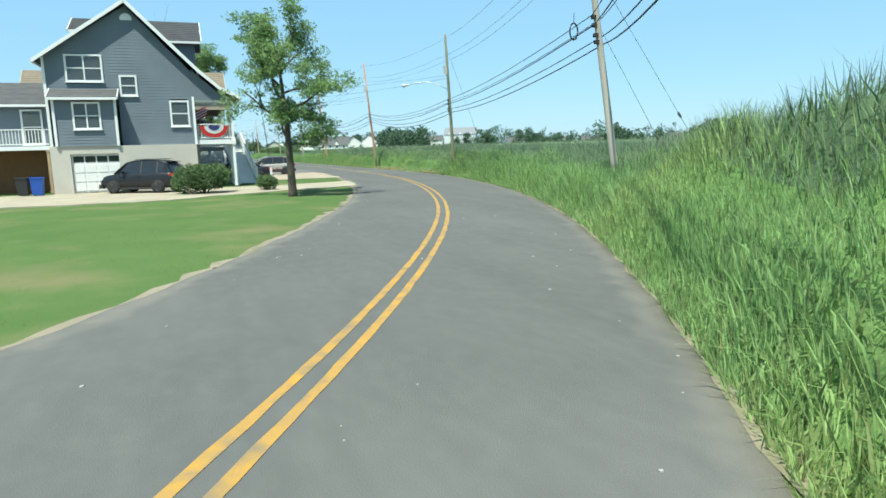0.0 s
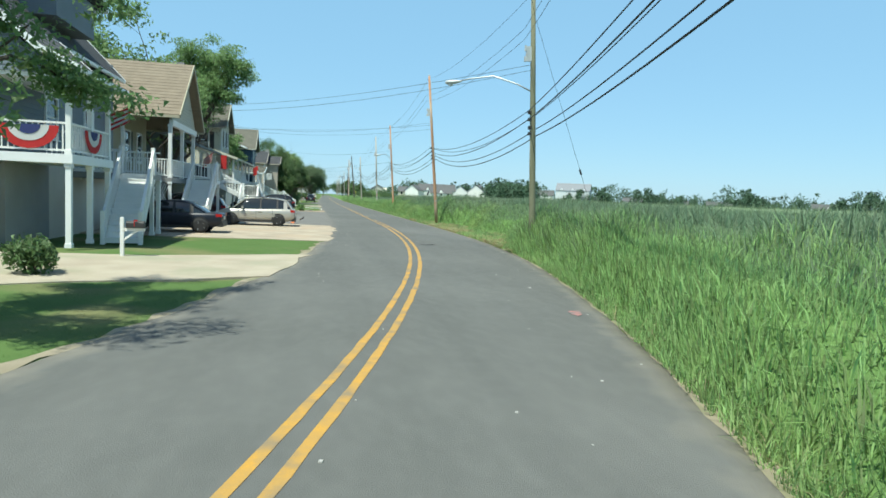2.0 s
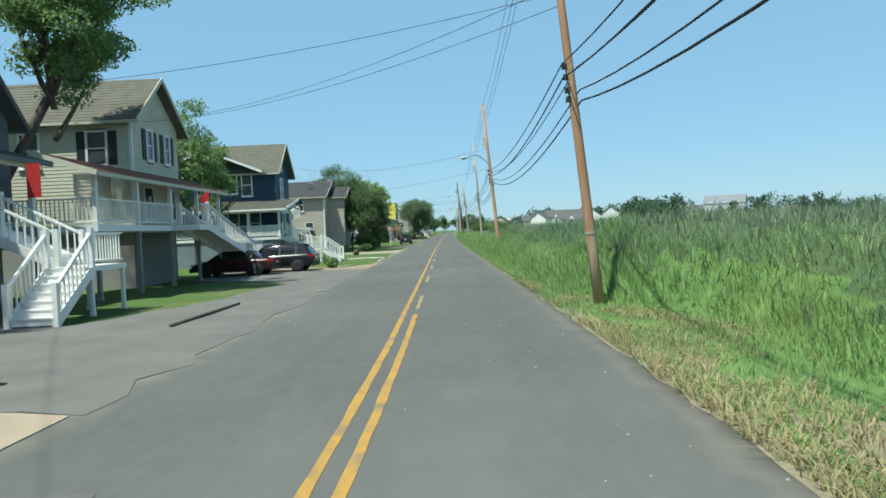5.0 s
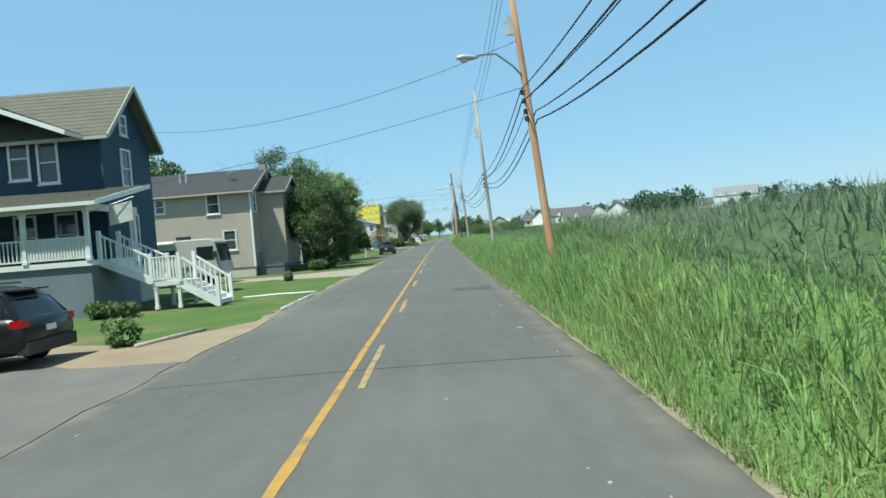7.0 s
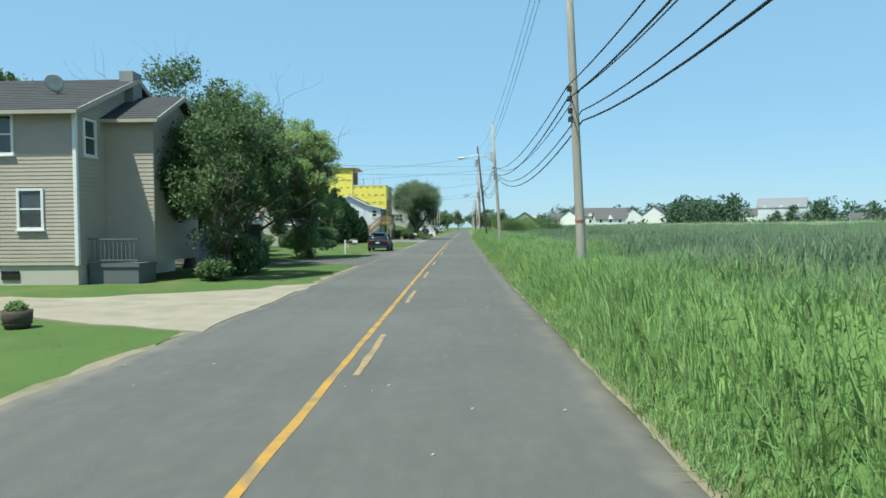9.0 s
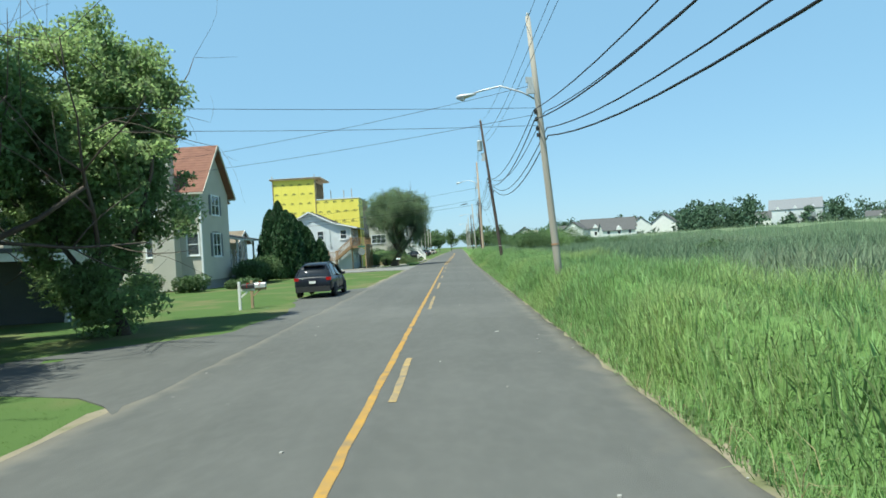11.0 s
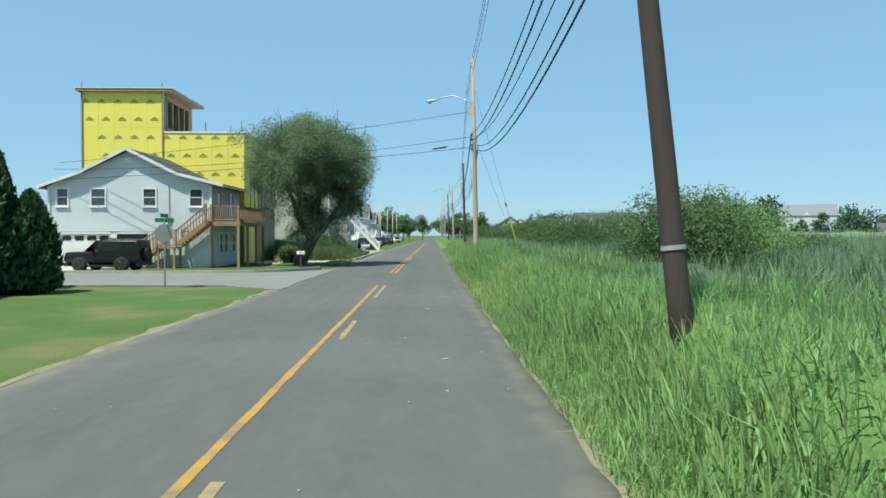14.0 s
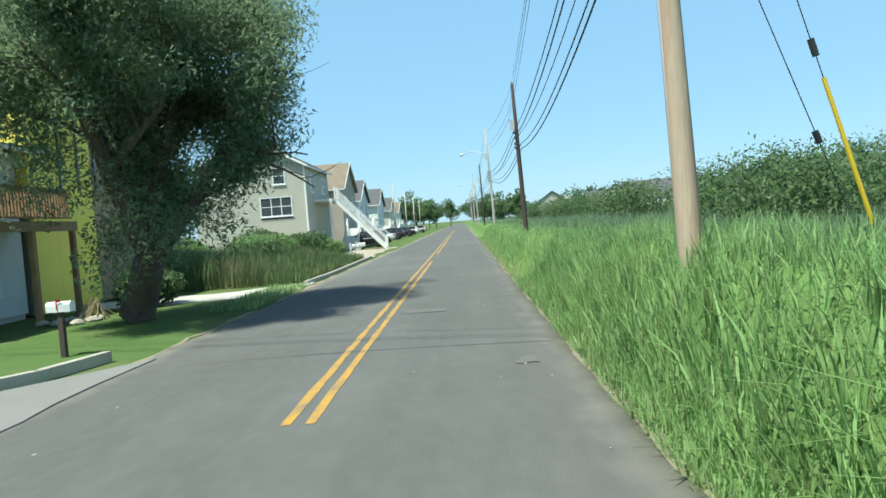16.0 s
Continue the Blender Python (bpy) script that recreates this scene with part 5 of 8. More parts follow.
# tan house with brown roof
H = House("house", 62.0, 17.0, "tan lap-sided house with brown shingled roof and white porch")
H.siding("front", 56.2, 14.6, 26, 2.5, 6, M_TAN, holes=[H.window("front", 56.2, 16.2, 4.1, 1.0, 1.5), H.window("front", 56.2, 20, 4.1, 1.0, 1.5)])
H.siding("road", 14.6, 56.2, 62.3, 2.5, 6, M_TAN, {56.2: 5.9, 59.3: 8.6, 62.3: 5.9}, [H.window("road", 14.6, 58.2, 4.2, 1.0, 1.5, 1, True, M_PLASTIC), H.window("road", 14.6, 60.6, 4.2, 0.9, 1.5)])
H.siding("back", 62.3, 14.6, 26, 2.5, 6, M_TAN)
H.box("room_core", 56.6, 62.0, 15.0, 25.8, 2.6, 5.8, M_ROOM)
H.box("undercroft_wall", 57.5, 62.2, 15.0, 26, -0.1, 2.5, M_BLOCK)
H.roof("d", 11.4, 26.4, 55.7, 59.4, 63.1, 5.75, 8.95, 5.55, M_ROOFBROWN, "brown shingled gable roof", trim=M_TAN)
H.siding("road", 11.85, 56.0, 62.6, 5.5, 6, M_GREYGREEN, {56.0: 5.75, 59.35: 8.6, 62.6: 5.6}, name="gable_wall", label="grey-painted porch gable")
H.box("porch_beam", 55.95, 62.7, 11.75, 11.95, 5.2, 5.5, M_WHITE)
H.box("porch_floor", 48.5, 49.8, 10.95, 14.6, 2.25, 2.5, M_BLOCK)
H.box("porch_floor", 49.8, 53.55, 13.5, 14.6, 2.25, 2.5, M_BLOCK)
H.box("porch_floor", 55.9, 62.6, 11.8, 14.6, 2.25, 2.5, M_BLOCK)
H.box("porch_floor", 53.55, 55.9, 13.3, 14.55, 2.25, 2.5, M_BLOCK)
H.siding("front", 53.6, 14.6, 26, 2.5, 5.6, M_TAN, {14.6: 5.4, 18.5: 7.6, 26: 5.4}, holes=[H.window("front", 53.6, 17, 4.0, 1.2, 1.4, 2)])
H.siding("road", 14.6, 53.6, 56.2, 2.5, 5.6, M_TAN)
H.roof("s", 53.2, 57, 14.2, 18.5, 24, 5.4, 7.8, 5.4, M_ROOFBROWN, trim=M_TAN)
for s in (56.0, 59.0, 62.4):
    H.post(s, 11.9, 2.5, 5.25, 0.17)
H.post(48.6, 11.05, 0, 2.3, 0.15), H.post(49.7, 11.05, 0, 2.3, 0.15), H.post(56.0, 11.9, 0, 2.3, 0.15), H.post(49.7, 14.2, 0, 2.3, 0.15), H.post(62.4, 11.9, 0, 2.3, 0.15)
H.railing((49.7, 11.0, 2.5), (49.7, 13.5, 2.5)), H.railing((56.0, 14.2, 2.5), (56.0, 11.9, 2.5), 0.95, M_WHITE, 0.13, 0.05), H.railing((56.0, 11.9, 2.5), (59.0, 11.9, 2.5)), H.railing((59.0, 11.9, 2.5), (62.2, 11.9, 2.5)), H.railing((48.6, 14.5, 2.5), (48.6, 12.3, 2.5))
H.post(56.0, 14.2, 0, 5.25, 0.15)
H.stairs((44.2, 11.0, 0), (48.5, 11.6, 2.5), 1.15, 13, M_WHITE)
H.stairs((56.4, 10.8, 0), (59.8, 10.8, 2.5), 1.25, 13, M_WHITE)
H.box("landing", 59.8, 61.0, 10.1, 11.8, 2.3, 2.5, M_WHITE)
H.railing((60.9, 10.15, 2.5), (60.9, 11.8, 2.5)), H.railing((59.9, 10.15, 2.5), (60.9, 10.15, 2.5)), H.post(60.9, 10.2, 0, 2.3, 0.14)
for k in range(20):
    for sx in (1, -1):
        z0, z1 = (0.95, 2.2) if sx > 0 else (2.2, 0.95)
        a = 11.9 + k * 0.12
        if a + 0.6 < 14.4:
            part("lattice_slat", Geo().bar(H.at(55.95 - 0.01 * sx, a, z0), H.at(55.95 - 0.01 * sx, a + 0.6, z1), 0.012, 0.035), M_WHITE, H.root)
part("flag_pole", Geo().tube([H.at(53.5, 14.0, 5.2), H.at(53.0, 12.6, 6.0)], [0.015, 0.012], 6), M_METAL, H.root)
for k in range(7):
    ring = [H.at(53.15, 13.0 + 0.02 * k, 5.75 - 0.11 * k), H.at(53.15, 13.95, 5.3 - 0.11 * k), H.at(53.15, 13.95, 5.2 - 0.11 * k), H.at(53.15, 13.0 + 0.02 * k, 5.65 - 0.11 * k)]
    part("flag_stripe", Geo().prism(ring, [p + Vector((0, 0.008, 0)) for p in ring]), M_RED if k % 2 == 0 else M_WHITECLOTH, H.root)

# charcoal house
H = House("house", 76.0, 18.0, "charcoal-grey lap-sided tall house with a raised white-railed porch")
hs = [H.window("road", 15.5, 74.6, 7.7, 0.9, 1.5), H.window("road", 15.5, 77.2, 7.9, 0.9, 1.5), H.window("road", 15.5, 74.9, 10.0, 0.7, 1.0), H.window("road", 15.5, 73.2, 4.2, 1.0, 1.6), H.window("road", 15.5, 77.6, 4.2, 1.0, 1.6)]
H.siding("road", 15.5, 71.2, 79.6, 2.6, 7, M_DARKGREY, {71.2: 7.0, 75.4: 11.7, 79.6: 7.0}, hs)
H.siding("front", 71.2, 15.5, 26, 2.6, 7.0, M_DARKGREY, holes=[H.window("front", 71.2, 18, 5.6, 0.9, 1.4), H.window("front", 71.2, 22, 5.6, 0.9, 1.4)])
H.siding("back", 79.6, 15.5, 26, 2.6, 7.0, M_DARKGREY)
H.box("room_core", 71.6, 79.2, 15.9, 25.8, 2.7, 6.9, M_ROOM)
H.box("undercroft_wall", 72, 79, 15.6, 26, -0.1, 2.6, M_BLOCK)
H.roof("d", 15.0, 26.4, 70.7, 75.4, 80.1, 6.75, 11.9, 6.75, M_ROOFGREY, "grey shingled steep roof", trim=M_DARKGREY)
H.box("porch_floor", 66.8, 76.7, 12.6, 15.5, 2.5, 2.75, M_DARKGREY)
H.roof("s", 66.6, 77.0, 12.3, 15.5, 15.5, 5.0, 5.9, 5.9, M_ROOFDARK, "low porch roof", trim=M_DARKGREY)
H.box("porch_beam", 66.8, 76.8, 12.65, 12.8, 4.75, 4.98, M_WHITE)
for s in (66.9, 70.2, 73.4, 76.5):
    H.post(s, 12.75, 2.75, 4.8, 0.17), H.post(s, 12.75, 0, 2.5, 0.14, M_DARKGREY)
for a, b in ((66.9, 70.2), (70.2, 73.5), (73.5, 75.4)):
    H.railing((a, 12.75, 2.75), (b, 12.75, 2.75), 0.9, M_WHITE, 0.14, 0.03, M_PLASTIC)
H.railing((66.9, 15.4, 2.75), (66.9, 12.75, 2.75))
H.box("landing", 73.0, 75.0, 8.9, 10.2, 1.3, 1.45, M_WHITE)
for s, d in ((73.1, 9.0), (74.9, 9.0), (73.1, 10.1), (74.9, 10.1)):
    H.post(s, d, 0, 1.3, 0.1)
H.stairs((74.2, 10.2, 1.45), (74.2, 12.7, 2.75), 1.3, 7, M_WHITE)
H.stairs((71.2, 9.55, 0), (73.0, 9.55, 1.45), 1.25, 7, M_WHITE)
H.railing((74.95, 9.0, 1.45), (74.95, 10.2, 1.45)), H.railing((73.0, 9.0, 1.45), (74.95, 9.0, 1.45))
bn = [H.at(75.2, 11.6 + 0.45 * k, 4.75 - 1.1 * j) for k, j in ((0, 0), (1, 0), (1, 1), (0, 1))]
part("banner", Geo().prism(bn, [p + Vector((0, 0.012, 0)) for p in bn]), M_RED, H.root, "hanging red cloth banner")

for q, (rad, m) in enumerate(((0.5, M_RED), (0.34, M_WHITECLOTH), (0.2, M_NAVYCLOTH))):
    ring = [H.at(77.2 + rad * math.cos(a), 15.42 - 0.012 * q, 8.0 + rad * math.sin(a) * 0.9) for a in np.linspace(math.pi, 2 * math.pi, 13)]
    part("bunting", Geo().prism(ring, [p + Vector((0.01, 0, 0)) for p in ring]), m, H.root, "pleated bunting hung on the window")
part("flag_pole", Geo().tube([H.at(69.6, 12.7, 3.9), H.at(69.2, 11.7, 4.7)], [0.015, 0.012], 6), M_METAL, H.root)
for k in range(7):
    ring = [H.at(69.22, 11.75 + 0.02 * k, 4.62 - 0.09 * k), H.at(69.5, 12.45, 4.1 - 0.09 * k), H.at(69.5, 12.45, 4.01 - 0.09 * k), H.at(69.22, 11.75 + 0.02 * k, 4.53 - 0.09 * k)]
    part("flag_stripe", Geo().prism(ring, [p + Vector((0, 0.008, 0)) for p in ring]), M_RED if k % 2 == 0 else M_WHITECLOTH, H.root)

# cream house
H = House("house", 88.0, 18.0, "cream lap-sided two-storey house with raised white-railed porch and stairs")
hs = [H.window("road", 13.4, 87.0, 6.9, 0.55, 1.4, 1, True, M_PLASTIC), H.window("road", 13.4, 89.0, 6.9, 0.55, 1.4, 1, True, M_PLASTIC), H.window("road", 13.4, 86.6, 4.0, 0.9, 1.5), H.window("road", 13.4, 89.2, 4.0, 0.9, 1.5)]
H.siding("road", 13.4, 85.1, 90.4, 2.6, 8, M_CREAM, {85.1: 8.1, 87.7: 10.15, 90.4: 8.15}, hs)
H.siding("front", 85.1, 13.4, 23, 2.6, 8.1, M_CREAM, holes=[H.window("front", 85.1, 15.0, 6.6, 0.85, 1.5, 1, True, M_PLASTIC), H.window("front", 85.1, 18.2, 6.6, 0.85, 1.5)])
H.siding("back", 90.4, 13.4, 23, 2.6, 8.1, M_CREAM)
H.corner(85.08, 13.38, 2.6, 8.1)
H.box("room_core", 85.5, 90.0, 13.8, 22.8, 2.7, 7.9, M_ROOM)
H.box("undercroft_wall", 85.3, 90.2, 13.6, 23, -0.1, 2.6, M_BLOCK)
H.roof("d", 12.9, 23.5, 84.7, 87.7, 90.9, 7.85, 10.4, 7.85, M_ROOFOLIVE, "olive-grey shingled roof", trim=M_CREAM)
H.box("porch_floor", 77.9, 91.0, 11.3, 13.4, 2.55, 2.8, M_TRIM)
H.box("porch_floor", 77.9, 84.2, 13.4, 15.2, 2.55, 2.8, M_TRIM)
H.roof("s", 77.5, 91.2, 11.0, 13.4, 13.4, 4.7, 5.5, 5.5, M_ROOFRED, "reddish porch roof", trim=M_CREAM)
H.siding("front", 83.0, 13.4, 15.0, 2.8, 5.2, M_CREAM)
for s in (78.0, 81.2, 84.4, 87.6, 90.8):
    H.post(s, 11.4, 2.8, 4.75, 0.15), H.post(s, 11.4, 0, 2.55, 0.14, M_BLOCK)
H.railing((78.0, 11.4, 2.8), (84.4, 11.4, 2.8)), H.railing((78.0, 15.2, 2.8), (78.0, 11.4, 2.8))
H.stairs((92.6, 10.7, 0.9), (85.4, 10.7, 2.8), 1.3, 11, M_WHITE)
H.railing((85.4, 10.0, 2.8), (84.4, 10.0, 2.8)), H.box("landing", 92.6, 94.2, 10.0, 11.4, 0.75, 0.9, M_WHITE)
H.railing((92.6, 10.0, 0.9), (94.2, 10.0, 0.9)), H.railing((94.2, 10.0, 0.9), (94.2, 11.4, 0.9))
H.box("porch_floor", 84.2, 85.4, 10.0, 11.3, 2.55, 2.8, M_WHITE)

part("flag_pole", Geo().tube([H.at(86.4, 11.3, 3.6), H.at(85.6, 10.0, 4.5)], [0.015, 0.012], 6), M_WHITE, H.root)
fl = [H.at(85.65 + 0.1 * k, 10.05 + 0.45 * k, 4.45 - 0.3 * k - 0.8 * j) for k, j in ((0, 0), (1, 0), (1, 1), (0, 1))]
part("flag", Geo().prism(fl, [p + Vector((0, 0.01, 0)) for p in fl]), M_RED, H.root, "faded red flag on a white pole")

# navy house
H = House("house", 110.5, 15.5, "navy-blue two-storey house with white porch and long white stairs")
hs = [H.window("road", 12.8, 110.6, 6.25, 0.75, 1.6), H.window("road", 12.8, 110.6, 8.25, 0.5, 0.8), H.window("road", 12.8, 110.9, 3.3, 0.75, 1.5)]
H.siding("road", 12.8, 108.6, 113.2, 1.0, 7.6, M_BLUE, {108.6: 7.6, 111.0: 9.9, 113.2: 7.65}, hs)
H.siding("front", 108.6, 12.8, 22, 1.0, 7.7, M_BLUE, holes=[H.window("front", 108.6, 16.4, 6.75, 0.75, 1.75), H.window("front", 108.6, 15.15, 6.5, 0.75, 1.7), H.window("front", 108.6, 16.4, 3.3, 0.8, 1.7), H.window("front", 108.6, 14.6, 3.3, 0.8, 1.7)])
H.siding("back", 113.2, 12.8, 22, 1.0, 7.6, M_BLUE)
H.corner(108.55, 12.8, 1.0, 7.6, M_BLUE, 0.1)
H.box("foundation", 108.7, 113.1, 12.9, 22, -0.1, 1.0, M_FOUND)
H.box("room_core", 109.0, 112.8, 13.2, 21.8, 1.1, 7.4, M_ROOM)
H.roof("d", 12.3, 22.5, 108.2, 111.0, 113.7, 7.45, 10.15, 7.4, M_ROOFOLIVE, "grey-olive shingled cross gable roof", trim=M_GREYGREEN)
H.roof("s", 107.0, 112.0, 13.4, 18.0, 23.0, 7.5, 9.4, 7.5, M_ROOFOLIVE)
H.box("porch_floor", 104.6, 108.6, 11.5, 22, 1.9, 2.1, M_TRIM)
H.box("porch_skirt", 104.7, 108.5, 11.6, 22, -0.1, 1.9, M_SKIRT, "blue-grey painted porch skirt")
H.roof("d", 10.9, 22.4, 104.1, 108.6, 108.6, 4.3, 5.2, 5.2, M_ROOFOLIVE, "hipped porch roof")
H.box("porch_beam", 104.55, 104.75, 11.5, 22, 4.0, 4.25, M_WHITE), H.box("porch_beam", 104.75, 108.6, 11.5, 11.7, 4.0, 4.25, M_WHITE)
for s, d in ((104.65, 11.6), (104.65, 14.0), (104.65, 17.0), (104.65, 20.0), (108.4, 11.6)):
    H.post(s, d, 2.1, 4.05, 0.15)
H.railing((104.65, 22, 2.1), (104.65, 14.0, 2.1), 0.9), H.railing((104.65, 14.0, 2.1), (104.65, 11.6, 2.1), 0.9, M_WHITE, 0.11, 0.07)
H.stairs((106.0, 9.6, 1.05), (106.0, 11.5, 2.1), 1.5, 6, M_WHITE)
H.box("landing", 105.2, 106.9, 8.5, 9.6, 0.9, 1.05, M_WHITE)
for s, d in ((105.3, 8.6), (106.8, 8.6), (105.3, 9.5), (106.8, 9.5)):
    H.post(s, d, 0, 0.9, 0.12)
H.railing((105.2, 9.6, 1.05), (105.2, 8.5, 1.05), 0.95, M_WHITE, 0.11, 0.06)
H.stairs((106.0, 7.1, 0), (106.0, 8.5, 1.05), 1.5, 6, M_WHITE)
fl = [H.at(105.0, 10.9 - 0.9 * k, 4.1 + 0.15 * k - 0.75 * j) for k, j in ((0, 0), (1, 0), (1, 1), (0, 1))]
part("flag", Geo().prism(fl, [p + Vector((0, 0.01, 0)) for p in fl]), M_WHITECLOTH, H.root, "pale flag hanging at the porch")
part("flag_pole", Geo().tube([H.at(104.7, 11.5, 3.9), H.at(105.0, 9.9, 4.4)], [0.015, 0.012], 6), M_METAL, H.root)

# beige house
H = House("house", 134.5, 20.0, "beige lap-sided long two-storey house with dark grey roof")
hs = [H.window("front", 130.5, 19.9, 5.82, 0.6, 0.9, 1, False), H.window("front", 130.5, 15.8, 5.75, 0.85, 1.4), H.window("front", 130.5, 14.7, 2.88, 0.85, 1.4), H.window("front", 130.5, 22.6, 2.9, 0.85, 1.0), H.window("front", 130.5, 24.6, 5.75, 0.85, 1.4)]
H.siding("front", 130.5, 12.9, 32, 0.72, 6.7, M_BEIGE, holes=hs, course=0.15)
H.siding("road", 12.9, 130.5, 139, 0.72, 6.7, M_BEIGE, {130.5: 6.7, 134.7: 8.6, 139: 6.7}, [H.window("road", 12.9, 131.4, 5.7, 0.7, 1.3)])
H.siding("back", 139, 12.9, 32, 0.72, 6.7, M_BEIGE)
H.corner(130.47, 12.9, 0.7, 6.6)
H.box("foundation", 130.55, 139, 12.95, 32, -0.2, 0.72, M_FOUND, "pale rendered foundation")
for d in (15.6, 20.4):
    H.box("basement_window", 130.5, 130.54, d - 0.35, d + 0.35, 0.15, 0.5, M_CARGLASS)
H.box("room_core", 130.9, 138.6, 13.3, 31.8, 0.9, 6.5, M_ROOM)
H.roof("d", 12.5, 32.5, 130.0, 134.7, 139.4, 6.6, 8.75, 6.6, M_ROOFDARK, "dark grey shingled roof", trim=M_BEIGE)
H.siding("front", 132.6, 10.9, 12.9, 0.72, 6.7, M_BEIGE), H.siding("road", 10.9, 132.6, 137.0, 0.72, 6.7, M_BEIGE, {132.6: 6.7, 134.8: 7.75, 137: 6.7})
H.roof("d", 10.5, 13.2, 132.2, 134.8, 137.4, 6.6, 7.95, 6.6, M_ROOFDARK, trim=M_BEIGE)
H.box("chimney", 134.2, 135.0, 12.5, 13.1, 7.5, 9.0, M_BLOCK, "grey block chimney")
H.box("porch_floor", 131.0, 132.5, 10.8, 12.8, 0.6, 0.75, M_DARKGREY), H.railing((131.0, 12.8, 0.75), (131.0, 10.8, 0.75), 0.95, M_DARKGREY)
H.box("porch_skirt", 131.05, 132.5, 10.85, 12.8, -0.1, 0.6, M_DARKGREY)
dish = Geo().lathe([(0.02, 0.1), (0.2, 0.06), (0.38, 0.0), (0.38, 0.015), (0.2, 0.075), (0.02, 0.115)], 16, axis="y")
part("satellite_dish", dish, M_LAMPHEAD, H.root, "pale grey satellite dish", True, at=Matrix.Translation(H.at(132.0, 14.6, 8.0)) @ pose(0, 0, 0, 25, 0, 10))
part("dish_mast", Geo().tube([H.at(132.3, 14.6, 7.3), H.at(132.15, 14.6, 8.0)], [0.03, 0.03], 6), M_IRON, H.root)
for d in (18.5, 19.0, 26):
    part("vent_pipe", Geo().tube([H.at(132.6, d, 7.5), H.at(132.6, d, 8.5)], [0.06, 0.06], 8), M_LAMPHEAD, H.root)

# greige house with red roof
H = House("house", 185.0, 23.0, "greige lap-sided two-storey house with red shingled roof and clad chimney")
SH = M_DARKGREY
hs = [H.window("road", 17.5, 183.6, 6.4, 1.5, 1.45, 2, True, SH), H.window("road", 17.5, 183.6, 3.3, 1.5, 1.7, 2, False, SH)]
H.siding("road", 17.5, 180.6, 186.6, 0.6, 7.4, M_GREIGE, {180.6: 7.35, 183.6: 10.9, 186.6: 7.4}, hs)
H.siding("front", 180.6, 17.5, 30, 0.6, 7.35, M_GREIGE, holes=[H.window("front", 180.6, 21.2, 6.35, 0.85, 1.4), H.window("front", 180.6, 21.2, 3.35, 0.85, 1.5), H.window("front", 180.6, 18.15, 3.35, 0.8, 1.5), H.window("front", 180.6, 24.5, 6.35, 0.85, 1.4)])
H.siding("road", 19.2, 186.6, 190.2, 0.6, 7.3, M_GREIGE, holes=[H.window("road", 19.2, 188.2, 6.3, 0.8, 1.4)])
H.siding("back", 190.2, 19.2, 30, 0.6, 7.3, M_GREIGE), H.siding("back", 186.6, 17.5, 19.2, 0.6, 7.3, M_GREIGE)
H.corner(180.57, 17.5, 0.6, 7.3)
H.box("foundation", 180.7, 190, 17.6, 30, -0.1, 0.6, M_BLOCK)
H.box("room_core", 181, 186.3, 17.9, 29.8, 0.7, 7.2, M_ROOM)
H.roof("d", 17.0, 30.4, 180.1, 183.6, 187.1, 7.2, 11.15, 7.2, M_ROOFRED, "red-brown shingled roof", trim=M_GREIGE)
H.roof("d", 18.7, 30.4, 185.6, 188.0, 190.7, 7.9, 9.0, 7.2, M_ROOFRED)
H.box("chimney", 179.7, 180.6, 19.3, 20.3, 0, 10.4, M_GREIGE, "siding-clad chimney stack")
H.box("chimney", 179.5, 180.58, 19.1, 20.7, 0, 4.6, M_GREIGE)
for k in range(30):
    H.box("siding_board", 179.688, 180.612, 19.288, 20.312, 4.66 + 0.19 * k, 4.83 + 0.19 * k, M_GREIGE)
for k in range(24):
    H.box("siding_board", 179.488, 180.592, 19.088, 20.712, 0.04 + 0.19 * k, 0.21 + 0.19 * k, M_GREIGE)
H.box("chimney_cap", 179.6, 180.7, 19.2, 20.4, 10.4, 10.55, M_PLASTIC)
H.box("sunroom", 190.2, 195.0, 19.5, 27, 0.3, 3.6, M_GREIGE, "low sunroom wing")
H.roof("s", 189.6, 195.6, 17.6, 22.5, 27.4, 3.9, 4.9, 3.9, M_ROOFGREY, "grey shingled low wing roof")
for s in (190.5, 192.8, 195.2):
    H.post(s, 18.2, 0, 3.9, 0.15, M_TRIM)
H.box("porch_floor", 190.2, 195.3, 18.0, 19.5, -0.05, 0.3, M_CONC)
for s in (191.8, 194.2):
    H.window("road", 19.48, s, 2.2, 1.3, 1.4, 2, False)
part("flag_pole", Geo().tube([H.at(180.5, 21.9, 5.5), H.at(179.6, 21.6, 6.3)], [0.015, 0.012], 6), M_METAL, H.root)
for k in range(7):
    ring = [H.at(179.9 - 0.02 * k, 21.75 - 0.06 * k, 6.0 - 0.16 * k), H.at(179.75, 21.2 - 0.06 * k, 6.15 - 0.16 * k), H.at(179.75, 21.2 - 0.06 * k, 5.99 - 0.16 * k), H.at(179.9 - 0.02 * k, 21.75 - 0.06 * k, 5.84 - 0.16 * k)]
    part("flag_stripe", Geo().prism(ring, [p + Vector((0, 0.008, 0)) for p in ring]), M_RED if k % 2 == 0 else M_WHITECLOTH, H.root)

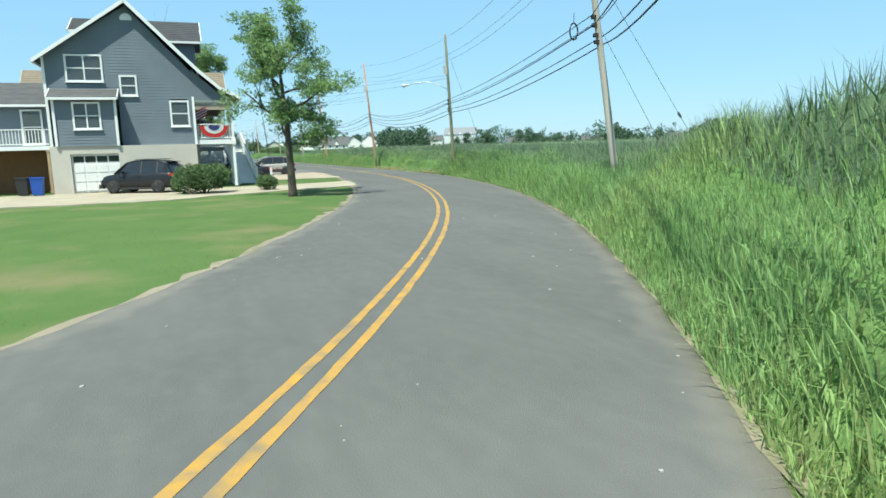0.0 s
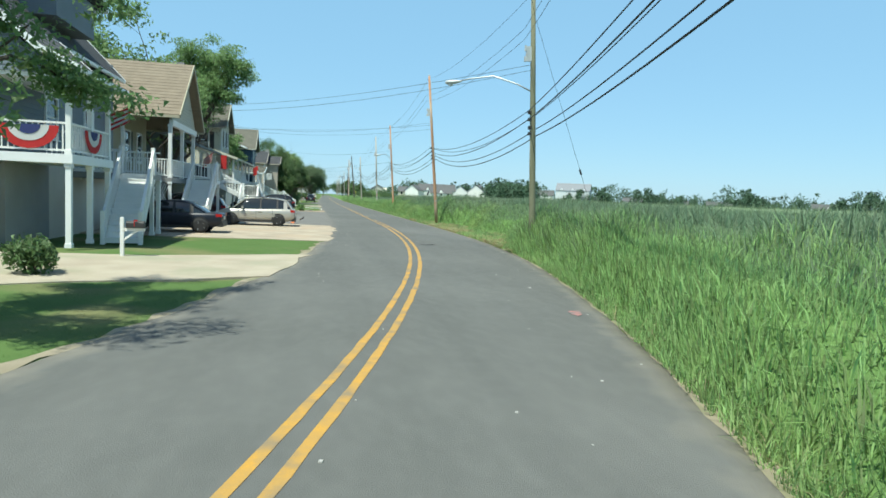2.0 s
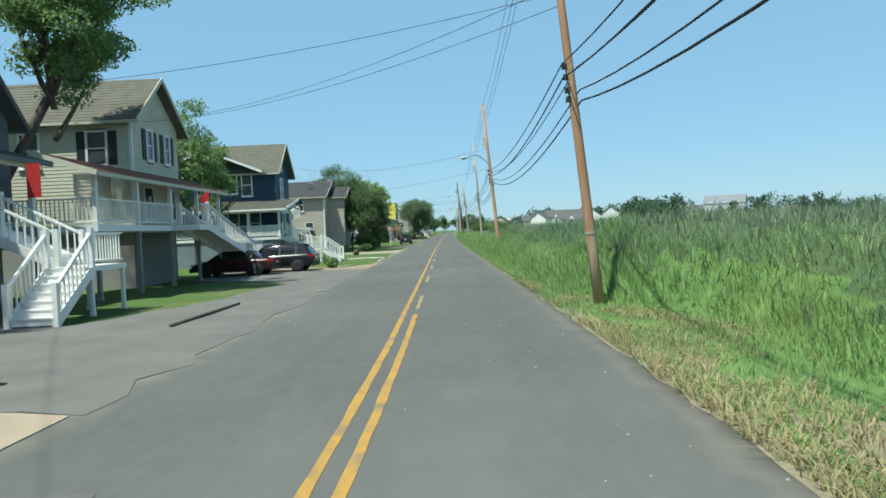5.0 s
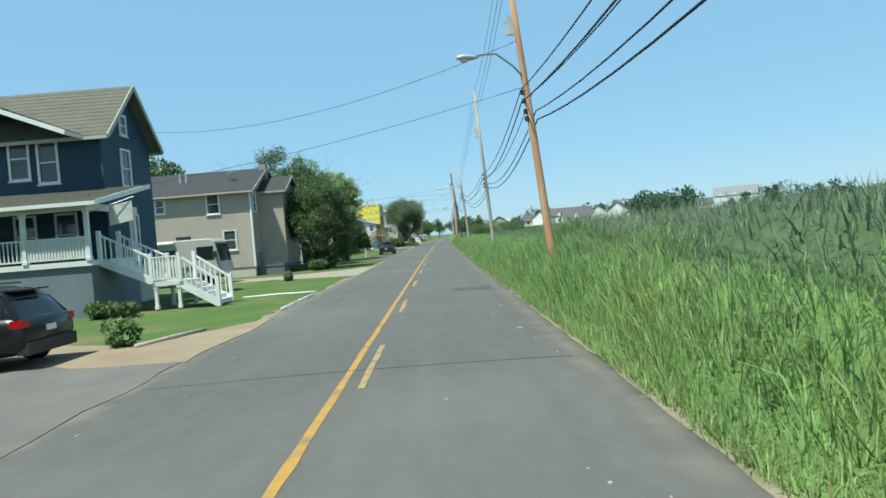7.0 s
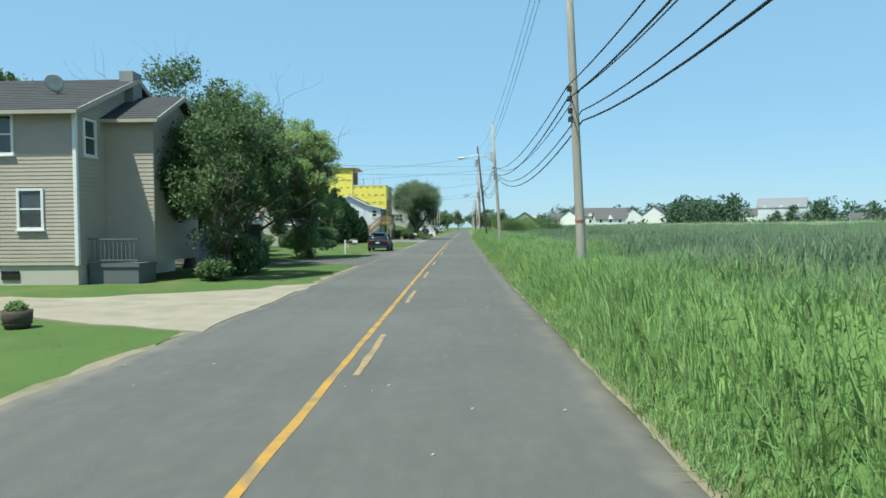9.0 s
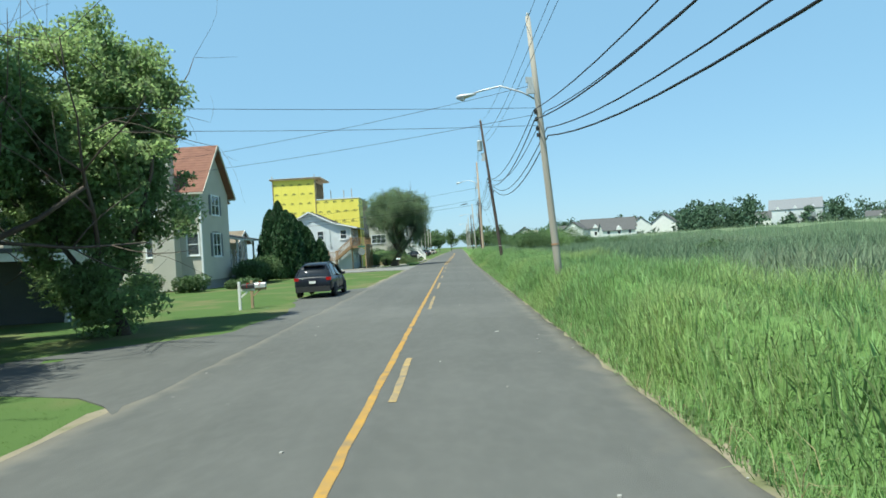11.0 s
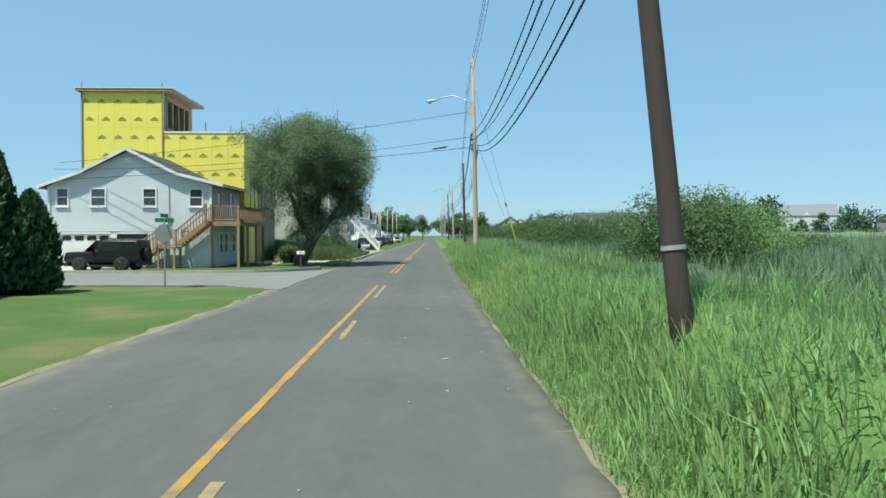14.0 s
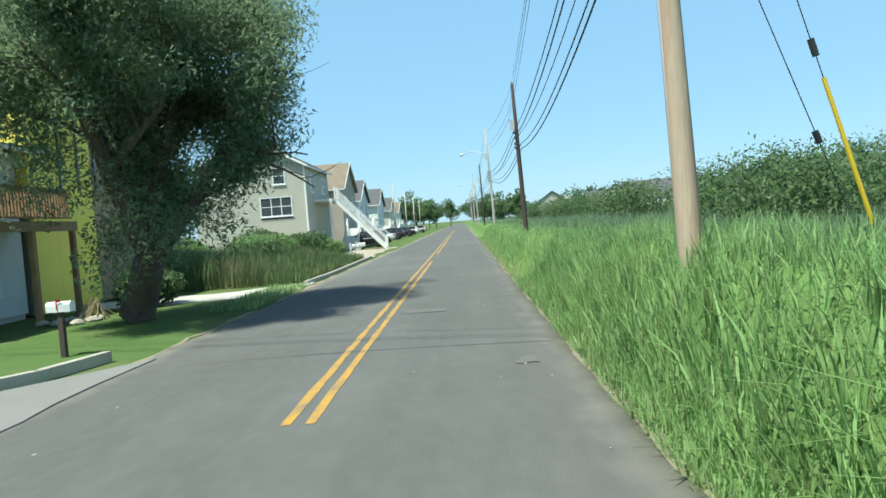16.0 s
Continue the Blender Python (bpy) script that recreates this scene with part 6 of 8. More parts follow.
# pale house with garage and timber deck
H = House("house", 220.0, 17.3, "pale grey lap-sided house over a garage with timber deck and stairs")
hs = [H.window("front", 217.0, d, 4.5, w, 1.05) for d, w in ((21.65, 0.65), (19.35, 0.85), (16.05, 0.75), (13.05, 0.75))]
H.siding("front", 217.0, 12.1, 22.5, 2.3, 5.3, M_PALEBLUE, {12.1: 5.35, 14.2: 6.0, 17.4: 7.5, 20.4: 6.1, 22.5: 5.3}, hs, course=0.14)
H.siding("road", 12.1, 217.0, 223.4, 0.1, 5.3, M_PALEBLUE, holes=[H.window("road", 12.1, 218.6, 4.4, 0.8, 1.1), H.window("road", 12.1, 221.3, 4.3, 0.8, 1.5), H.window("road", 12.1, 218.9, 1.5, 0.55, 1.2, 1, False), H.window("road", 12.1, 220.0, 1.5, 0.55, 1.2, 1, False), H.window("road", 12.1, 221.8, 1.5, 0.55, 1.2, 1, False)], course=0.14)
H.corner(216.97, 12.1, 0, 5.3), H.corner(216.97, 22.5, 0, 5.2)
H.box("lower_wall", 217.0, 223.4, 12.2, 16.2, -0.1, 2.3, M_PALEBLUE, "pale painted block lower wall")
H.box("lower_wall", 217.0, 223.4, 18.2, 18.6, -0.1, 2.3, M_WHITE), H.box("lower_wall", 217.0, 223.4, 21.9, 22.5, -0.1, 2.3, M_WHITE)
H.box("lower_wall", 217.0, 223.4, 16.2, 22.5, 2.12, 2.3, M_WHITE), H.box("lower_wall", 217.0, 223.4, 16.2, 18.6, -0.1, 1.2, M_WHITE)
H.box("side_window", 217.02, 217.06, 16.3, 18.2, 1.2, 2.1, M_CARGLASS)
gd = H.box("garage_door", 217.12, 217.2, 18.6, 21.9, -0.05, 2.12, M_WHITE, "white garage door with a row of small panes")
for k in range(4):
    a, b = H.at(217.09, 21.75 - k * 0.8, 1.7), H.at(217.13, 21.2 - k * 0.8, 2.0)
    part("pane", Geo().box(a.x, b.x, a.y, b.y, a.z, b.z), M_CARGLASS, gd)
    for j in range(3):
        a, b = H.at(217.1, 21.8 - k * 0.8, 0.1 + j * 0.52), H.at(217.12, 21.1 - k * 0.8, 0.52 + j * 0.52)
        part("panel", Geo().box(a.x, b.x, a.y, b.y, a.z, b.z), M_WHITE, gd)
H.box("room_core", 217.4, 223, 12.5, 22.2, 2.4, 5.2, M_ROOM)
H.roof("s", 216.6, 223.6, 20.4, 17.4, 14.2, 6.15, 7.7, 6.1, M_ROOFGREY, "grey shingled roof")
H.roof("s", 216.6, 223.6, 23.1, 20.4, 20.4, 5.2, 6.15, 6.15, M_ROOFGREY), H.roof("s", 216.6, 223.6, 11.2, 14.2, 14.2, 5.35, 6.1, 6.1, M_ROOFGREY)
part("gable_vent", Geo().prism([H.at(216.95, d, z) for d, z in ((17.75, 6.75), (17.05, 6.75), (17.2, 7.05), (17.6, 7.05))], [H.at(216.9, d, z) for d, z in ((17.75, 6.75), (17.05, 6.75), (17.2, 7.05), (17.6, 7.05))]), M_TRIM, H.root)
part("meter_box", Geo().box(-0.12, 0.12, -0.1, 0, 0, 0.4).tube([(0, -0.05, 0.4), (0, -0.05, 2.4)], [0.03, 0.03], 6), M_CONDUIT, H.root, at=H.at(216.97, 14.8, 2.9))
D = M_PINE
for k in range(14):
    H.box("deck_board", 216.8 + k * 0.46, 217.24 + k * 0.46, 10.2, 12.05, 2.9, 2.95, D)
H.box("rim_joist", 216.75, 223.3, 10.15, 10.2, 2.65, 2.95, D), H.box("rim_joist", 216.75, 216.8, 10.2, 12.05, 2.65, 2.95, D)
for s in (216.85, 219.0, 221.2, 223.2):
    H.post(s, 10.28, -0.1, 2.9, 0.15, D)
H.post(216.85, 12.0, -0.1, 3.95, 0.14, D), H.post(216.85, 10.28, 2.95, 3.95, 0.12, D)
H.railing((216.85, 12.0, 2.95), (216.85, 10.28, 2.95), 1.0, D, 0.14, 0.04), H.railing((216.85, 10.28, 2.95), (223.2, 10.28, 2.95), 1.0, D, 0.14, 0.06)
H.stairs((216.2, 13.9, 1.3), (216.2, 12.0, 2.95), 1.1, 9, D, closed=False)
H.box("landing", 215.6, 216.8, 13.9, 15.1, 1.2, 1.3, D)
for s, d in ((215.7, 14.0), (215.7, 15.0), (216.7, 14.0), (216.7, 15.0)):
    H.post(s, d, -0.1, 1.2, 0.12, D)
H.railing((215.65, 15.1, 1.3), (215.65, 13.9, 1.3), 0.95, D)
H.stairs((216.2, 17.2, 0.0), (216.2, 15.1, 1.3), 1.1, 7, D, closed=False)

# yellow sheathed new building
H = House("building_shell", 228.5, 17.5, "unfinished building wrapped in bright yellow sheathing with a square tower", "building")
for k in range(5):
    d0, d1 = 17.75 + 1.2 * k, 17.75 + 1.2 * (k + 1) - 0.012
    for z0, z1 in ((4.6, 7.35), (7.36, 10.1), (10.11, 12.75)):
        H.box("sheathing_panel", 223.5, 223.62, d0, d1, z0, z1, M_SHEATH)
for k in range(5):
    d0, d1 = 11.75 + 1.2 * k, 11.75 + 1.2 * (k + 1) - 0.012
    for z0, z1 in ((4.0, 6.8), (6.81, 9.7)):
        H.box("sheathing_panel", 223.5, 223.62, d0, d1, z0, z1, M_SHEATH)
for k in range(8):
    H.box("sheathing_panel", 223.64 + 1.2 * k, 223.63 + 1.2 * (k + 1), 11.75, 11.87, 0, 9.7, M_SHEATH if k < 3 else M_OLDWOOD)
H.box("inner_wall", 223.62, 233.4, 11.9, 23.6, 0, 9.6, M_BLOCK, "dim interior partition block"), H.box("inner_wall", 223.62, 224.2, 17.8, 23.6, 9.6, 12.7, M_BLOCK)
H.box("inner_wall", 228.9, 229.6, 17.8, 23.6, 9.6, 12.7, M_OLDWOOD), H.box("inner_wall", 224.2, 228.9, 23.2, 23.6, 9.6, 12.7, M_OLDWOOD)
for s in (224.3, 225.4, 226.6, 227.8, 228.8):
    H.box("stud", s - 0.08, s + 0.08, 17.75, 17.9, 9.7, 12.7, M_OLDWOOD)
H.box("stud", 224.3, 228.8, 17.75, 17.9, 9.75, 10.2, M_OLDWOOD), H.box("stud", 224.3, 228.8, 17.75, 17.9, 12.3, 12.7, M_OLDWOOD)
H.box("tower_roof", 223.2, 230.2, 17.0, 24.1, 12.75, 12.95, M_OLDWOOD, "raw plywood tower roof"), H.box("roof_edge", 223.15, 230.25, 16.95, 24.15, 12.95, 13.0, M_TRIM)
H.box("roof_edge", 223.45, 233.4, 11.65, 17.75, 9.7, 9.82, M_TRIM)
for d in (17.8, 23.75):
    part("corner_stud", Geo().bar(H.at(223.45, d, 4.5), H.at(223.45, d, 13.4), 0.09, 0.09), M_OLDWOOD, H.root)
for s, d in ((229, 13.5), (231, 15), (230, 16.8)):
    part("rebar", Geo().tube([H.at(s, d, 9.7), H.at(s, d, 11.6)], [0.05, 0.05], 6), M_OLDWOOD, H.root)
mark = Geo().prism([(-0.3, -0.004, 0), (0.3, -0.004, 0), (0, -0.004, 0.2)], [(-0.3, 0, 0), (0.3, 0, 0), (0, 0, 0.2)]).box(-0.32, 0.32, -0.004, 0, -0.09, -0.05).mesh("print_mark", M_SHEATHMARK)
for row, z in enumerate((5.3, 6.6, 8.0, 9.35, 10.7, 12.0)):
    for k in range(5 if z > 9.5 else 9):
        d = (18.4 if z > 9.5 else 12.4) + 1.2 * k + (0.3 if row % 2 else 0)
        part("print_mark", mark, None, H.root, at=H.at(223.49, d, z))
for k in range(7):
    H.box("stud", 225.2 + k * 1.1, 225.3 + k * 1.1, 11.7, 11.75, 4.2, 7.2, M_CARGLASS)


def distant_house(s, d, wide, deep, eave, ridge, wall, roof, label, porch=True):
    h = House("house", s, d, label, fine=False)
    hs = [h.window("front", s - wide / 2, d + o, z, 0.9, 1.4) for o in (-deep * 0.25, deep * 0.25) for z in ((eave * 0.35, eave * 0.78) if eave > 5 else (eave * 0.6,))]
    h.siding("front", s - wide / 2, d - deep / 2, d + deep / 2, 0, eave, wall, holes=hs, course=0.24)
    hr = [h.window("road", d - deep / 2, s + o, eave * 0.75, 0.9, 1.4) for o in (-wide * 0.25, wide * 0.25)]
    h.siding("road", d - deep / 2, s - wide / 2, s + wide / 2, 0, eave, wall, {s - wide / 2: eave, s: ridge - 0.15, s + wide / 2: eave}, hr, course=0.24)
    h.box("room_core", s - wide / 2 + 0.3, s + wide / 2 - 0.3, d - deep / 2 + 0.3, d + deep / 2 - 0.3, 0, eave - 0.1, M_ROOM)
    h.siding("far", d + deep / 2, s - wide / 2, s + wide / 2, 0, eave, wall, {s - wide / 2: eave, s: ridge - 0.15, s + wide / 2: eave}, course=0.4)
    h.siding("back", s + wide / 2, d - deep / 2, d + deep / 2, 0, eave, wall, course=0.4)
    h.roof("d", d - deep / 2 - 0.4, d + deep / 2 + 0.4, s - wide / 2 - 0.4, s, s + wide / 2 + 0.4, eave - 0.15, ridge, eave - 0.15, roof, rows=0.5)
    if porch:
        h.box("porch_floor", s - wide / 2, s + wide / 2, d - deep / 2 - 2, d - deep / 2, 1.9, 2.1, M_WHITE)
        h.railing((s - wide / 2, d - deep / 2 - 1.95, 2.1), (s + wide / 2 - 1.5, d - deep / 2 - 1.95, 2.1), 0.95, M_WHITE, 0.3, 0.06)
        for k in (0.02, 0.5, 0.98):
            h.post(s - wide / 2 + wide * k, d - deep / 2 - 1.9, 0, 1.9, 0.16)
        h.stairs((s - wide / 2 - 3.6, d - deep / 2 - 1.1, 0), (s - wide / 2, d - deep / 2 - 1.1, 2.1), 1.4, 11, M_WHITE)
    return h


def gable_house(s, d, wide, deep, eave, ridge, wall, roof, label):
    """A tall house standing gable-on to the road's line, with a corner window and an outside flight of stairs."""
    h = House("house", s, d, label, fine=False)
    s0, s1, d0, d1 = s - wide / 2, s + wide / 2, d - deep / 2, d + deep / 2
    hs = [h.window("front", s0, d0 + 2.6, 4.4, 2.6, 1.5, 3), h.window("front", s0, d0 + 2.2, 7.0, 0.9, 1.3), h.window("front", s0, d1 - 2.4, 7.0, 0.9, 1.3)]
    h.siding("front", s0, d0, d1, 0, eave, wall, {d0: eave, d: ridge - 0.15, d1: eave}, hs, course=0.24)
    h.siding("back", s1, d0, d1, 0, eave, wall, {d0: eave, d: ridge - 0.15, d1: eave}, course=0.4)
    h.siding("road", d0, s0, s1, 0, eave, wall, holes=[h.window("road", d0, s + o, eave * 0.8, 0.9, 1.4) for o in (-2.5, 2.5)], course=0.24)
    h.siding("far", d1, s0, s1, 0, eave, wall, course=0.4)
    h.box("room_core", s0 + 0.3, s1 - 0.3, d0 + 0.3, d1 - 0.3, 0, eave - 0.1, M_ROOM)
    h.corner(s0 - 0.03, d0, 0, eave - 0.1)
    h.roof("s", s0 - 0.4, s1 + 0.4, d0 - 0.4, d, d1 + 0.4, eave - 0.15, ridge, eave - 0.15, roof, rows=0.5)
    h.box("porch_floor", s - 2, s1, d0 - 1.6, d0, 4.7, 4.9, M_WHITE)
    for k in (s - 1.9, s1 - 0.1):
        h.post(k, d0 - 1.5, 0, 4.7, 0.16)
    h.stairs((s + 0.5, d0 - 6.0, 0), (s + 0.5, d0 - 1.6, 4.9), 1.4, 24, M_WHITE, across="s")
    return h


gable_house(263.0, 15.4, 10, 9.6, 7.9, 10.6, M_GREYGREEN, M_ROOFGREY, "tall grey lap-sided house with corner windows and white outside stairs")
distant_house(277, 14.5, 9, 9, 6.6, 9.6, M_BEIGE, M_ROOFBROWN, "beige two-storey house with brown roof and white stairs")
distant_house(292, 15.0, 9, 9, 5.8, 8.6, M_PALEBLUE, M_ROOFGREY, "pale two-storey house with white raised porch")
distant_house(308, 14.5, 9, 9, 5.6, 8.2, M_WHITE, M_ROOFGREY, "white two-storey house with raised porch")
distant_house(326, 14.5, 10, 9, 5.0, 7.4, M_CREAM, M_ROOFGREY, "cream house with grey roof")
distant_house(348, 15, 10, 9, 5.0, 7.2, M_WHITE, M_ROOFBROWN, "white cottage with brown roof", False)
distant_house(199.4, 24.5, 3.4, 7.6, 3.9, 5.0, M_GREIGE, M_ROOFBROWN, "low cream outbuilding with a double window behind conifers", False)
distant_house(148, 19, 8, 9, 3.4, 5.6, M_BLOCK, M_ROOFGREY, "pale low cottage behind the trees", False)
distant_house(164, 22.5, 8, 9, 4.9, 6.6, M_GREIGE, M_ROOFGREY, "cream two-storey cottage with a grey roof behind trees", False)
carport = thing("carport", 156.0, 17.2, -0.08, 0, "white-beamed carport hung with pale tied-back curtains", "carport")
part("roof", Geo().prism([(-3.0, -2.4, 2.75), (3.0, -2.4, 2.75), (3.0, 2.4, 2.95), (-3.0, 2.4, 2.95)], [(-3.0, -2.4, 2.9), (3.0, -2.4, 2.9), (3.0, 2.4, 3.1), (-3.0, 2.4, 3.1)]), M_ROOFGREY, carport, "low grey shingled roof")
part("beam", Geo().box(-2.9, 2.9, -2.38, -2.2, 2.45, 2.75), M_WHITE, carport)
part("beam", Geo().box(2.75, 2.93, -2.2, 2.3, 2.5, 2.78), M_WHITE, carport)
for x, y in ((-2.8, -2.28), (0.0, -2.28), (2.83, -2.28), (2.83, 2.2)):
    part("post", Geo().lathe([(0.1, 0), (0.1, 0.12), (0.075, 0.14), (0.075, 2.36), (0.1, 2.38), (0.1, 2.46)], 8), M_WHITE, carport, at=(x, y, 0))
part("back_wall", Geo().box(-2.9, 2.9, 2.25, 2.4, 0, 2.85), M_DARKGREY, carport, "dark boarded back wall")
for x, way in ((-1.4, 1), (1.5, -1), (2.2, 1)):
    rows = []
    for k in range(9):
        f = k / 8
        half = 0.55 * (1 - 0.75 * math.sin(math.pi * min(f / 1.3, 1)) ** 2)
        mid = x + way * 0.35 * f
        rows.append([(mid - half + 2 * half * j / 6, -2.12 + 0.05 * (-1) ** j, 2.45 - 2.1 * f) for j in range(7)])
    g = Geo()
    g.loft([r + [(px, py + 0.02, pz) for px, py, pz in reversed(r)] for r in rows])
    part("curtain", g, M_WHITECLOTH, carport, "pale cloth tied back to its post")


# ---- vehicles ----
def car(s, d, turn, paint, label, kind="suv", length=4.6, wide=1.85, tall=1.68, z=-0.03):
    """A car that points along its local y; s, d is the middle of its footprint."""
    root = thing("car", s, d, z, turn, label, "car")
    L, W2, T = length / 2, wide / 2, tall
    belt = T * 0.60
    if kind == "suv":
        st = [(-L, 0.62, T * 0.52, T * 0.54, 0.9), (-L + 0.08, 0.40, belt * 0.98, T * 0.62, 0.9), (-L + 0.32, 0.32, belt, T * 0.93, 0.80), (-L + 0.75, 0.26, belt, T, 0.76), (-L + 2.0, 0.24, belt, T, 0.77),
              (-L + 2.75, 0.24, belt * 0.98, T * 0.955, 0.76), (-L + 3.45, 0.26, belt * 0.96, belt * 1.04, 0.86), (L - 0.45, 0.28, belt * 0.90, belt * 0.93, 0.86), (L - 0.08, 0.36, belt * 0.78, belt * 0.80, 0.84), (L, 0.5, belt * 0.6, belt * 0.62, 0.8)]
    elif kind == "sedan":
        belt = T * 0.64
        st = [(-L, 0.55, belt * 0.82, belt * 0.84, 0.85), (-L + 0.12, 0.36, belt * 0.98, belt * 1.0, 0.86), (-L + 0.75, 0.28, belt, belt * 1.06, 0.82), (-L + 1.45, 0.24, belt, T * 0.97, 0.72), (-L + 2.2, 0.22, belt, T, 0.72),
              (-L + 2.75, 0.22, belt * 0.98, T * 0.95, 0.72), (-L + 3.5, 0.24, belt * 0.95, belt * 1.0, 0.85), (L - 0.4, 0.28, belt * 0.86, belt * 0.89, 0.86), (L - 0.06, 0.36, belt * 0.72, belt * 0.74, 0.84), (L, 0.5, belt * 0.55, belt * 0.57, 0.8)]
    else:
        st = [(-L, 0.5, belt, T * 0.64, 0.96), (-L + 0.06, 0.45, belt, T * 0.97, 0.93), (-L + 0.2, 0.42, belt, T, 0.92), (-L + 1.9, 0.42, belt, T, 0.92), (-L + 2.2, 0.42, belt, T * 0.97, 0.92), (-L + 2.35, 0.42, belt, belt * 1.03, 0.95), (L - 0.1, 0.45, belt * 0.97, belt, 0.86), (L, 0.5, belt * 0.7, belt * 0.72, 0.84)]
    if kind == "jeep":
        g, n = Geo(), None
        for y, z0, zb, zt, k in st:
            ring = [(W2 * 0.80, z0), (W2 * 0.97, z0 + 0.1), (W2, 0.5 * (z0 + zb)), (W2 * 0.985, zb), (W2 * (k + 0.02), zb + (zt - zb) * 0.85), (W2 * k * 0.9, zt - 0.01), (W2 * k * 0.5, zt + 0.02)]
            pts = [(x, y, zz) for x, zz in ring] + [(-x, y, zz) for x, zz in reversed(ring)]
            n = len(pts)
            g.v += pts
        for i in range(len(st) - 1):
            g.f += [(i * n + k, i * n + (k + 1) % n, (i + 1) * n + (k + 1) % n, (i + 1) * n + k) for k in range(n)]
        g.f += [tuple(range(n)), tuple((len(st) - 1) * n + k for k in reversed(range(n)))]
        body = part("body", g, paint, root, smooth=True)
        mod = body.modifiers.new("bevel", "BEVEL")
        mod.width, mod.segments, mod.limit_method, mod.angle_limit = 0.03, 2, "ANGLE", radians(28)

        def at(y):
            ys = [q[0] for q in st]
            return [float(np.interp(y, ys, [q[k] for q in st])) for k in (2, 3, 4)]

        def pane(y0, y1, sx):
            a = []
            for y, top in ((y0, 0.12), (y1, 0.12), (y1, 0.80), (y0, 0.80)):
                zb, zt, k = at(y)
                f = 0.985 + (k + 0.02 - 0.985) * (top / 0.85)
                a.append((sx * (W2 * f + 0.008), y, zb + (zt - zb) * top))
            return a

        spans = ((-L + 0.25, -L + 1.1), (-L + 1.2, -L + 2.1))
        for sx in (-1, 1):
            for y0, y1 in spans:
                a = pane(y0, y1, sx)
                part("side_window", Geo().prism(a, [(x - sx * 0.01, y, zz) for x, y, zz in a]), M_CARGLASS, root)
            part("sill", Geo().box(sx * W2 * 0.93 - 0.03, sx * W2 * 0.93 + 0.03, -L + 1.25, L - 1.25, 0.24, 0.36), M_PLASTIC, root)
            part("mirror", Geo().box(sx * (W2 + 0.02), sx * (W2 + 0.17), L - 1.75, L - 1.62, belt * 0.98, belt * 1.08), paint, root)
            part("tail_light", Geo().box(sx * W2 * 0.70, sx * W2 * 0.98, -L - 0.012, -L + 0.22, belt * 0.80, belt * 0.97), M_TAIL, root, "red tail light")
            part("headlight", Geo().box(sx * W2 * 0.55, sx * W2 * 0.93, L - 0.28, L + 0.005, belt * 0.62, belt * 0.74), M_LENS, root, "clear headlight")
            part("door_handle", Geo().box(sx * (W2 - 0.005), sx * (W2 + 0.03), -0.45, -0.25, belt * 0.86, belt * 0.89), paint, root)
            if kind != "sedan":
                part("roof_rail", Geo().bar((sx * W2 * 0.66, -L + 0.8, T + 0.05), (sx * W2 * 0.66, -L + 2.5, T + 0.04), 0.04, 0.04), M_PLASTIC, root)
        zb, zt, k = at(-L + 0.2)
        r = [(-W2 * 0.72, -L + 0.02, belt * 1.08), (W2 * 0.72, -L + 0.02, belt * 1.08), (W2 * 0.7, -L + 0.05, T * 0.92), (-W2 * 0.7, -L + 0.05, T * 0.92)]
        part("rear_window", Geo().prism(r, [(x, y - 0.035, zz + 0.012) for x, y, zz in r]), M_CARGLASS, root)
        r = [(-W2 * 0.72, L - length * 0.25, belt * 1.03), (W2 * 0.72, L - length * 0.25, belt * 1.03), (W2 * 0.62, L - length * 0.40, T * 0.955), (-W2 * 0.62, L - length * 0.40, T * 0.955)]
        part("windscreen", Geo().prism(r, [(x, y + 0.02, zz + 0.03) for x, y, zz in r]), M_CARGLASS, root)
    else:
        q = length / 4.55
        low = [(-L, 0.46, 0.93, 0.95, 0.90), (-L + 0.05, 0.36, 0.99, 1.01, 0.95), (-L + 0.35, 0.29, 1.02, 1.04, 0.985), (-L + 1.0, 0.25, 1.01, 1.03, 1.0), (0, 0.23, 0.975, 0.99, 1.0), (L - 1.3, 0.23, 0.95, 0.985, 0.995),
               (L - 0.9, 0.25, 0.925, 0.975, 0.975), (L - 0.4, 0.28, 0.86, 0.90, 0.93), (L - 0.12, 0.34, 0.75, 0.78, 0.85), (L, 0.44, 0.62, 0.64, 0.76)]
        k = belt if kind == "suv" else belt * 0.97
        rings = []
        for y, z0, zs, zt, w in low:
            zs, zt = zs * k, zt * k
            half = [(0.80, z0), (0.95, z0 + 0.1), (1.0, z0 + 0.36 * (zs - z0)), (0.995, z0 + 0.75 * (zs - z0)), (0.96, zs), (0.82, zt), (0.4, zt + 0.018)]
            rings.append([(x * W2 * w, y, zz) for x, zz in half] + [(-x * W2 * w, y, zz) for x, zz in reversed(half)])
        part("body", Geo().loft(rings), paint, root, smooth=True)
        if kind == "suv":
            top = [(0.10, 0.60), (0.36, 0.83), (0.62, 0.94), (1.1, 0.985), (1.9, 1.0), (2.5, 0.985), (2.95, 0.93), (3.66, 0.585)]
            cuts = ((1.02, 0.10), (1.98, 0.09), (0.55, 0.22))
        else:
            top = [(0.55, 0.615), (1.2, 0.92), (1.6, 0.98), (2.0, 1.0), (2.3, 0.995), (2.7, 0.96), (3.0, 0.90), (3.62, 0.60)]
            cuts = ((1.98, 0.09), (1.25, 0.14))

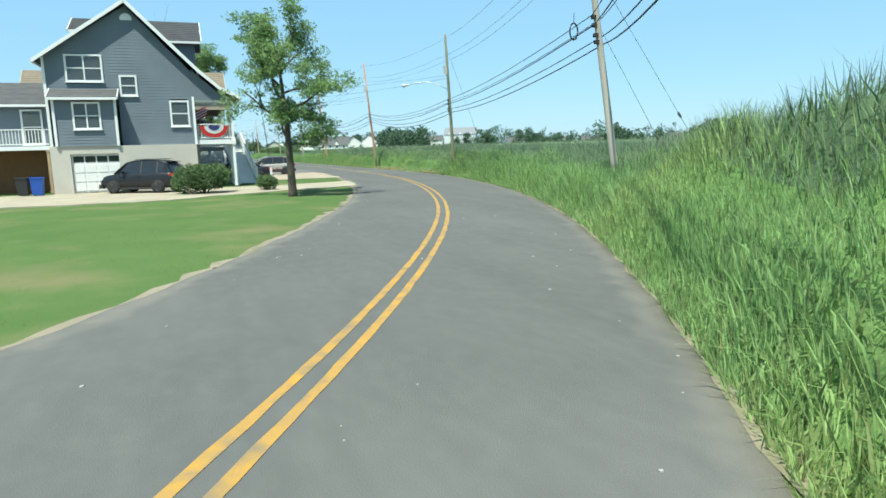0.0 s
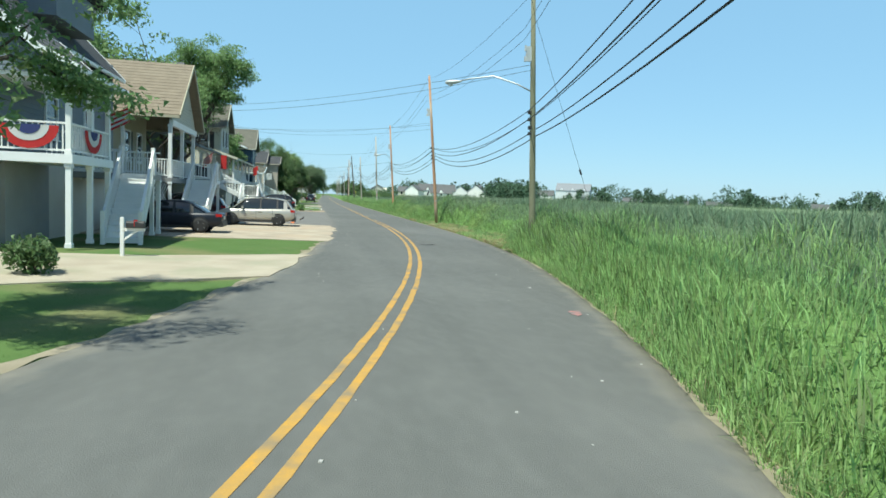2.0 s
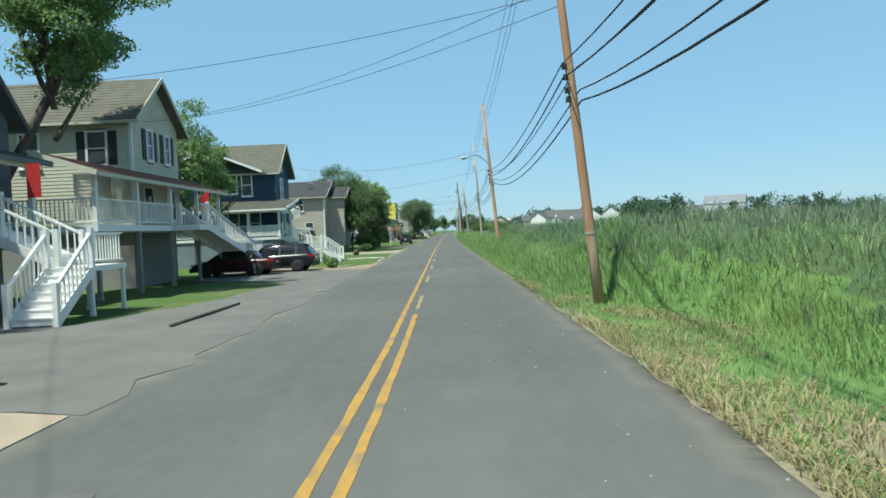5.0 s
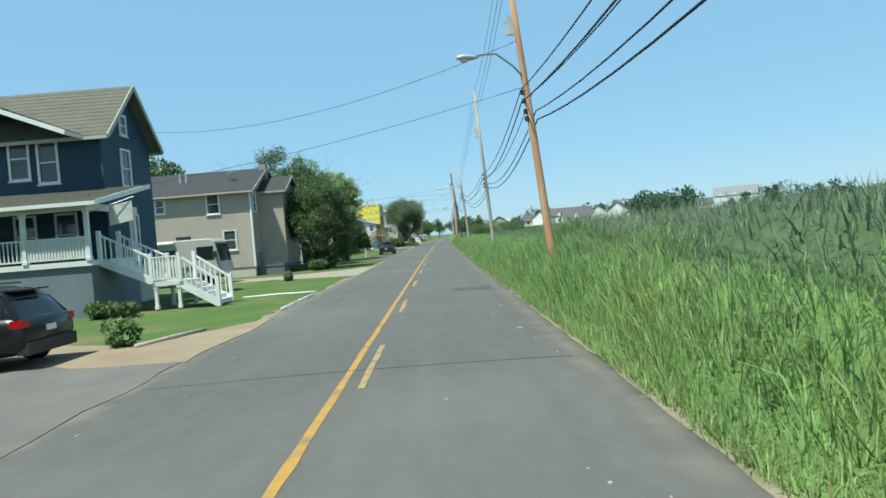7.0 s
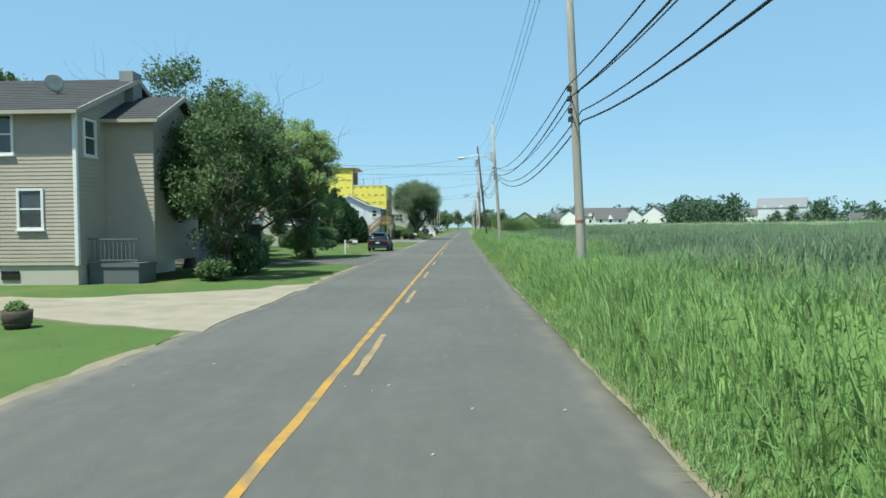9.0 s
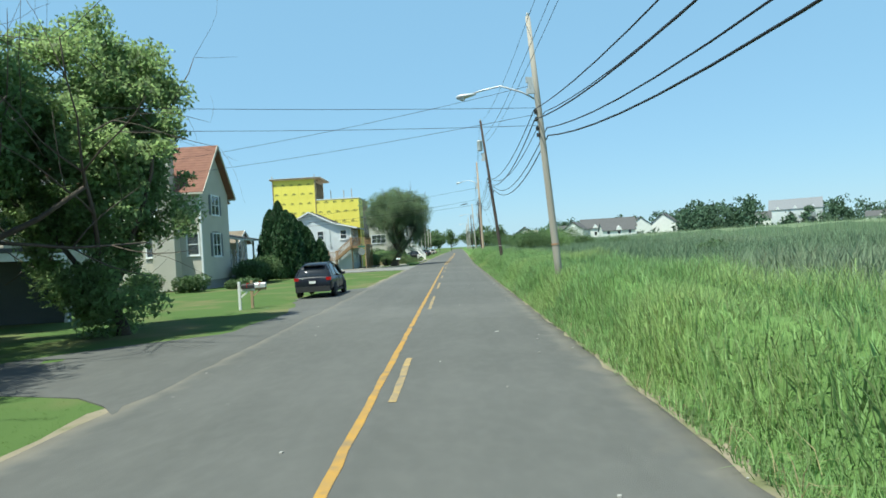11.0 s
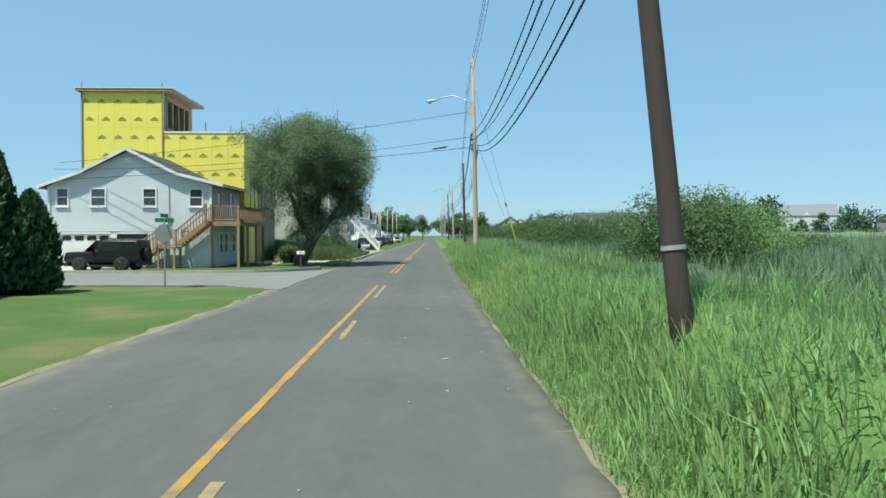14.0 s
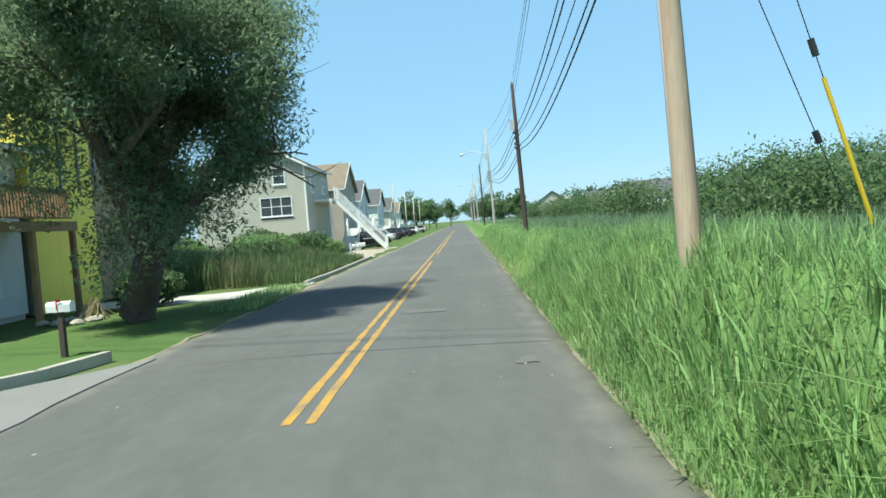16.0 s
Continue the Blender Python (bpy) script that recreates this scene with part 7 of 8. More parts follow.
        def section(y, f, grow=0.0):
            zz = f * T
            zb = min(k * 0.99, zz - 0.01)
            x1 = 0.905 * W2 - (zz - zb) * 0.36
            return [(0.90 * W2 + grow, zb - 0.06), (0.905 * W2 + grow, zb), (x1 + grow, zz - 0.05), (x1 * 0.86 + grow * 0.7, zz + grow), (x1 * 0.4, zz + 0.015 + grow)]

        def whole(y, f):
            half = section(y, f)
            return [(x, -L + y * q, zz) for x, zz in half] + [(-x, -L + y * q, zz) for x, zz in reversed(half)]

        part("glasshouse", Geo().loft([whole(y, f) for y, f in top]), M_CARGLASS, root, "dark tinted car windows", True)
        rings = []
        for y, f in top[1:-1]:
            half = section(y, f, 0.012)
            up = [(half[2][0] * 0.995, half[2][1] + 0.01), half[3], half[4]]
            pts = [(x, -L + y * q, zz) for x, zz in up] + [(-x, -L + y * q, zz) for x, zz in reversed(up)]
            rings.append(pts + [(-up[0][0] * 0.95, -L + y * q, up[0][1] - 0.01), (up[0][0] * 0.95, -L + y * q, up[0][1] - 0.01)])
        part("roof", Geo().loft(rings), paint, root, smooth=True)
        ys, fs = [t[0] for t in top], [t[1] for t in top]

        def flank(y, h, sx):
            f = float(np.interp(y, ys, fs))
            a = section(y, f, 0.014)
            return (sx * (a[1][0] + (a[2][0] - a[1][0]) * h), -L + y * q, a[1][1] + (a[2][1] - a[1][1]) * h)

        for sx in (-1, 1):
            for y, w in cuts:
                a = [flank(y - w / 2, 0, sx), flank(y + w / 2, 0, sx), flank(y + w / 2, 1, sx), flank(y - w / 2, 1, sx)]
                part("pillar", Geo().prism(a, [(x * 0.98, yy, zz) for x, yy, zz in a]), paint if w > 0.2 else M_PLASTIC, root)
            for lo, hi in ((top[-1][0] - 0.08, top[-2][0]), (top[0][0] + 0.04, top[1][0] + 0.06)):
                a = Vector(flank(lo, 0, sx)), Vector(flank(hi, 1, sx))
                part("pillar", Geo().bar(a[0], a[1], 0.07, 0.06), paint, root)
            part("sill", Geo().box(sx * W2 * 0.95 - 0.03, sx * W2 * 0.95 + 0.03, -L + 1.25, L - 1.25, 0.22, 0.34), M_PLASTIC, root)
            part("mirror", Geo().box(sx * (W2 * 0.98), sx * (W2 + 0.17), L - 1.62, L - 1.5, k * 1.0, k * 1.12), paint, root)
            part("tail_light", Geo().box(sx * W2 * 0.72, sx * W2 * 0.965, -L - 0.002, -L + 0.26, k * 0.84, k * 0.985), M_TAIL, root, "red tail light")
            part("headlight", Geo().box(sx * W2 * 0.52, sx * W2 * 0.85, L - 0.32, L - 0.03, k * 0.68, k * 0.80), M_LENS, root, "clear headlight")
            for y in (-0.35, 0.62):
                part("door_handle", Geo().box(sx * (W2 * 0.98), sx * (W2 + 0.025), y, y + 0.2, k * 0.83, k * 0.86), paint, root)
            for y in (-L + 1.28, -0.05, L - 1.32):
                part("door_gap", Geo().box(sx * (W2 * 0.97), sx * (W2 + 0.003), y, y + 0.012, 0.36, k * 0.93), M_PLASTIC, root)
            if kind == "suv":
                part("roof_rail", Geo().bar((sx * W2 * 0.60, -L + 0.9 * q, T + 0.035), (sx * W2 * 0.60, -L + 2.4 * q, T + 0.035), 0.035, 0.035), M_PLASTIC, root)
        if kind == "suv":
            part("spoiler", Geo().box(-W2 * 0.56, W2 * 0.56, -L + 0.28 * q, -L + 0.62 * q, T * 0.925, T * 0.945), paint, root)
    part("rear_bumper", Geo().box(-W2 * 0.9, W2 * 0.9, -L - 0.05, -L + 0.2, 0.3, 0.56), M_PLASTIC, root)
    part("front_bumper", Geo().box(-W2 * 0.88, W2 * 0.88, L - 0.2, L + 0.04, 0.28, 0.5), M_PLASTIC, root)
    part("number_plate", Geo().box(-0.16, 0.16, -L - 0.03, -L + 0.03, belt * 0.70, belt * 0.82), M_WHITE, root)
    R = 0.34 if kind != "jeep" else 0.4
    tyre = Geo().lathe([(R * 0.62, -0.11), (R * 0.95, -0.11), (R, -0.06), (R, 0.06), (R * 0.95, 0.11), (R * 0.62, 0.11)], 22, axis="x").mesh("tyre", M_TYRE, True)
    rim = Geo().lathe([(0.04, -0.09), (R * 0.30, -0.07), (R * 0.60, -0.095), (R * 0.64, -0.06), (R * 0.64, 0.06), (R * 0.60, 0.095), (R * 0.3, 0.07), (0.04, 0.09)], 22, axis="x")
    for k in range(5):
        a = 2 * math.pi * k / 5
        for sx in (-1, 1):
            rim.bar((sx * 0.098, 0.05 * math.cos(a), 0.05 * math.sin(a)), (sx * 0.1, R * 0.6 * math.cos(a), R * 0.6 * math.sin(a)), 0.02, 0.055)
    rim = rim.mesh("rim", M_RIM)
    arch = Geo().lathe([(R * 1.16, -0.01), (R * 1.16, 0.01)], 22, axis="x").mesh("wheel_arch", M_PLASTIC)
    for sx in (-1, 1):
        for y in (-L + 0.95, L - 0.9):
            wh = part("wheel", tyre, None, root, at=(sx * (W2 - 0.068), y, R))
            part("rim", rim, None, wh)
            part("wheel_arch", arch, None, root, at=(sx * (W2 - 0.012), y, R + 0.02))
    if kind == "jeep":
        sp = part("spare_wheel", tyre, None, root, "black spare wheel", at=Matrix.Translation((0, -L - 0.13, 0.95)) @ pose(0, 0, 0, 0, 0, 90))
        part("rim", rim, None, sp)
    return root


car(39.0, 17.0, 62, M_CARBLACK, "black SUV parked on the pale driveway by the grey house", "suv", 4.5, 1.9, 1.82)
car(52.3, 11.1, 90, M_CARNAVY, "dark blue sedan parked nose-in on the sandy driveway", "sedan", 4.85, 1.83, 1.46)
car(64.4, 12.4, 90, M_CARRED, "dark red SUV parked beside the tan house", "suv", 4.6, 1.85, 1.7)
car(60.5, 7.9, 90, M_CARGOLD, "champagne crossover parked nose-in on the sandy driveway", "suv", 4.55, 1.83, 1.66)
car(67.6, 13.4, 90, M_CARBLACK, "black car in the shade beneath the charcoal house", "suv", 4.6, 1.85, 1.7)
car(93.9, 9.0, 90, M_CARBLACK, "black SUV on the gravel by the cream house", "suv", 4.6, 1.86, 1.7)
car(91.5, 10.8, 90, M_CARRED, "dark red sedan parked on grey gravel", "sedan", 4.7, 1.82, 1.45)
car(165.8, 5.65, 0, M_CARNAVY, "dark blue crossover parked at the lawn edge", "suv", 4.5, 1.84, 1.66)
car(212.6, 16.6, 90, M_CARBLACK, "black boxy off-road vehicle with spare wheel before the garage", "jeep", 4.2, 1.85, 1.82)
for s, d, p, k, lab in ((271.5, 7.6, M_CARBLACK, "suv", "black SUV parked by the road"), (284.5, 8.0, M_CARWHITE, "sedan", "white car parked by the road"), (299, 8, M_CARBLACK, "suv", "black SUV before a house"),
                        (316, 7.5, M_CARNAVY, "sedan", "dark car parked by the road"), (334, 7.8, M_CARWHITE, "suv", "white SUV parked by the road"), (352, 7, M_CARGOLD, "suv", "champagne SUV parked far off")):
    car(s, d, 90, p, lab, k)

# motor home beside the beige house
rv = thing("motor_home", 122.8, 17.2, 0, 0, "pale grey motor home with dark stripes parked in the driveway", "motor home")
g = Geo().prism([(x, -1.2, z) for x, z in ((-5.0, 0.55), (4.3, 0.55), (4.75, 0.9), (4.6, 1.6), (4.35, 2.75), (4.0, 2.95), (-5.0, 2.95))], [(x, 1.2, z) for x, z in ((-5.0, 0.55), (4.3, 0.55), (4.75, 0.9), (4.6, 1.6), (4.35, 2.75), (4.0, 2.95), (-5.0, 2.95))])
rb = part("body", g, M_RVBODY, rv)
m = rb.modifiers.new("bevel", "BEVEL")
m.width, m.segments = 0.08, 3
part("windscreen", Geo().prism([(4.64, -1.1, 1.45), (4.64, 1.1, 1.45), (4.42, 1.1, 2.6), (4.42, -1.1, 2.6)], [(4.6, -1.1, 1.45), (4.6, 1.1, 1.45), (4.38, 1.1, 2.6), (4.38, -1.1, 2.6)]), M_CARGLASS, rv)
part("cab_window", Geo().box(3.2, 4.25, -1.225, -1.19, 1.6, 2.45), M_CARGLASS, rv)
for x in (-3.6, -1.6, 0.8):
    part("side_window", Geo().box(x, x + 1.1, -1.225, -1.19, 1.75, 2.35), M_CARGLASS, rv)
part("stripe", Geo().box(-4.9, 3.1, -1.222, -1.19, 0.95, 1.25), M_RVSTRIPE, rv, "dark brown side stripe")
part("awning", Geo().tube([(-4.2, -1.3, 2.8), (1.8, -1.3, 2.8)], [0.09, 0.09], 8), M_WHITE, rv)
part("roof_unit", Geo().box(-1.5, -0.6, -0.4, 0.4, 2.95, 3.25), M_PLASTIC, rv), part("roof_unit", Geo().box(1.6, 2.3, -0.35, 0.35, 2.95, 3.2), M_PLASTIC, rv)
part("skirt", Geo().box(-2.5, 2.4, -1.24, -1.2, 0.3, 0.9), M_RVSTRIPE, rv)
part("mirror", Geo().box(4.3, 4.5, -1.55, -1.25, 1.7, 2.1), M_PLASTIC, rv)
tyre = Geo().lathe([(0.25, -0.13), (0.40, -0.13), (0.43, -0.07), (0.43, 0.07), (0.40, 0.13), (0.25, 0.13)], 20, axis="y").mesh("wheel", M_TYRE, True)
for x in (3.2, -2.8):
    for y in (-1.1, 1.1):
        part("wheel", tyre, None, rv, at=(x, y, 0.38))


# ---- trees and shrubs ----
def leaves(name, centres, radii, count, size, mat, rng, flat=1.0, hang=0.0, shell=0.45, slim=1.0):
    """Small pointed leaves gathered in clumps."""
    centres, radii = np.asarray(centres, float), np.asarray(radii, float)
    w = radii ** 2
    pick = rng.choice(len(centres), count, p=w / w.sum())
    v = rng.normal(size=(count, 3))
    v /= np.linalg.norm(v, axis=1)[:, None]
    r = shell + (1 - shell) * rng.random(count) ** 0.6
    r *= 1 + 0.06 * rng.normal(size=count)
    p = centres[pick] + v * (r * radii[pick])[:, None] * np.array([1, 1, flat])
    a = rng.normal(size=(count, 3))
    a[:, 2] -= hang
    a /= np.linalg.norm(a, axis=1)[:, None]
    b = np.cross(a, rng.normal(size=(count, 3)))
    b /= np.linalg.norm(b, axis=1)[:, None]
    sz = size * rng.uniform(0.6, 1.35, count)[:, None]
    q = np.stack([p - a * sz - b * sz * 0.5 * slim, p - a * sz * 0.6 + b * sz * 0.6 * slim, p + a * sz * 1.1], 1).reshape(-1, 3)
    return bulk(name, q, np.full(count, 3), np.arange(count * 3), mat)


def grow(g, p, way, length, r, depth, rng, tips, bend=0.25):
    """A limb that bends, tapers and forks."""
    pts, rad = [p], [r]
    steps = 4
    for k in range(steps):
        way = (way + Vector(rng.normal(size=3)) * bend * 0.45 + Vector((0, 0, 0.04))).normalized()
        p = p + way * (length / steps)
        pts.append(p)
        rad.append(r * (1 - 0.55 * (k + 1) / steps))
    g.tube(pts, rad, 7 if depth > 1 else 5)
    tips.append(pts[-1])
    tips.append(pts[2])
    if depth:
        for k in range(3 if depth > 1 else 2):
            j = 2 + int(rng.integers(0, 3))
            side = Vector(rng.normal(size=3))
            side -= way * side.dot(way)
            grow(g, pts[j], (way * 0.65 + side.normalized() * 0.75 + Vector((0, 0, 0.15))).normalized(), length * rng.uniform(0.5, 0.75), rad[j] * 0.62, depth - 1, rng, tips, bend)


def tree(x, y, height, spread_r, trunk_h, count, size, mat, label, seed, trunk_r=0.18, lean=(0, 0), low=0.35, flat=0.8, hang=0.0, clump=0.27, depth=2, category="tree", fill=10, z=-0.1, group="", shell=0.45, taper=0.0, bare=0, leader=0, slim=1.0):
    rng = np.random.default_rng(seed)
    root = thing_at("tree", x, y, z, label=label, category=category, group=group)
    g, tips = Geo(), []
    top = Vector((lean[0], lean[1], trunk_h))
    mid = Vector((lean[0] * 0.4 + 0.05, lean[1] * 0.4, trunk_h * 0.5))
    g.tube([(0, 0, -0.1), (0, 0, 0.25), mid, top], [trunk_r * 1.45, trunk_r * 1.05, trunk_r * (0.65 if leader else 0.92), trunk_r * (0.22 if leader else 0.8)], 10)
    nl = 0 if leader else 6
    for k in range(leader):
        f = k / leader
        a = 2.4 * k + rng.uniform(-0.3, 0.3)
        way = Vector((math.cos(a), math.sin(a), 0.1 + 0.9 * f + rng.uniform(-0.1, 0.15))).normalized()
        grow(g, Vector((lean[0] * (0.3 + 0.7 * f), lean[1] * (0.3 + 0.7 * f), trunk_h * (0.36 + 0.63 * f))), way, spread_r * (1.0 - 0.45 * f) * min(0.5 + 1.4 * f, 1.0) * rng.uniform(0.65, 1.05), trunk_r * (0.42 - 0.2 * f), depth, rng, tips, 0.4)
    for k in range(nl):
        a = 2 * math.pi * (k + rng.uniform(-0.3, 0.3)) / nl
        out = rng.uniform(0.35, 1.0)
        way = Vector((math.cos(a) * out, math.sin(a) * out, rng.uniform(0.55, 1.3))).normalized()
        grow(g, top - Vector((0, 0, rng.uniform(0, trunk_h * 0.3))), way, (height - trunk_h) * rng.uniform(0.45, 0.62), trunk_r * 0.55, depth, rng, tips)
    for k in range(bare):
        a, e = rng.uniform(0, 2 * math.pi), rng.uniform(0.2, 0.8)
        q = Vector((lean[0] + spread_r * e * math.cos(a), lean[1] + spread_r * e * math.sin(a), height * rng.uniform(0.8, 0.88)))
        tip = q + Vector((0.4 * math.cos(a), 0.4 * math.sin(a), height * rng.uniform(0.1, 0.2)))
        g.tube([q, q.lerp(tip, 0.5) + Vector((0.1, 0.05, 0)), tip], [0.035, 0.022, 0.008], 5)
        g.tube([q.lerp(tip, 0.5), q.lerp(tip, 0.8) + Vector((0.3 * math.sin(a), 0.3 * math.cos(a), 0.2))], [0.018, 0.006], 4)
    part("trunk", g, M_BARK, root, smooth=True)
    mid_z = height * (1 + low) / 2
    half = height * (1 - low) / 2
    cs = []
    for t in tips:
        c = np.array(t)
        e = np.array([(c[0] - lean[0]) / spread_r, (c[1] - lean[1]) / spread_r, (c[2] - mid_z) / half])
        k = np.linalg.norm(e)
        reach = 1.5 if leader else 0.92
        if k > reach:
            e *= reach / k * rng.uniform(0.85, 1.05)
        cs.append((lean[0] + e[0] * spread_r, lean[1] + e[1] * spread_r, mid_z + e[2] * half))
    for _ in range(fill):
        e = rng.uniform(-1, 1, 3) if taper else rng.normal(size=3)
        e *= rng.uniform(0.45, 0.95) / (np.sum(e ** 6) ** (1 / 6) * 1.04 if taper else np.linalg.norm(e))
        cs.append((lean[0] + e[0] * spread_r, lean[1] + e[1] * spread_r, mid_z + e[2] * half))
    if taper:
        cs = [(lean[0] + (x - lean[0]) * q, lean[1] + (y - lean[1]) * q, zz) for x, y, zz in cs for q in (1 - taper * (1 - min(max((zz / height - low) / 0.62, 0), 1)) ** 1.2,)]
    rad = rng.uniform(0.55, 1.25, len(cs)) * spread_r * clump
    part("crown", leaves("crown", cs, rad, count, size, mat, rng, flat, hang, shell, slim), None, root)
    return root


def shrub(x, y, rx, ry, h, count, size, mat, label, seed, z=-0.1, base=0.0, lumpy=0.25, name="shrub", shell=0.75):
    rng = np.random.default_rng(seed)
    root = thing_at(name, x, y, z, label=label, category="shrub" if name == "shrub" else name)
    cs, rad = [], []
    for k in range(14):
        a, e = rng.uniform(0, 2 * math.pi), rng.uniform(0, 1)
        q = (rx * 0.55 * math.cos(a) * e ** 0.5, ry * 0.55 * math.sin(a) * e ** 0.5, base + h * rng.uniform(0.35, 0.68))
        cs.append(q)
        rad.append(min(rx, ry, h * 0.6) * rng.uniform(0.5, 0.5 + lumpy * 1.2))
        if k < 6:
            g = Geo().tube([(0.1 * math.cos(a), 0.1 * math.sin(a), -0.05), (q[0] * 0.5, q[1] * 0.5, q[2] * 0.6), q], [0.045, 0.03, 0.012], 5)
            part("stem", g, M_BARK, root)
    part("foliage", leaves("foliage", cs, rad, count, size, mat, rng, 0.85, 0.0, shell), None, root)
    return root


def conifer(s, d, h, r, label, seed):
    rng = np.random.default_rng(seed)
    p = lot(s, d)
    root = thing_at("conifer", p.x, p.y, -0.1, label=label, category="conifer", group="row of columnar conifers")
    part("trunk", Geo().tube([(0, 0, -0.05), (0, 0, h * 0.9)], [0.09, 0.02], 7), M_BARK, root)
    n = int(2000 * h)
    zz = rng.random(n) ** 0.85
    prof = r * 1.15 * np.clip(np.minimum(1.0, 0.7 + zz * 2.2), 0, 1) * (1 - zz ** 1.7) ** 0.6
    a = rng.uniform(0, 2 * np.pi, n)
    rr = prof * (0.62 + 0.42 * rng.random(n)) * (1 + 0.13 * np.sin(a * 4 + zz * 9 + seed) + 0.1 * np.sin(a * 9 - zz * 23 + 2 * seed))
    c = np.stack([rr * np.cos(a), rr * np.sin(a), 0.12 + zz * h], 1)
    up = np.stack([np.cos(a) * 0.5, np.sin(a) * 0.5, np.full(n, 0.9)], 1) + 0.35 * rng.normal(size=(n, 3))
    up /= np.linalg.norm(up, axis=1)[:, None]
    b = np.cross(up, rng.normal(size=(n, 3)))
    b /= np.linalg.norm(b, axis=1)[:, None]
    sz = 0.13 * rng.uniform(0.6, 1.4, n)[:, None]
    q = np.stack([c - up * sz - b * sz * 0.6, c - up * sz + b * sz * 0.6, c + up * sz], 1).reshape(-1, 3)
    part("foliage", bulk("foliage", q, np.full(n, 3), np.arange(n * 3), M_CONIFER), None, root)


tree(-6.55, 25.4, 8.4, 3.3, 6.9, 24000, 0.065, M_LEAFLIGHT, "leafy street tree with open layered crown on the lawn", 3, 0.19, (-0.35, 0.1), 0.2, 0.5, 0, 0.165, 2, fill=0, shell=0.1, leader=15)
p = lot(67.7, 14.4)
tree(p.x, p.y, 12.2, 2.5, 3.4, 24000, 0.09, M_LEAFLIGHT, "broad leafy shade tree beside the charcoal house", 5, 0.26, low=0.28, flat=0.6, clump=0.21, depth=3, fill=8, shell=0.3)
p = lot(66.3, 18.6)
tree(p.x, p.y, 14.4, 4.2, 5.0, 14000, 0.13, M_LEAFLIGHT, "tall leafy tree behind the tan house", 6, 0.26, low=0.5, flat=0.6, clump=0.24, depth=3, fill=8, shell=0.3)
p = lot(81.2, 19.0)
to = lot(80.2, 14.0) - p
tree(p.x, p.y, 15.2, 4.2, 8.4, 30000, 0.1, M_LEAFLIGHT, "tall spreading leafy tree between two houses", 21, 0.22, (to.x, to.y), low=0.52, flat=0.6, clump=0.21, depth=2, fill=36, shell=0.2)
p = lot(97.2, 15.2)
tree(p.x, p.y, 11.4, 2.6, 3.0, 16000, 0.1, M_LEAFLIGHT, "leafy tree beside the cream house", 7, 0.2, low=0.25, flat=0.7, clump=0.27, depth=2, fill=22, shell=0.3)
p = lot(141.4, 13.2)
tree(p.x, p.y, 11.4, 4.1, 2.2, 30000, 0.1, M_LEAF, "large dense leafy tree beside the beige house", 8, 0.3, low=0.05, flat=0.7, clump=0.23, depth=3, fill=20, shell=0.35)
p = lot(147.0, 16.6)
tree(p.x, p.y, 8.4, 3.0, 2.0, 12000, 0.11, M_LEAFLIGHT, "pale green leafy tree on the lawn", 9, 0.2, low=0.1, flat=0.7, clump=0.24, fill=14, shell=0.35)
p = lot(152.2, 9.0)
tree(p.x, p.y, 11.2, 2.7, 1.2, 76000, 0.08, M_MAPLE, "bushy light-green maple shading the drive", 10, 0.17, (-0.4, -0.1), low=-0.1, flat=0.75, clump=0.26, depth=2, fill=130, shell=0.2)
p = lot(148.2, 12.4)
tree(p.x, p.y, 13.0, 2.9, 1.6, 34000, 0.09, M_LEAFLIGHT, "tall leafy tree beside the maple", 63, 0.2, low=0.02, flat=0.7, clump=0.23, depth=3, fill=36, shell=0.2)
p = lot(134.4, 8.6)
tree(p.x, p.y, 8.2, 2.6, 1.2, 36000, 0.08, M_LEAF, "dense dark bushy tree beside the beige house", 61, 0.18, low=0.02, flat=0.8, clump=0.24, depth=3, fill=40, shell=0.2)
p = lot(155.0, 17)
tree(p.x, p.y, 11.0, 2.7, 3.0, 14000, 0.12, M_LEAF, "tall dark leafy tree behind the maple", 12, 0.2, low=0.15, flat=0.7, clump=0.3, depth=1, fill=20, shell=0.3)
p = lot(220.4, 7.0)
to = lot(219.2, 5.9) - p
tree(p.x, p.y, 10.3, 4.6, 1.9, 150000, 0.07, M_WILLOW, "large dense dark-green willow overhanging the road", 13, 0.46, (to.x, to.y), low=0.08, flat=0.9, hang=0.4, clump=0.2, depth=3, fill=95, shell=0.15, taper=0.72, bare=12, slim=0.75)
p = lot(112, 34)
tree(p.x, p.y, 9, 4, 3, 4000, 0.22, M_LEAF, "leafy tree behind the navy house", 14, low=0.3, fill=10)
p = lot(143, 28)
tree(p.x, p.y, 12.5, 5.5, 3, 7000, 0.22, M_LEAF, "tall leafy tree behind the beige house", 15, low=0.25, fill=14)
p = lot(205, 34)
tree(p.x, p.y, 7.5, 4, 2, 4000, 0.22, M_LEAF, "leafy tree beyond the side street", 16, low=0.15, fill=12)
p = lot(120, 11.4)
for k, (s, d, h) in enumerate(((300, 26, 9), (330, 25, 9), (365, 16, 10), (380, 12, 11), (400, 10, 11), (425, 9, 12), (450, 8, 12), (420, -14, 11), (440, -12, 12), (460, -9, 12), (480, 0, 13), (470, 6, 12), (395, -16, 10), (355, 13, 8), (370, -18, 9))):
    p = lot(s, d)
    tree(p.x, p.y, h, h * 0.45, 2.5, 2200, 0.34, M_LEAF, "leafy roadside tree far down the road", 40 + k, low=0.12, fill=10, depth=1)

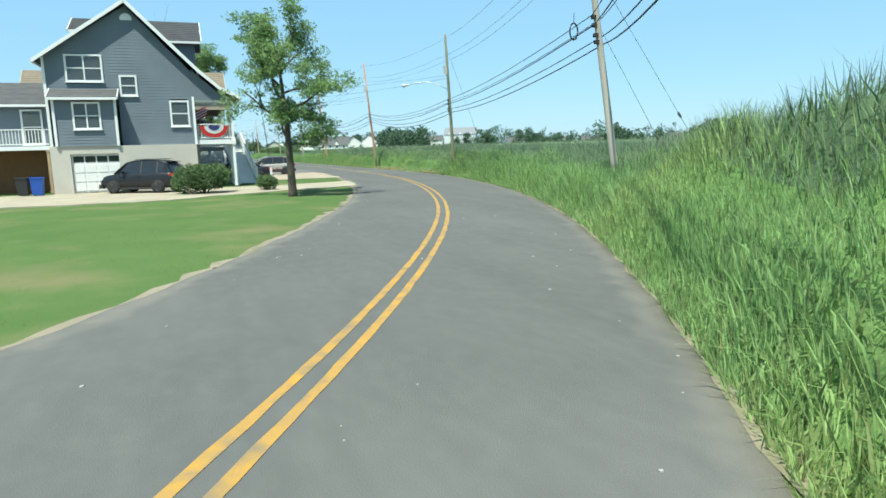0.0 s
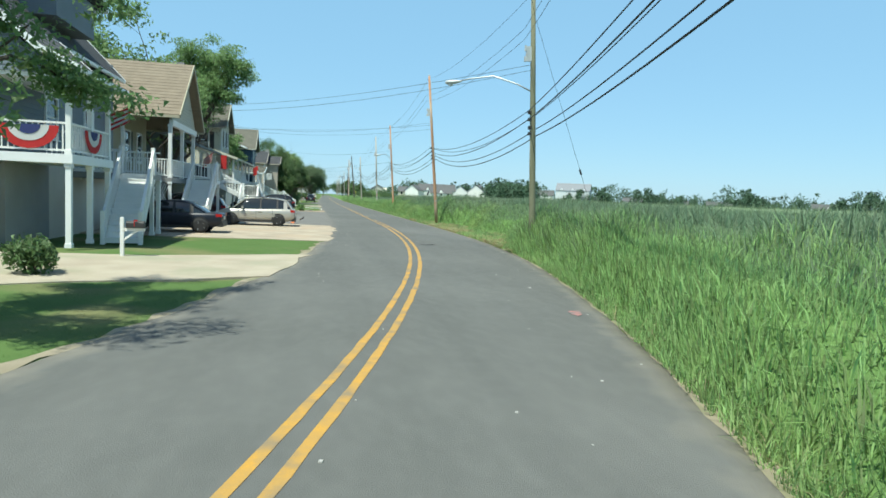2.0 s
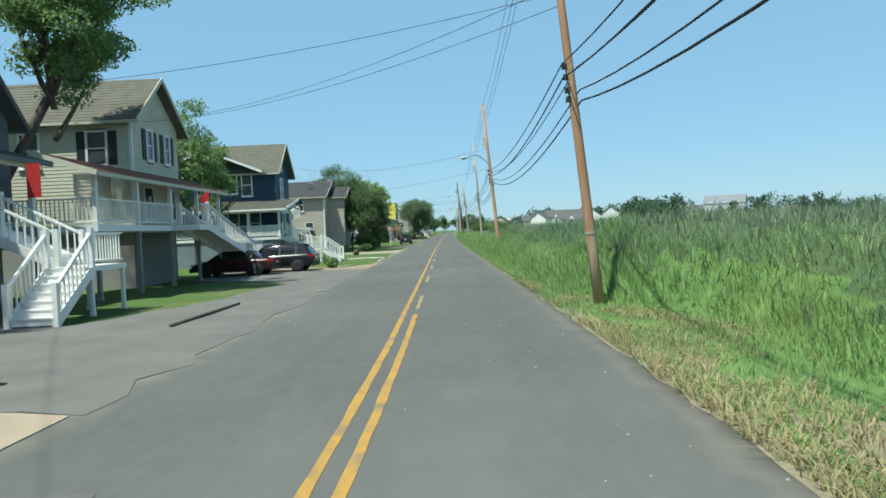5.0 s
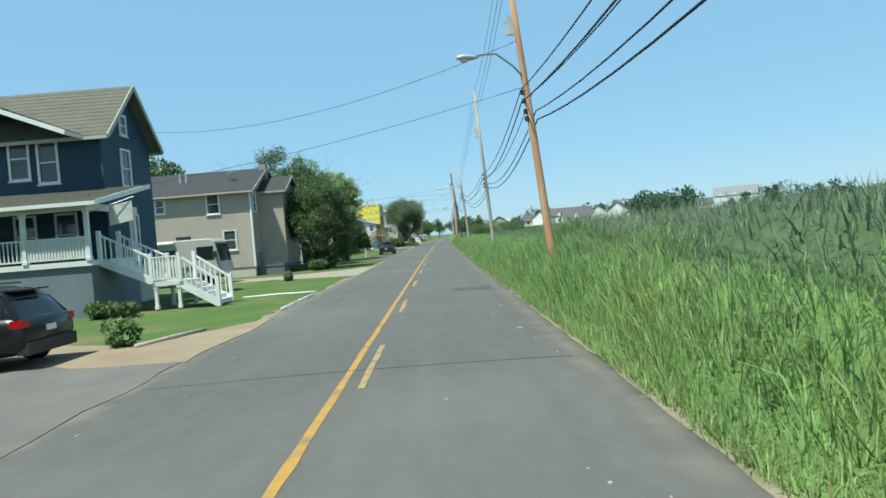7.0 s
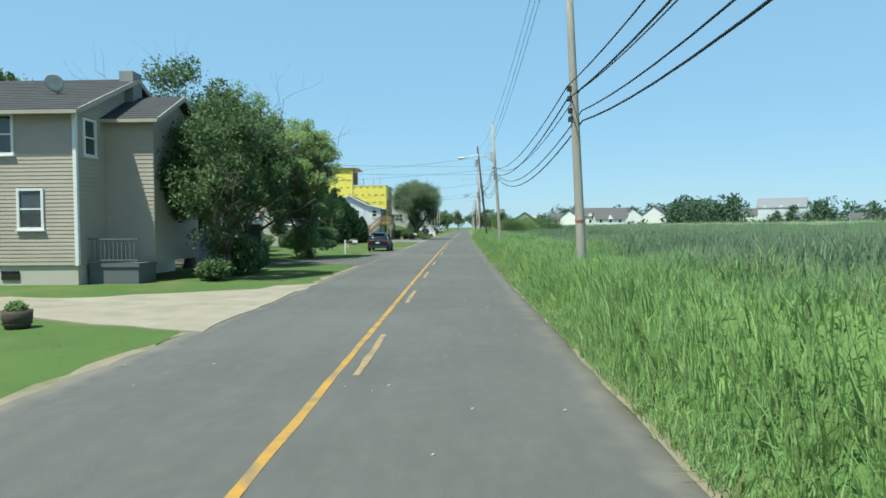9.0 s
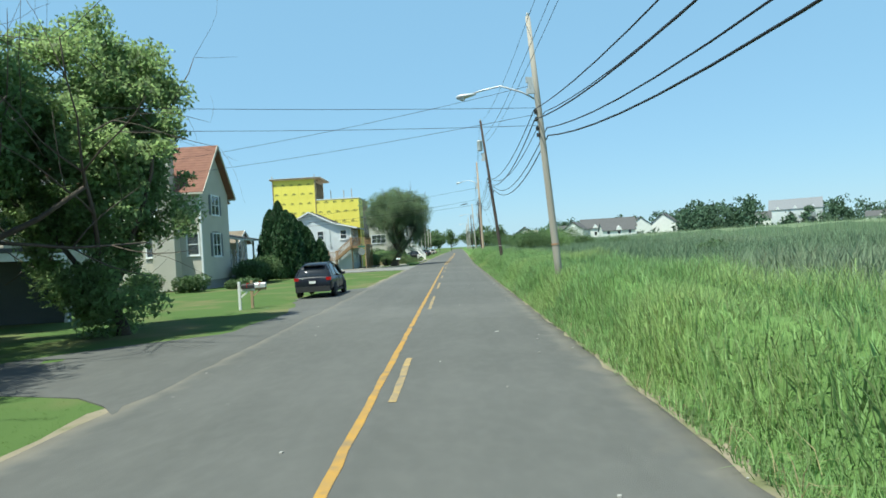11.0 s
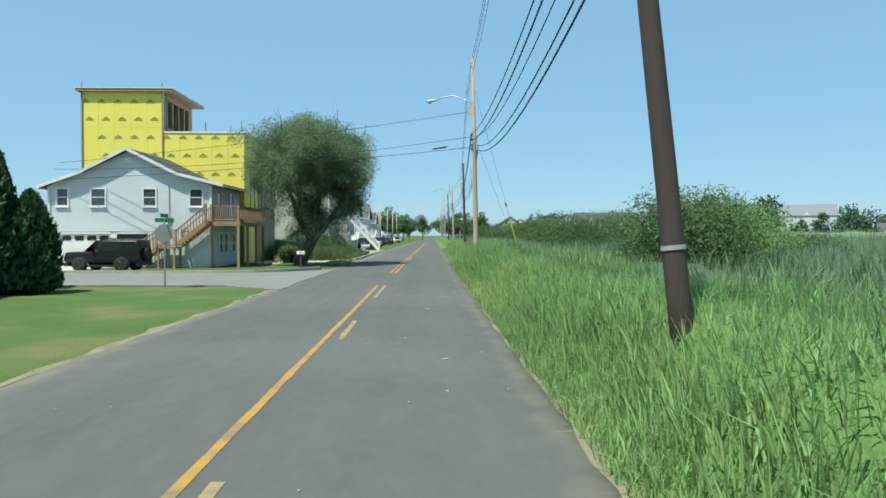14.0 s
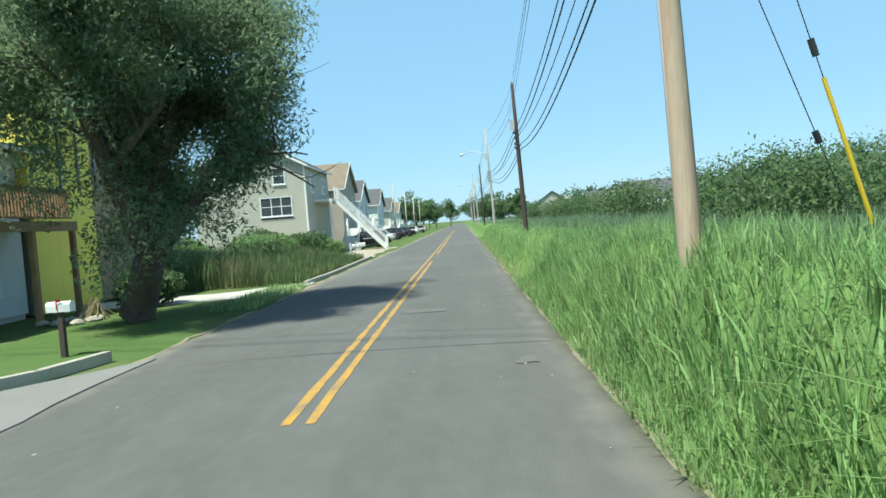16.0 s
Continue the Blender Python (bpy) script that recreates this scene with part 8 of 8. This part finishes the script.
for s, d, h, r, k in ((194.2, 14.6, 6.4, 1.25, 1), (195.2, 16.4, 6.6, 1.2, 2), (197.4, 16.2, 7.6, 1.05, 3), (196.2, 14.6, 6.2, 1.2, 4), (197.3, 13.5, 4.9, 1.1, 5), (198.0, 12.3, 3.6, 0.85, 6), (199.0, 14.4, 5.5, 1.0, 7)):
    conifer(s, d, h, r, "tall dense dark-green columnar conifer on the lawn", k)

shrub(-11.9, 29.6, 1.7, 1.6, 1.75, 12000, 0.055, M_LEAF, "large clipped rounded hedge bush beside the drive", 1)
shrub(-8.9, 31.0, 0.6, 0.6, 0.95, 1800, 0.06, M_LEAF, "small clipped round bush beside the drive", 2)
for s, d, r, h, mat, lab in ((95.5, 11.0, 1.2, 2.0, M_LEAFLIGHT, "loose green shrub by the steps"), (95.7, 6.1, 0.5, 0.75, M_LEAFLIGHT, "small yellow-green garden shrub in a bed"), (103.6, 10.4, 1.4, 0.7, M_LEAF, "low dark shrubs along the porch"),
                             (132.6, 8.4, 1.0, 1.0, M_LEAF, "dark green foundation shrub"), (136.4, 8.6, 1.5, 2.0, M_LEAF, "dark round shrub under the tree"), (177.5, 17.3, 1.6, 1.3, M_LEAF, "dark leafy shrub bed before the greige house"),
                             (179.0, 14.6, 1.2, 0.8, M_LEAF, "low shrub at the house corner"), (186.5, 15.9, 1.5, 2.2, M_LEAF, "rounded shrub with reddish leaves"), (190.0, 15.8, 1.6, 2.4, M_LEAF, "tall rounded shrub by the porch"),
                             (188.5, 11.8, 0.7, 0.7, M_STRAW, "pale clump of ornamental grass"), (175.5, 12.4, 0.9, 0.9, M_LEAF, "small shrub on the lawn"), (224.2, 8.4, 1.3, 1.4, M_LEAF, "weedy shrub under the willow"),
                             (234.5, 11.2, 2.4, 1.9, M_LEAFLIGHT, "rank weedy shrub on the vacant lot"), (239.5, 9.6, 2.4, 1.9, M_LEAF, "rank weedy shrub on the vacant lot"), (244.5, 10.6, 2.6, 2.4, M_LEAFLIGHT, "rank weedy shrub on the vacant lot"),
                             (249.0, 9.0, 2.2, 2.2, M_LEAF, "rank weedy shrub on the vacant lot"), (250.5, 13.0, 2.6, 2.6, M_LEAF, "rank weedy shrub on the vacant lot"), (244.0, 15.5, 2.6, 2.3, M_LEAFLIGHT, "rank weedy shrub on the vacant lot"), (254.0, 8.0, 1.6, 1.6, M_LEAFLIGHT, "rank weedy shrub on the vacant lot"), (175.8, 19.5, 1.8, 1.6, M_LEAF, "shrub bed before the greige house")):
    p = lot(s, d)
    shrub(p.x, p.y, r, r * 0.85, h, int(2600 * r * h ** 0.6), 0.08, mat, lab, int(s * 3))
for k, (x, y, r, h) in enumerate(((-37.3, 183.8, 1.75, 3.1), (-35.9, 186.4, 1.8, 3.5), (-41.1, 201.0, 2.1, 3.3), (-31.5, 199.0, 2.6, 2.6),
                                  (-40.0, 206.5, 3.0, 2.8), (-43.5, 211.0, 2.4, 2.6), (-36.0, 208.0, 3.4, 3.2), (-44.5, 219.0, 3.0, 2.8), (-40.0, 222.0, 3.5, 3.2), (-49.0, 232.0, 3.0, 2.8), (-45.0, 236.0, 3.6, 3.2), (-54.0, 247.0, 3.2, 2.8), (-50.0, 252.0, 4.0, 3.4), (-60.0, 266, 3.4, 2.8), (-57, 272, 4, 3.4), (-24.5, 160, 2.0, 2.2), (-17.5, 140, 1.8, 1.9))):
    h *= 1.15 if k < 2 else 1.0 if k < 3 else 0.85 if k in (3, 4, 6) else 1.3 if k < 15 else 0.75
    shrub(x, y, r, r * 0.9, h, int((11000 if k < 3 else 5200 if k < 9 else 2400) * r), 0.042 if k < 3 else 0.055 if k < 9 else 0.075, M_LEAF if k % 2 == 0 or k > 2 else M_LEAFLIGHT, "wild green bush among the marsh grass", 200 + k, lumpy=0.3, shell=0.4)

# tall weeds beside the willow lot
rng = np.random.default_rng(31)
n = 16000
s, d = rng.uniform(229, 246, n), 4.3 + rng.random(n) ** 1.3 * 12
x, y = 12 - d * RX - s * RY, -d * RY + s * RX
h = (0.35 + 1.2 * np.clip((d - 4) / 5, 0, 1)) * rng.uniform(0.5, 1.2, n)
blades("weeds", x, y, np.full(n, -0.05), h, rng.uniform(0.02, 0.05, n), rng.uniform(0.05, 0.5, n), M_WEED, "tall rank weeds on an empty lot", "weeds", rng)
n = 2500
s, d = rng.uniform(221, 228, n), 3.9 + rng.random(n) * 1.5
x, y = 12 - d * RX - s * RY, -d * RY + s * RX
blades("weeds", x, y, np.full(n, -0.06), rng.uniform(0.08, 0.25, n), rng.uniform(0.01, 0.03, n), rng.uniform(0.1, 0.6, n), M_GRASS, "rough grass at the kerb under the willow", "weeds", rng)


# ---- far shore: woods and houses beyond the marsh ----
def out_from(y0, bearing, dist):
    """A place seen from the road abreast of y0 at a bearing (degrees to the right of north)."""
    x, y = on_road(y0, 1.8)
    return x + dist * math.sin(radians(bearing)), y + dist * math.cos(radians(bearing))


rng = np.random.default_rng(77)
cs, rad = [], []
for k in range(760):
    b = rng.uniform(-10, 85)
    dist = rng.uniform(470, 620)
    x, y = out_from(110, b, dist)
    tall = max(4.0, 13.5 + 6.0 * math.sin(b * 0.9) * math.sin(b * 0.31 + 1) + 3.0 * math.sin(b * 2.3 + 0.5) + rng.uniform(-2, 3.5))
    for j in range(4):
        cs.append((x + rng.normal() * 3, y + rng.normal() * 3, tall * (0.2 + 0.2 * j) * rng.uniform(0.85, 1.1)))
        rad.append(rng.uniform(2.2, 4.4))
for k in range(120):
    b = rng.uniform(-14, 4)
    x, y = out_from(150, b, rng.uniform(325, 370))
    for j in range(3):
        cs.append((x + rng.normal() * 2.5, y + rng.normal() * 2.5, rng.uniform(1.5, 8.5 + 5.0 * (b > 0.5))))
        rad.append(rng.uniform(1.4, 2.6))
for k in range(170):
    b = rng.uniform(3.2, 9.4)
    x, y = out_from(150, b, rng.uniform(265, 330))
    for j in range(4):
        cs.append((x + rng.normal() * 2.5, y + rng.normal() * 2.5, rng.uniform(1.5, 13.0 + 2.5 * math.sin(b * 3.0))))
        rad.append(rng.uniform(1.5, 2.8))
for k in range(26):
    x, y = out_from(150, rng.choice((-3.9, -1.0, 0.4)) + rng.normal() * 0.5, rng.uniform(252, 262))
    for j in range(3):
        cs.append((x + rng.normal() * 1.2, y + rng.normal() * 1.2, rng.uniform(1.0, 4.0)))
        rad.append(rng.uniform(0.9, 1.6))
me = leaves("far_woods", cs, rad, 90000, 0.8, M_WOODS, rng, 0.9, 0, 0.3)
tagged(new("far_woods", me), "distant low line of dark green woods beyond the marsh", "woods", kind="stuff")


def far_house(x, y, turn, wide, deep, eave, ridge, wall, roof, label, bays=4):
    """A house on the far shore: long walls with windows, gabled ends."""
    root = thing_at("house", x, y, -0.1, turn, label, "house", "houses beyond the marsh")
    a, b = wide / 2, deep / 2
    g = Geo().box(-a, a, -b, b, 0, eave)
    part("wall", g, wall, root)
    for sx in (-1, 1):
        part("gable", Geo().prism([(sx * a, -b, eave), (sx * a, b, eave), (sx * a, 0, ridge - 0.2)], [(sx * (a - 0.2), -b, eave), (sx * (a - 0.2), b, eave), (sx * (a - 0.2), 0, ridge - 0.2)]), wall, root)
    for sy in (-1, 1):
        ring = [(-a - 0.4, sy * (b + 0.4), eave - 0.2), (a + 0.4, sy * (b + 0.4), eave - 0.2), (a + 0.4, 0, ridge), (-a - 0.4, 0, ridge)]
        part("roof", Geo().prism(ring, [(px, py, pz + 0.2) for px, py, pz in ring]), roof, root)
    pane = Geo().box(-0.5, 0.5, -0.06, 0, -0.75, 0.75).mesh("window", M_CARGLASS)
    for k in range(bays):
        for z in ([1.6, 4.4] if eave > 4.5 else [1.7]):
            part("window", pane, None, root, at=(-a + wide * (k + 0.5) / bays, -b, z))
    for k in range(max(bays // 3, 0)):
        x0 = -a + wide * (k + 0.5) / max(bays // 3, 1)
        part("dormer", Geo().prism([(x0 - 1.3, -b - 0.3, eave - 0.1), (x0 + 1.3, -b - 0.3, eave - 0.1), (x0, -b - 0.3, eave + 1.7)], [(x0 - 1.3, 0, eave - 0.1), (x0 + 1.3, 0, eave - 0.1), (x0, 0, eave + 1.7)]), wall, root, "white cross gable")
    return root


def far_wood_row():
    rng = np.random.default_rng(91)
    cs, rad = [], []
    for k in range(520):
        b = rng.uniform(-8, 80)
        if math.sin(b * 0.8) + 0.7 * math.sin(b * 2.1 + 1) < -0.25:
            continue
        x, y = out_from(110, b, rng.uniform(400, 450))
        tall = max(5.0, 12.5 + 4.5 * math.sin(b * 1.3) + rng.uniform(-2, 3))
        for j in range(4):
            cs.append((x + rng.normal() * 2.5, y + rng.normal() * 2.5, tall * (0.18 + 0.2 * j) * rng.uniform(0.85, 1.1)))
            rad.append(rng.uniform(1.6, 3.2))
    me = leaves("far_woods", cs, rad, 50000, 0.85, M_WOODS, rng, 0.9, 0, 0.3)
    tagged(new("far_woods", me), "distant clumps of dark green trees beyond the marsh", "woods", kind="stuff")


far_wood_row()
FARS = [(110, 18, 520, 22, 12, 6, 10, 5, M_CREAM, M_ROOFGREY), (110, 22, 500, 26, 12, 6, 10, 6, M_WHITE, M_ROOFGREY),
        (60, 3, 520, 22, 12, 6, 9.5, 5, M_WHITE, M_ROOFGREY), (60, 7.5, 540, 26, 12, 5, 8.5, 6, M_CREAM, M_ROOFGREY), (60, -6.5, 330, 12, 10, 5, 8, 3, M_WHITE, M_ROOFGREY),
        (60, 27, 470, 24, 12, 5.5, 9, 5, M_WHITE, M_ROOFGREY), (60, 33, 460, 20, 12, 5.5, 9, 5, M_CREAM, M_ROOFGREY), (60, 40, 470, 30, 12, 5.5, 9, 6, M_WHITE, M_ROOFGREY), (20, 48, 420, 26, 12, 5.5, 9, 6, M_WHITE, M_ROOFGREY)]
for y0, b, dist, wide, deep, eave, ridge, bays, wall, roof in FARS:
    x, y = out_from(y0, b, dist)
    wide, eave, ridge, bays = min(wide, 19), min(eave, 5.6), min(ridge, 8.8), min(bays, 5)
    far_house(x, y, -b + 8, wide, deep, eave, ridge, wall, roof, "white house with pitched roof on the far side of the marsh" if wall is M_WHITE else "cream house with pitched roof on the far side of the marsh", bays)
for x, y, turn, wide, deep, eave, ridge, bays, wall, roof, lab in (
        (-23.6, 438, 82, 15, 11.5, 7.0, 11.6, 0, M_WHITE, M_ROOFGREY, "white gabled end house of a long row beyond the marsh"), (-34.8, 430, 96, 14, 9.0, 7.0, 10.6, 0, M_WHITE, M_ROOFGREY, "white gabled house in a row beyond the marsh"),
        (-47.2, 410, 10, 22, 11, 6.6, 10.4, 6, M_WHITE, M_ROOFGREY, "long white house with cross gables beyond the marsh"), (-59.0, 398, 84, 11, 8.0, 6.2, 9.4, 0, M_WHITE, M_ROOFGREY, "white gabled house in a row beyond the marsh"),
        (-65.5, 404, 10, 8, 9, 5.2, 8.2, 2, M_CREAM, M_ROOFGREY, "small cream house with pitched roof beyond the marsh"),
        (44.0, 520, -12, 25, 14, 12.0, 17.4, 9, M_PALEBLUE, M_ROOFSLATE, "long pale terrace with three dormers beyond the marsh"), (22.0, 492, -8, 11, 10, 7.4, 11.0, 3, M_WHITE, M_ROOFGREY, "white house half hidden by trees"),
        (95.0, 560, -16, 15, 12, 6.0, 9.0, 4, M_WHITE, M_ROOFGREY, "low white house with a grey roof beyond the marsh"),
        (-75.0, 372, 98, 11, 9, 5.0, 8.0, 3, M_CREAM, M_ROOFGREY, "cream gabled house among bushes beside the marsh")):
    far_house(x, y, turn, wide, deep, eave, ridge, wall, roof, lab, bays)


# ---- small things ----
def mailbox(s, d, turn, box, post, label, kind="arm"):
    root = thing("mailbox", s, d, -0.08, turn, label, "mailbox")
    part("post", Geo().box(-0.05, 0.05, -0.05, 0.05, -0.1, 1.18 if kind == "arm" else 0.92), post, root)
    if kind == "arm":
        part("arm", Geo().box(-0.05, 0.62, -0.04, 0.04, 0.78, 0.87), post, root)
        part("brace", Geo().bar((0.02, 0, 0.5), (0.4, 0, 0.8), 0.06, 0.06), post, root)
        c = 0.36
    else:
        c = 0.0
    prof = [(-0.09, 0), (0.09, 0), (0.09, 0.12)] + [(0.09 * math.cos(a), 0.12 + 0.09 * math.sin(a)) for a in np.linspace(0, math.pi, 9)[1:-1]] + [(-0.09, 0.12)]
    z = 0.87 if kind == "arm" else 0.92
    b = part("box", Geo().prism([(c - 0.24, p, z + q) for p, q in prof], [(c + 0.24, p, z + q) for p, q in prof]), box, root)
    part("door", Geo().prism([(c + 0.24, p * 1.04, z + q * 1.03) for p, q in prof], [(c + 0.252, p * 1.04, z + q * 1.03) for p, q in prof]), box, b)
    part("flag", Geo().box(c - 0.02, c + 0.0, -0.105, -0.095, z + 0.05, z + 0.25).box(c - 0.02, c + 0.08, -0.105, -0.095, z + 0.2, z + 0.25), M_RED, b)
    return root


mailbox(159.4, 7.8, 0, M_PLASTIC, M_WHITE, "black mailbox on a white post at the lawn edge")
mailbox(160.1, 7.5, 0, M_LAMPHEAD, M_OLDWOOD, "grey mailbox on a wooden post")
mailbox(215.3, 5.95, 0, M_WHITE, M_POLEDARK, "white mailbox on a dark post by the kerb", "plain")
mailbox(40.2, 9.9, 0, M_PLASTIC, M_WHITE, "dark mailbox on a white post before the stairs")
mailbox(246.2, 5.2, 0, M_WHITE, M_WHITE, "white mailbox on a white post by the road")
mailbox(249.0, 5.2, 0, M_WHITE, M_WHITE, "white mailbox on a white post by the road")

hyd = thing_at("fire_hydrant", -12.9, 59.4, -0.06, label="weathered orange fire hydrant beside the sandy driveway", category="hydrant")
part("barrel", Geo().lathe([(0.16, 0), (0.16, 0.06), (0.11, 0.08), (0.11, 0.5), (0.14, 0.52), (0.14, 0.56), (0.12, 0.6), (0.06, 0.7), (0.03, 0.72), (0.03, 0.77)], 14), M_ORANGE, hyd, smooth=True)
for a in (0, 90, 180):
    part("outlet", Geo().lathe([(0.06, 0.08), (0.06, 0.17), (0.045, 0.19)], 10, axis="x"), M_ORANGE, hyd, at=Matrix.Translation((0, 0, 0.42)) @ pose(0, 0, 0, 0, 0, a + 20))

st = thing("stop_sign", 200.2, 8.4, -0.08, 0, "octagonal stop sign seen from its grey back with street blades above", "sign")
part("post", Geo().box(-0.025, 0.025, -0.025, 0.025, -0.1, 2.75), M_SIGNBACK, st)
oct_ = [(0.38 * math.cos(a), -0.03, 2.2 + 0.38 * math.sin(a)) for a in np.linspace(0, 2 * math.pi, 9)[:-1] + math.pi / 8]
part("plate", Geo().prism(oct_, [(x, y - 0.006, z) for x, y, z in oct_]), M_SIGNBACK, st)
part("street_blade", Geo().box(-0.38, 0.38, -0.006, 0.0, 2.64, 2.8), M_SIGNGREEN, st, "green street name blade")
part("street_blade", Geo().box(-0.006, 0.0, -0.38, 0.38, 2.82, 2.98), M_SIGNGREEN, st)

pot = thing_at("planter", -31.57, 111.9, -0.07, label="dark half-barrel planter with small green plants", category="planter")
part("tub", Geo().lathe([(0.24, 0), (0.3, 0.22), (0.31, 0.4), (0.27, 0.4), (0.26, 0.34)], 16), M_POT, pot, smooth=True)
for z in (0.1, 0.32):
    part("hoop", Geo().lathe([(0.275 + 0.05 * z, z), (0.29 + 0.05 * z, z), (0.29 + 0.05 * z, z + 0.035), (0.275 + 0.05 * z, z + 0.035)], 16), M_IRON, pot)
part("plants", leaves("plants", [(0, 0, 0.45), (0.12, 0.05, 0.46), (-0.1, -0.06, 0.44)], [0.16, 0.12, 0.12], 260, 0.05, M_LEAFLIGHT, np.random.default_rng(2)), None, pot)


def log(a, b, r, label, mat, name="log"):
    a, b = Vector(a), Vector(b)
    root = thing_at(name, a.x, a.y, a.z, label=label, category="log")
    mid = (b - a) * 0.5 + Vector((0.05, 0.02, 0.02))
    part("timber", Geo().tube([(0, 0, 0), (b - a) * 0.25, mid, b - a], [r, r * 0.96, r * 0.92, r * 0.8], 8), mat, root, smooth=True)


log((-22.0, 95.44, 0.02), (-22.75, 97.7, 0.02), 0.035, "white painted pole lying along the lawn edge", M_TRIM)
log((-22.85, 98.0, 0.02), (-23.62, 100.6, 0.02), 0.035, "white painted pole lying along the lawn edge", M_TRIM)
log((-24.1, 101.6, 0.02), (-27.0, 100.57, 0.02), 0.04, "white painted pole lying across the lawn", M_TRIM)
log((-21.95, 89.1, 0.0), (-21.9, 91.5, 0.0), 0.06, "crooked pale driftwood log edging a garden bed", M_POLE)
log((-14.4, 65.3, 0.0), (-15.7, 69.9, 0.0), 0.05, "dark landscape timber edging the lawn", M_BARK)
for k, (s, d) in enumerate(((43.2, 27.4), (43.4, 28.2))):
    bn = thing("wheelie_bin", 40.4 + 0.2 * k, 22.6 + 0.75 * k, -0.05, 0, "blue plastic recycling bin beside the wall" if k == 0 else "dark plastic rubbish bin beside the wall", "bin")
    part("bin", Geo().prism([(-0.24, -0.26, 0.06), (0.24, -0.26, 0.06), (0.24, 0.26, 0.06), (-0.24, 0.26, 0.06)], [(-0.3, -0.34, 0.98), (0.3, -0.34, 0.98), (0.3, 0.34, 0.98), (-0.3, 0.34, 0.98)]), M_BLUEBIN if k == 0 else M_PLASTIC, bn)
    part("lid", Geo().box(-0.32, 0.32, -0.37, 0.35, 0.98, 1.04), M_BLUEBIN if k == 0 else M_PLASTIC, bn)
    for sx in (-0.2, 0.2):
        part("wheel", Geo().lathe([(0.09, -0.03), (0.09, 0.03)], 12, (sx, 0.26, 0.09), "x"), M_TYRE, bn)
tub = thing("storage_tub", 195.9, 17.6, -0.08, 0, "orange-red plastic storage tub on the grass", "tub")
part("tub", Geo().prism([(-0.5, -0.4, 0), (0.5, -0.4, 0), (0.5, 0.4, 0), (-0.5, 0.4, 0)], [(-0.6, -0.48, 0.8), (0.6, -0.48, 0.8), (0.6, 0.48, 0.8), (-0.6, 0.48, 0.8)]), M_ORANGE, tub)
part("lid", Geo().box(-0.63, 0.63, -0.5, 0.5, 0.8, 0.88), M_WHITE, tub)
tr = thing("grill_cart", 96.6, 12.9, -0.03, 0, "black covered grill cart in the yard", "grill")
part("cover", Geo().prism([(-0.55, -0.35, 0.1), (0.55, -0.35, 0.1), (0.55, 0.35, 0.1), (-0.55, 0.35, 0.1)], [(-0.45, -0.22, 1.15), (0.45, -0.22, 1.15), (0.45, 0.22, 1.15), (-0.45, 0.22, 1.15)]), M_PLASTIC, tr)
for x in (-0.45, 0.45):
    part("leg", Geo().box(x - 0.03, x + 0.03, -0.25, 0.25, 0, 0.12), M_IRON, tr)
tramp = thing("garden_bench", 98.8, 13.0, -0.05, 0, "white garden bench in the yard", "bench")
part("seat", Geo().box(-0.7, 0.7, -0.25, 0.25, 0.42, 0.47), M_WHITE, tramp)
part("backrest", Geo().box(-0.7, 0.7, 0.22, 0.27, 0.5, 0.95), M_WHITE, tramp)
for x in (-0.6, 0.6):
    part("leg", Geo().box(x - 0.04, x + 0.04, -0.25, 0.25, 0, 0.42), M_WHITE, tramp)
rng = np.random.default_rng(8)
for k in range(9):
    p = lot(221.2 + rng.uniform(-1.2, 1.4), 9.4 + rng.uniform(-0.8, 0.6))
    g = Geo()
    g.lathe([(0.02, 0), (0.16, 0.02), (0.19, 0.08), (0.13, 0.15), (0.03, 0.18)], 7)
    g.v = [(x * rng.uniform(0.8, 1.3), y * rng.uniform(0.8, 1.3), z) for x, y, z in g.v]
    ob = new("garden_stone", g.mesh("garden_stone", M_KERB))
    ob.matrix_basis = pose(p.x, p.y, -0.08, 0, 0, rng.uniform(0, 360))
    tagged(ob, "rough pale garden stone beside the deck", "stone", "garden stones")
pile = thing("brush_pile", 221.6, 8.9, -0.08, 0, "heap of dry brown brush by the deck", "brush pile")
g = Geo()
for k in range(60):
    a, r = rng.uniform(0, 2 * math.pi), rng.uniform(0, 0.7)
    g.tube([(r * math.cos(a), r * math.sin(a), 0.02), (r * 0.3 * math.cos(a + 1), r * 0.3 * math.sin(a + 1), rng.uniform(0.35, 0.75))], [0.015, 0.006], 4)
part("twigs", g, M_STRAW, pile)
bin2 = thing("wheelie_bin", 223.6, 8.6, -0.08, 0, "dark wheeled bin beneath the willow", "bin")
part("bin", Geo().prism([(-0.24, -0.26, 0.06), (0.24, -0.26, 0.06), (0.24, 0.26, 0.06), (-0.24, 0.26, 0.06)], [(-0.3, -0.34, 0.98), (0.3, -0.34, 0.98), (0.3, 0.34, 0.98), (-0.3, 0.34, 0.98)]), M_PLASTIC, bin2)
part("lid", Geo().box(-0.32, 0.32, -0.37, 0.35, 0.98, 1.04), M_PLASTIC, bin2)
part("wheel", Geo().lathe([(0.09, -0.26), (0.09, 0.26)], 12, (0, 0.26, 0.09), "x"), M_TYRE, bin2)
for k, s in enumerate((300, 322, 345, 368)):
    p = lot(s, 7.0)
    r2 = thing_at("utility_pole", p.x, p.y, -0.1, label="pale bare timber pole on the house side of the road", category="utility pole", group="poles on the house side")
    part("shaft", Geo().tube([(0, 0, -0.2), (0.05, 0, 8.2)], [0.14, 0.1], 8), M_POLE, r2, smooth=True)
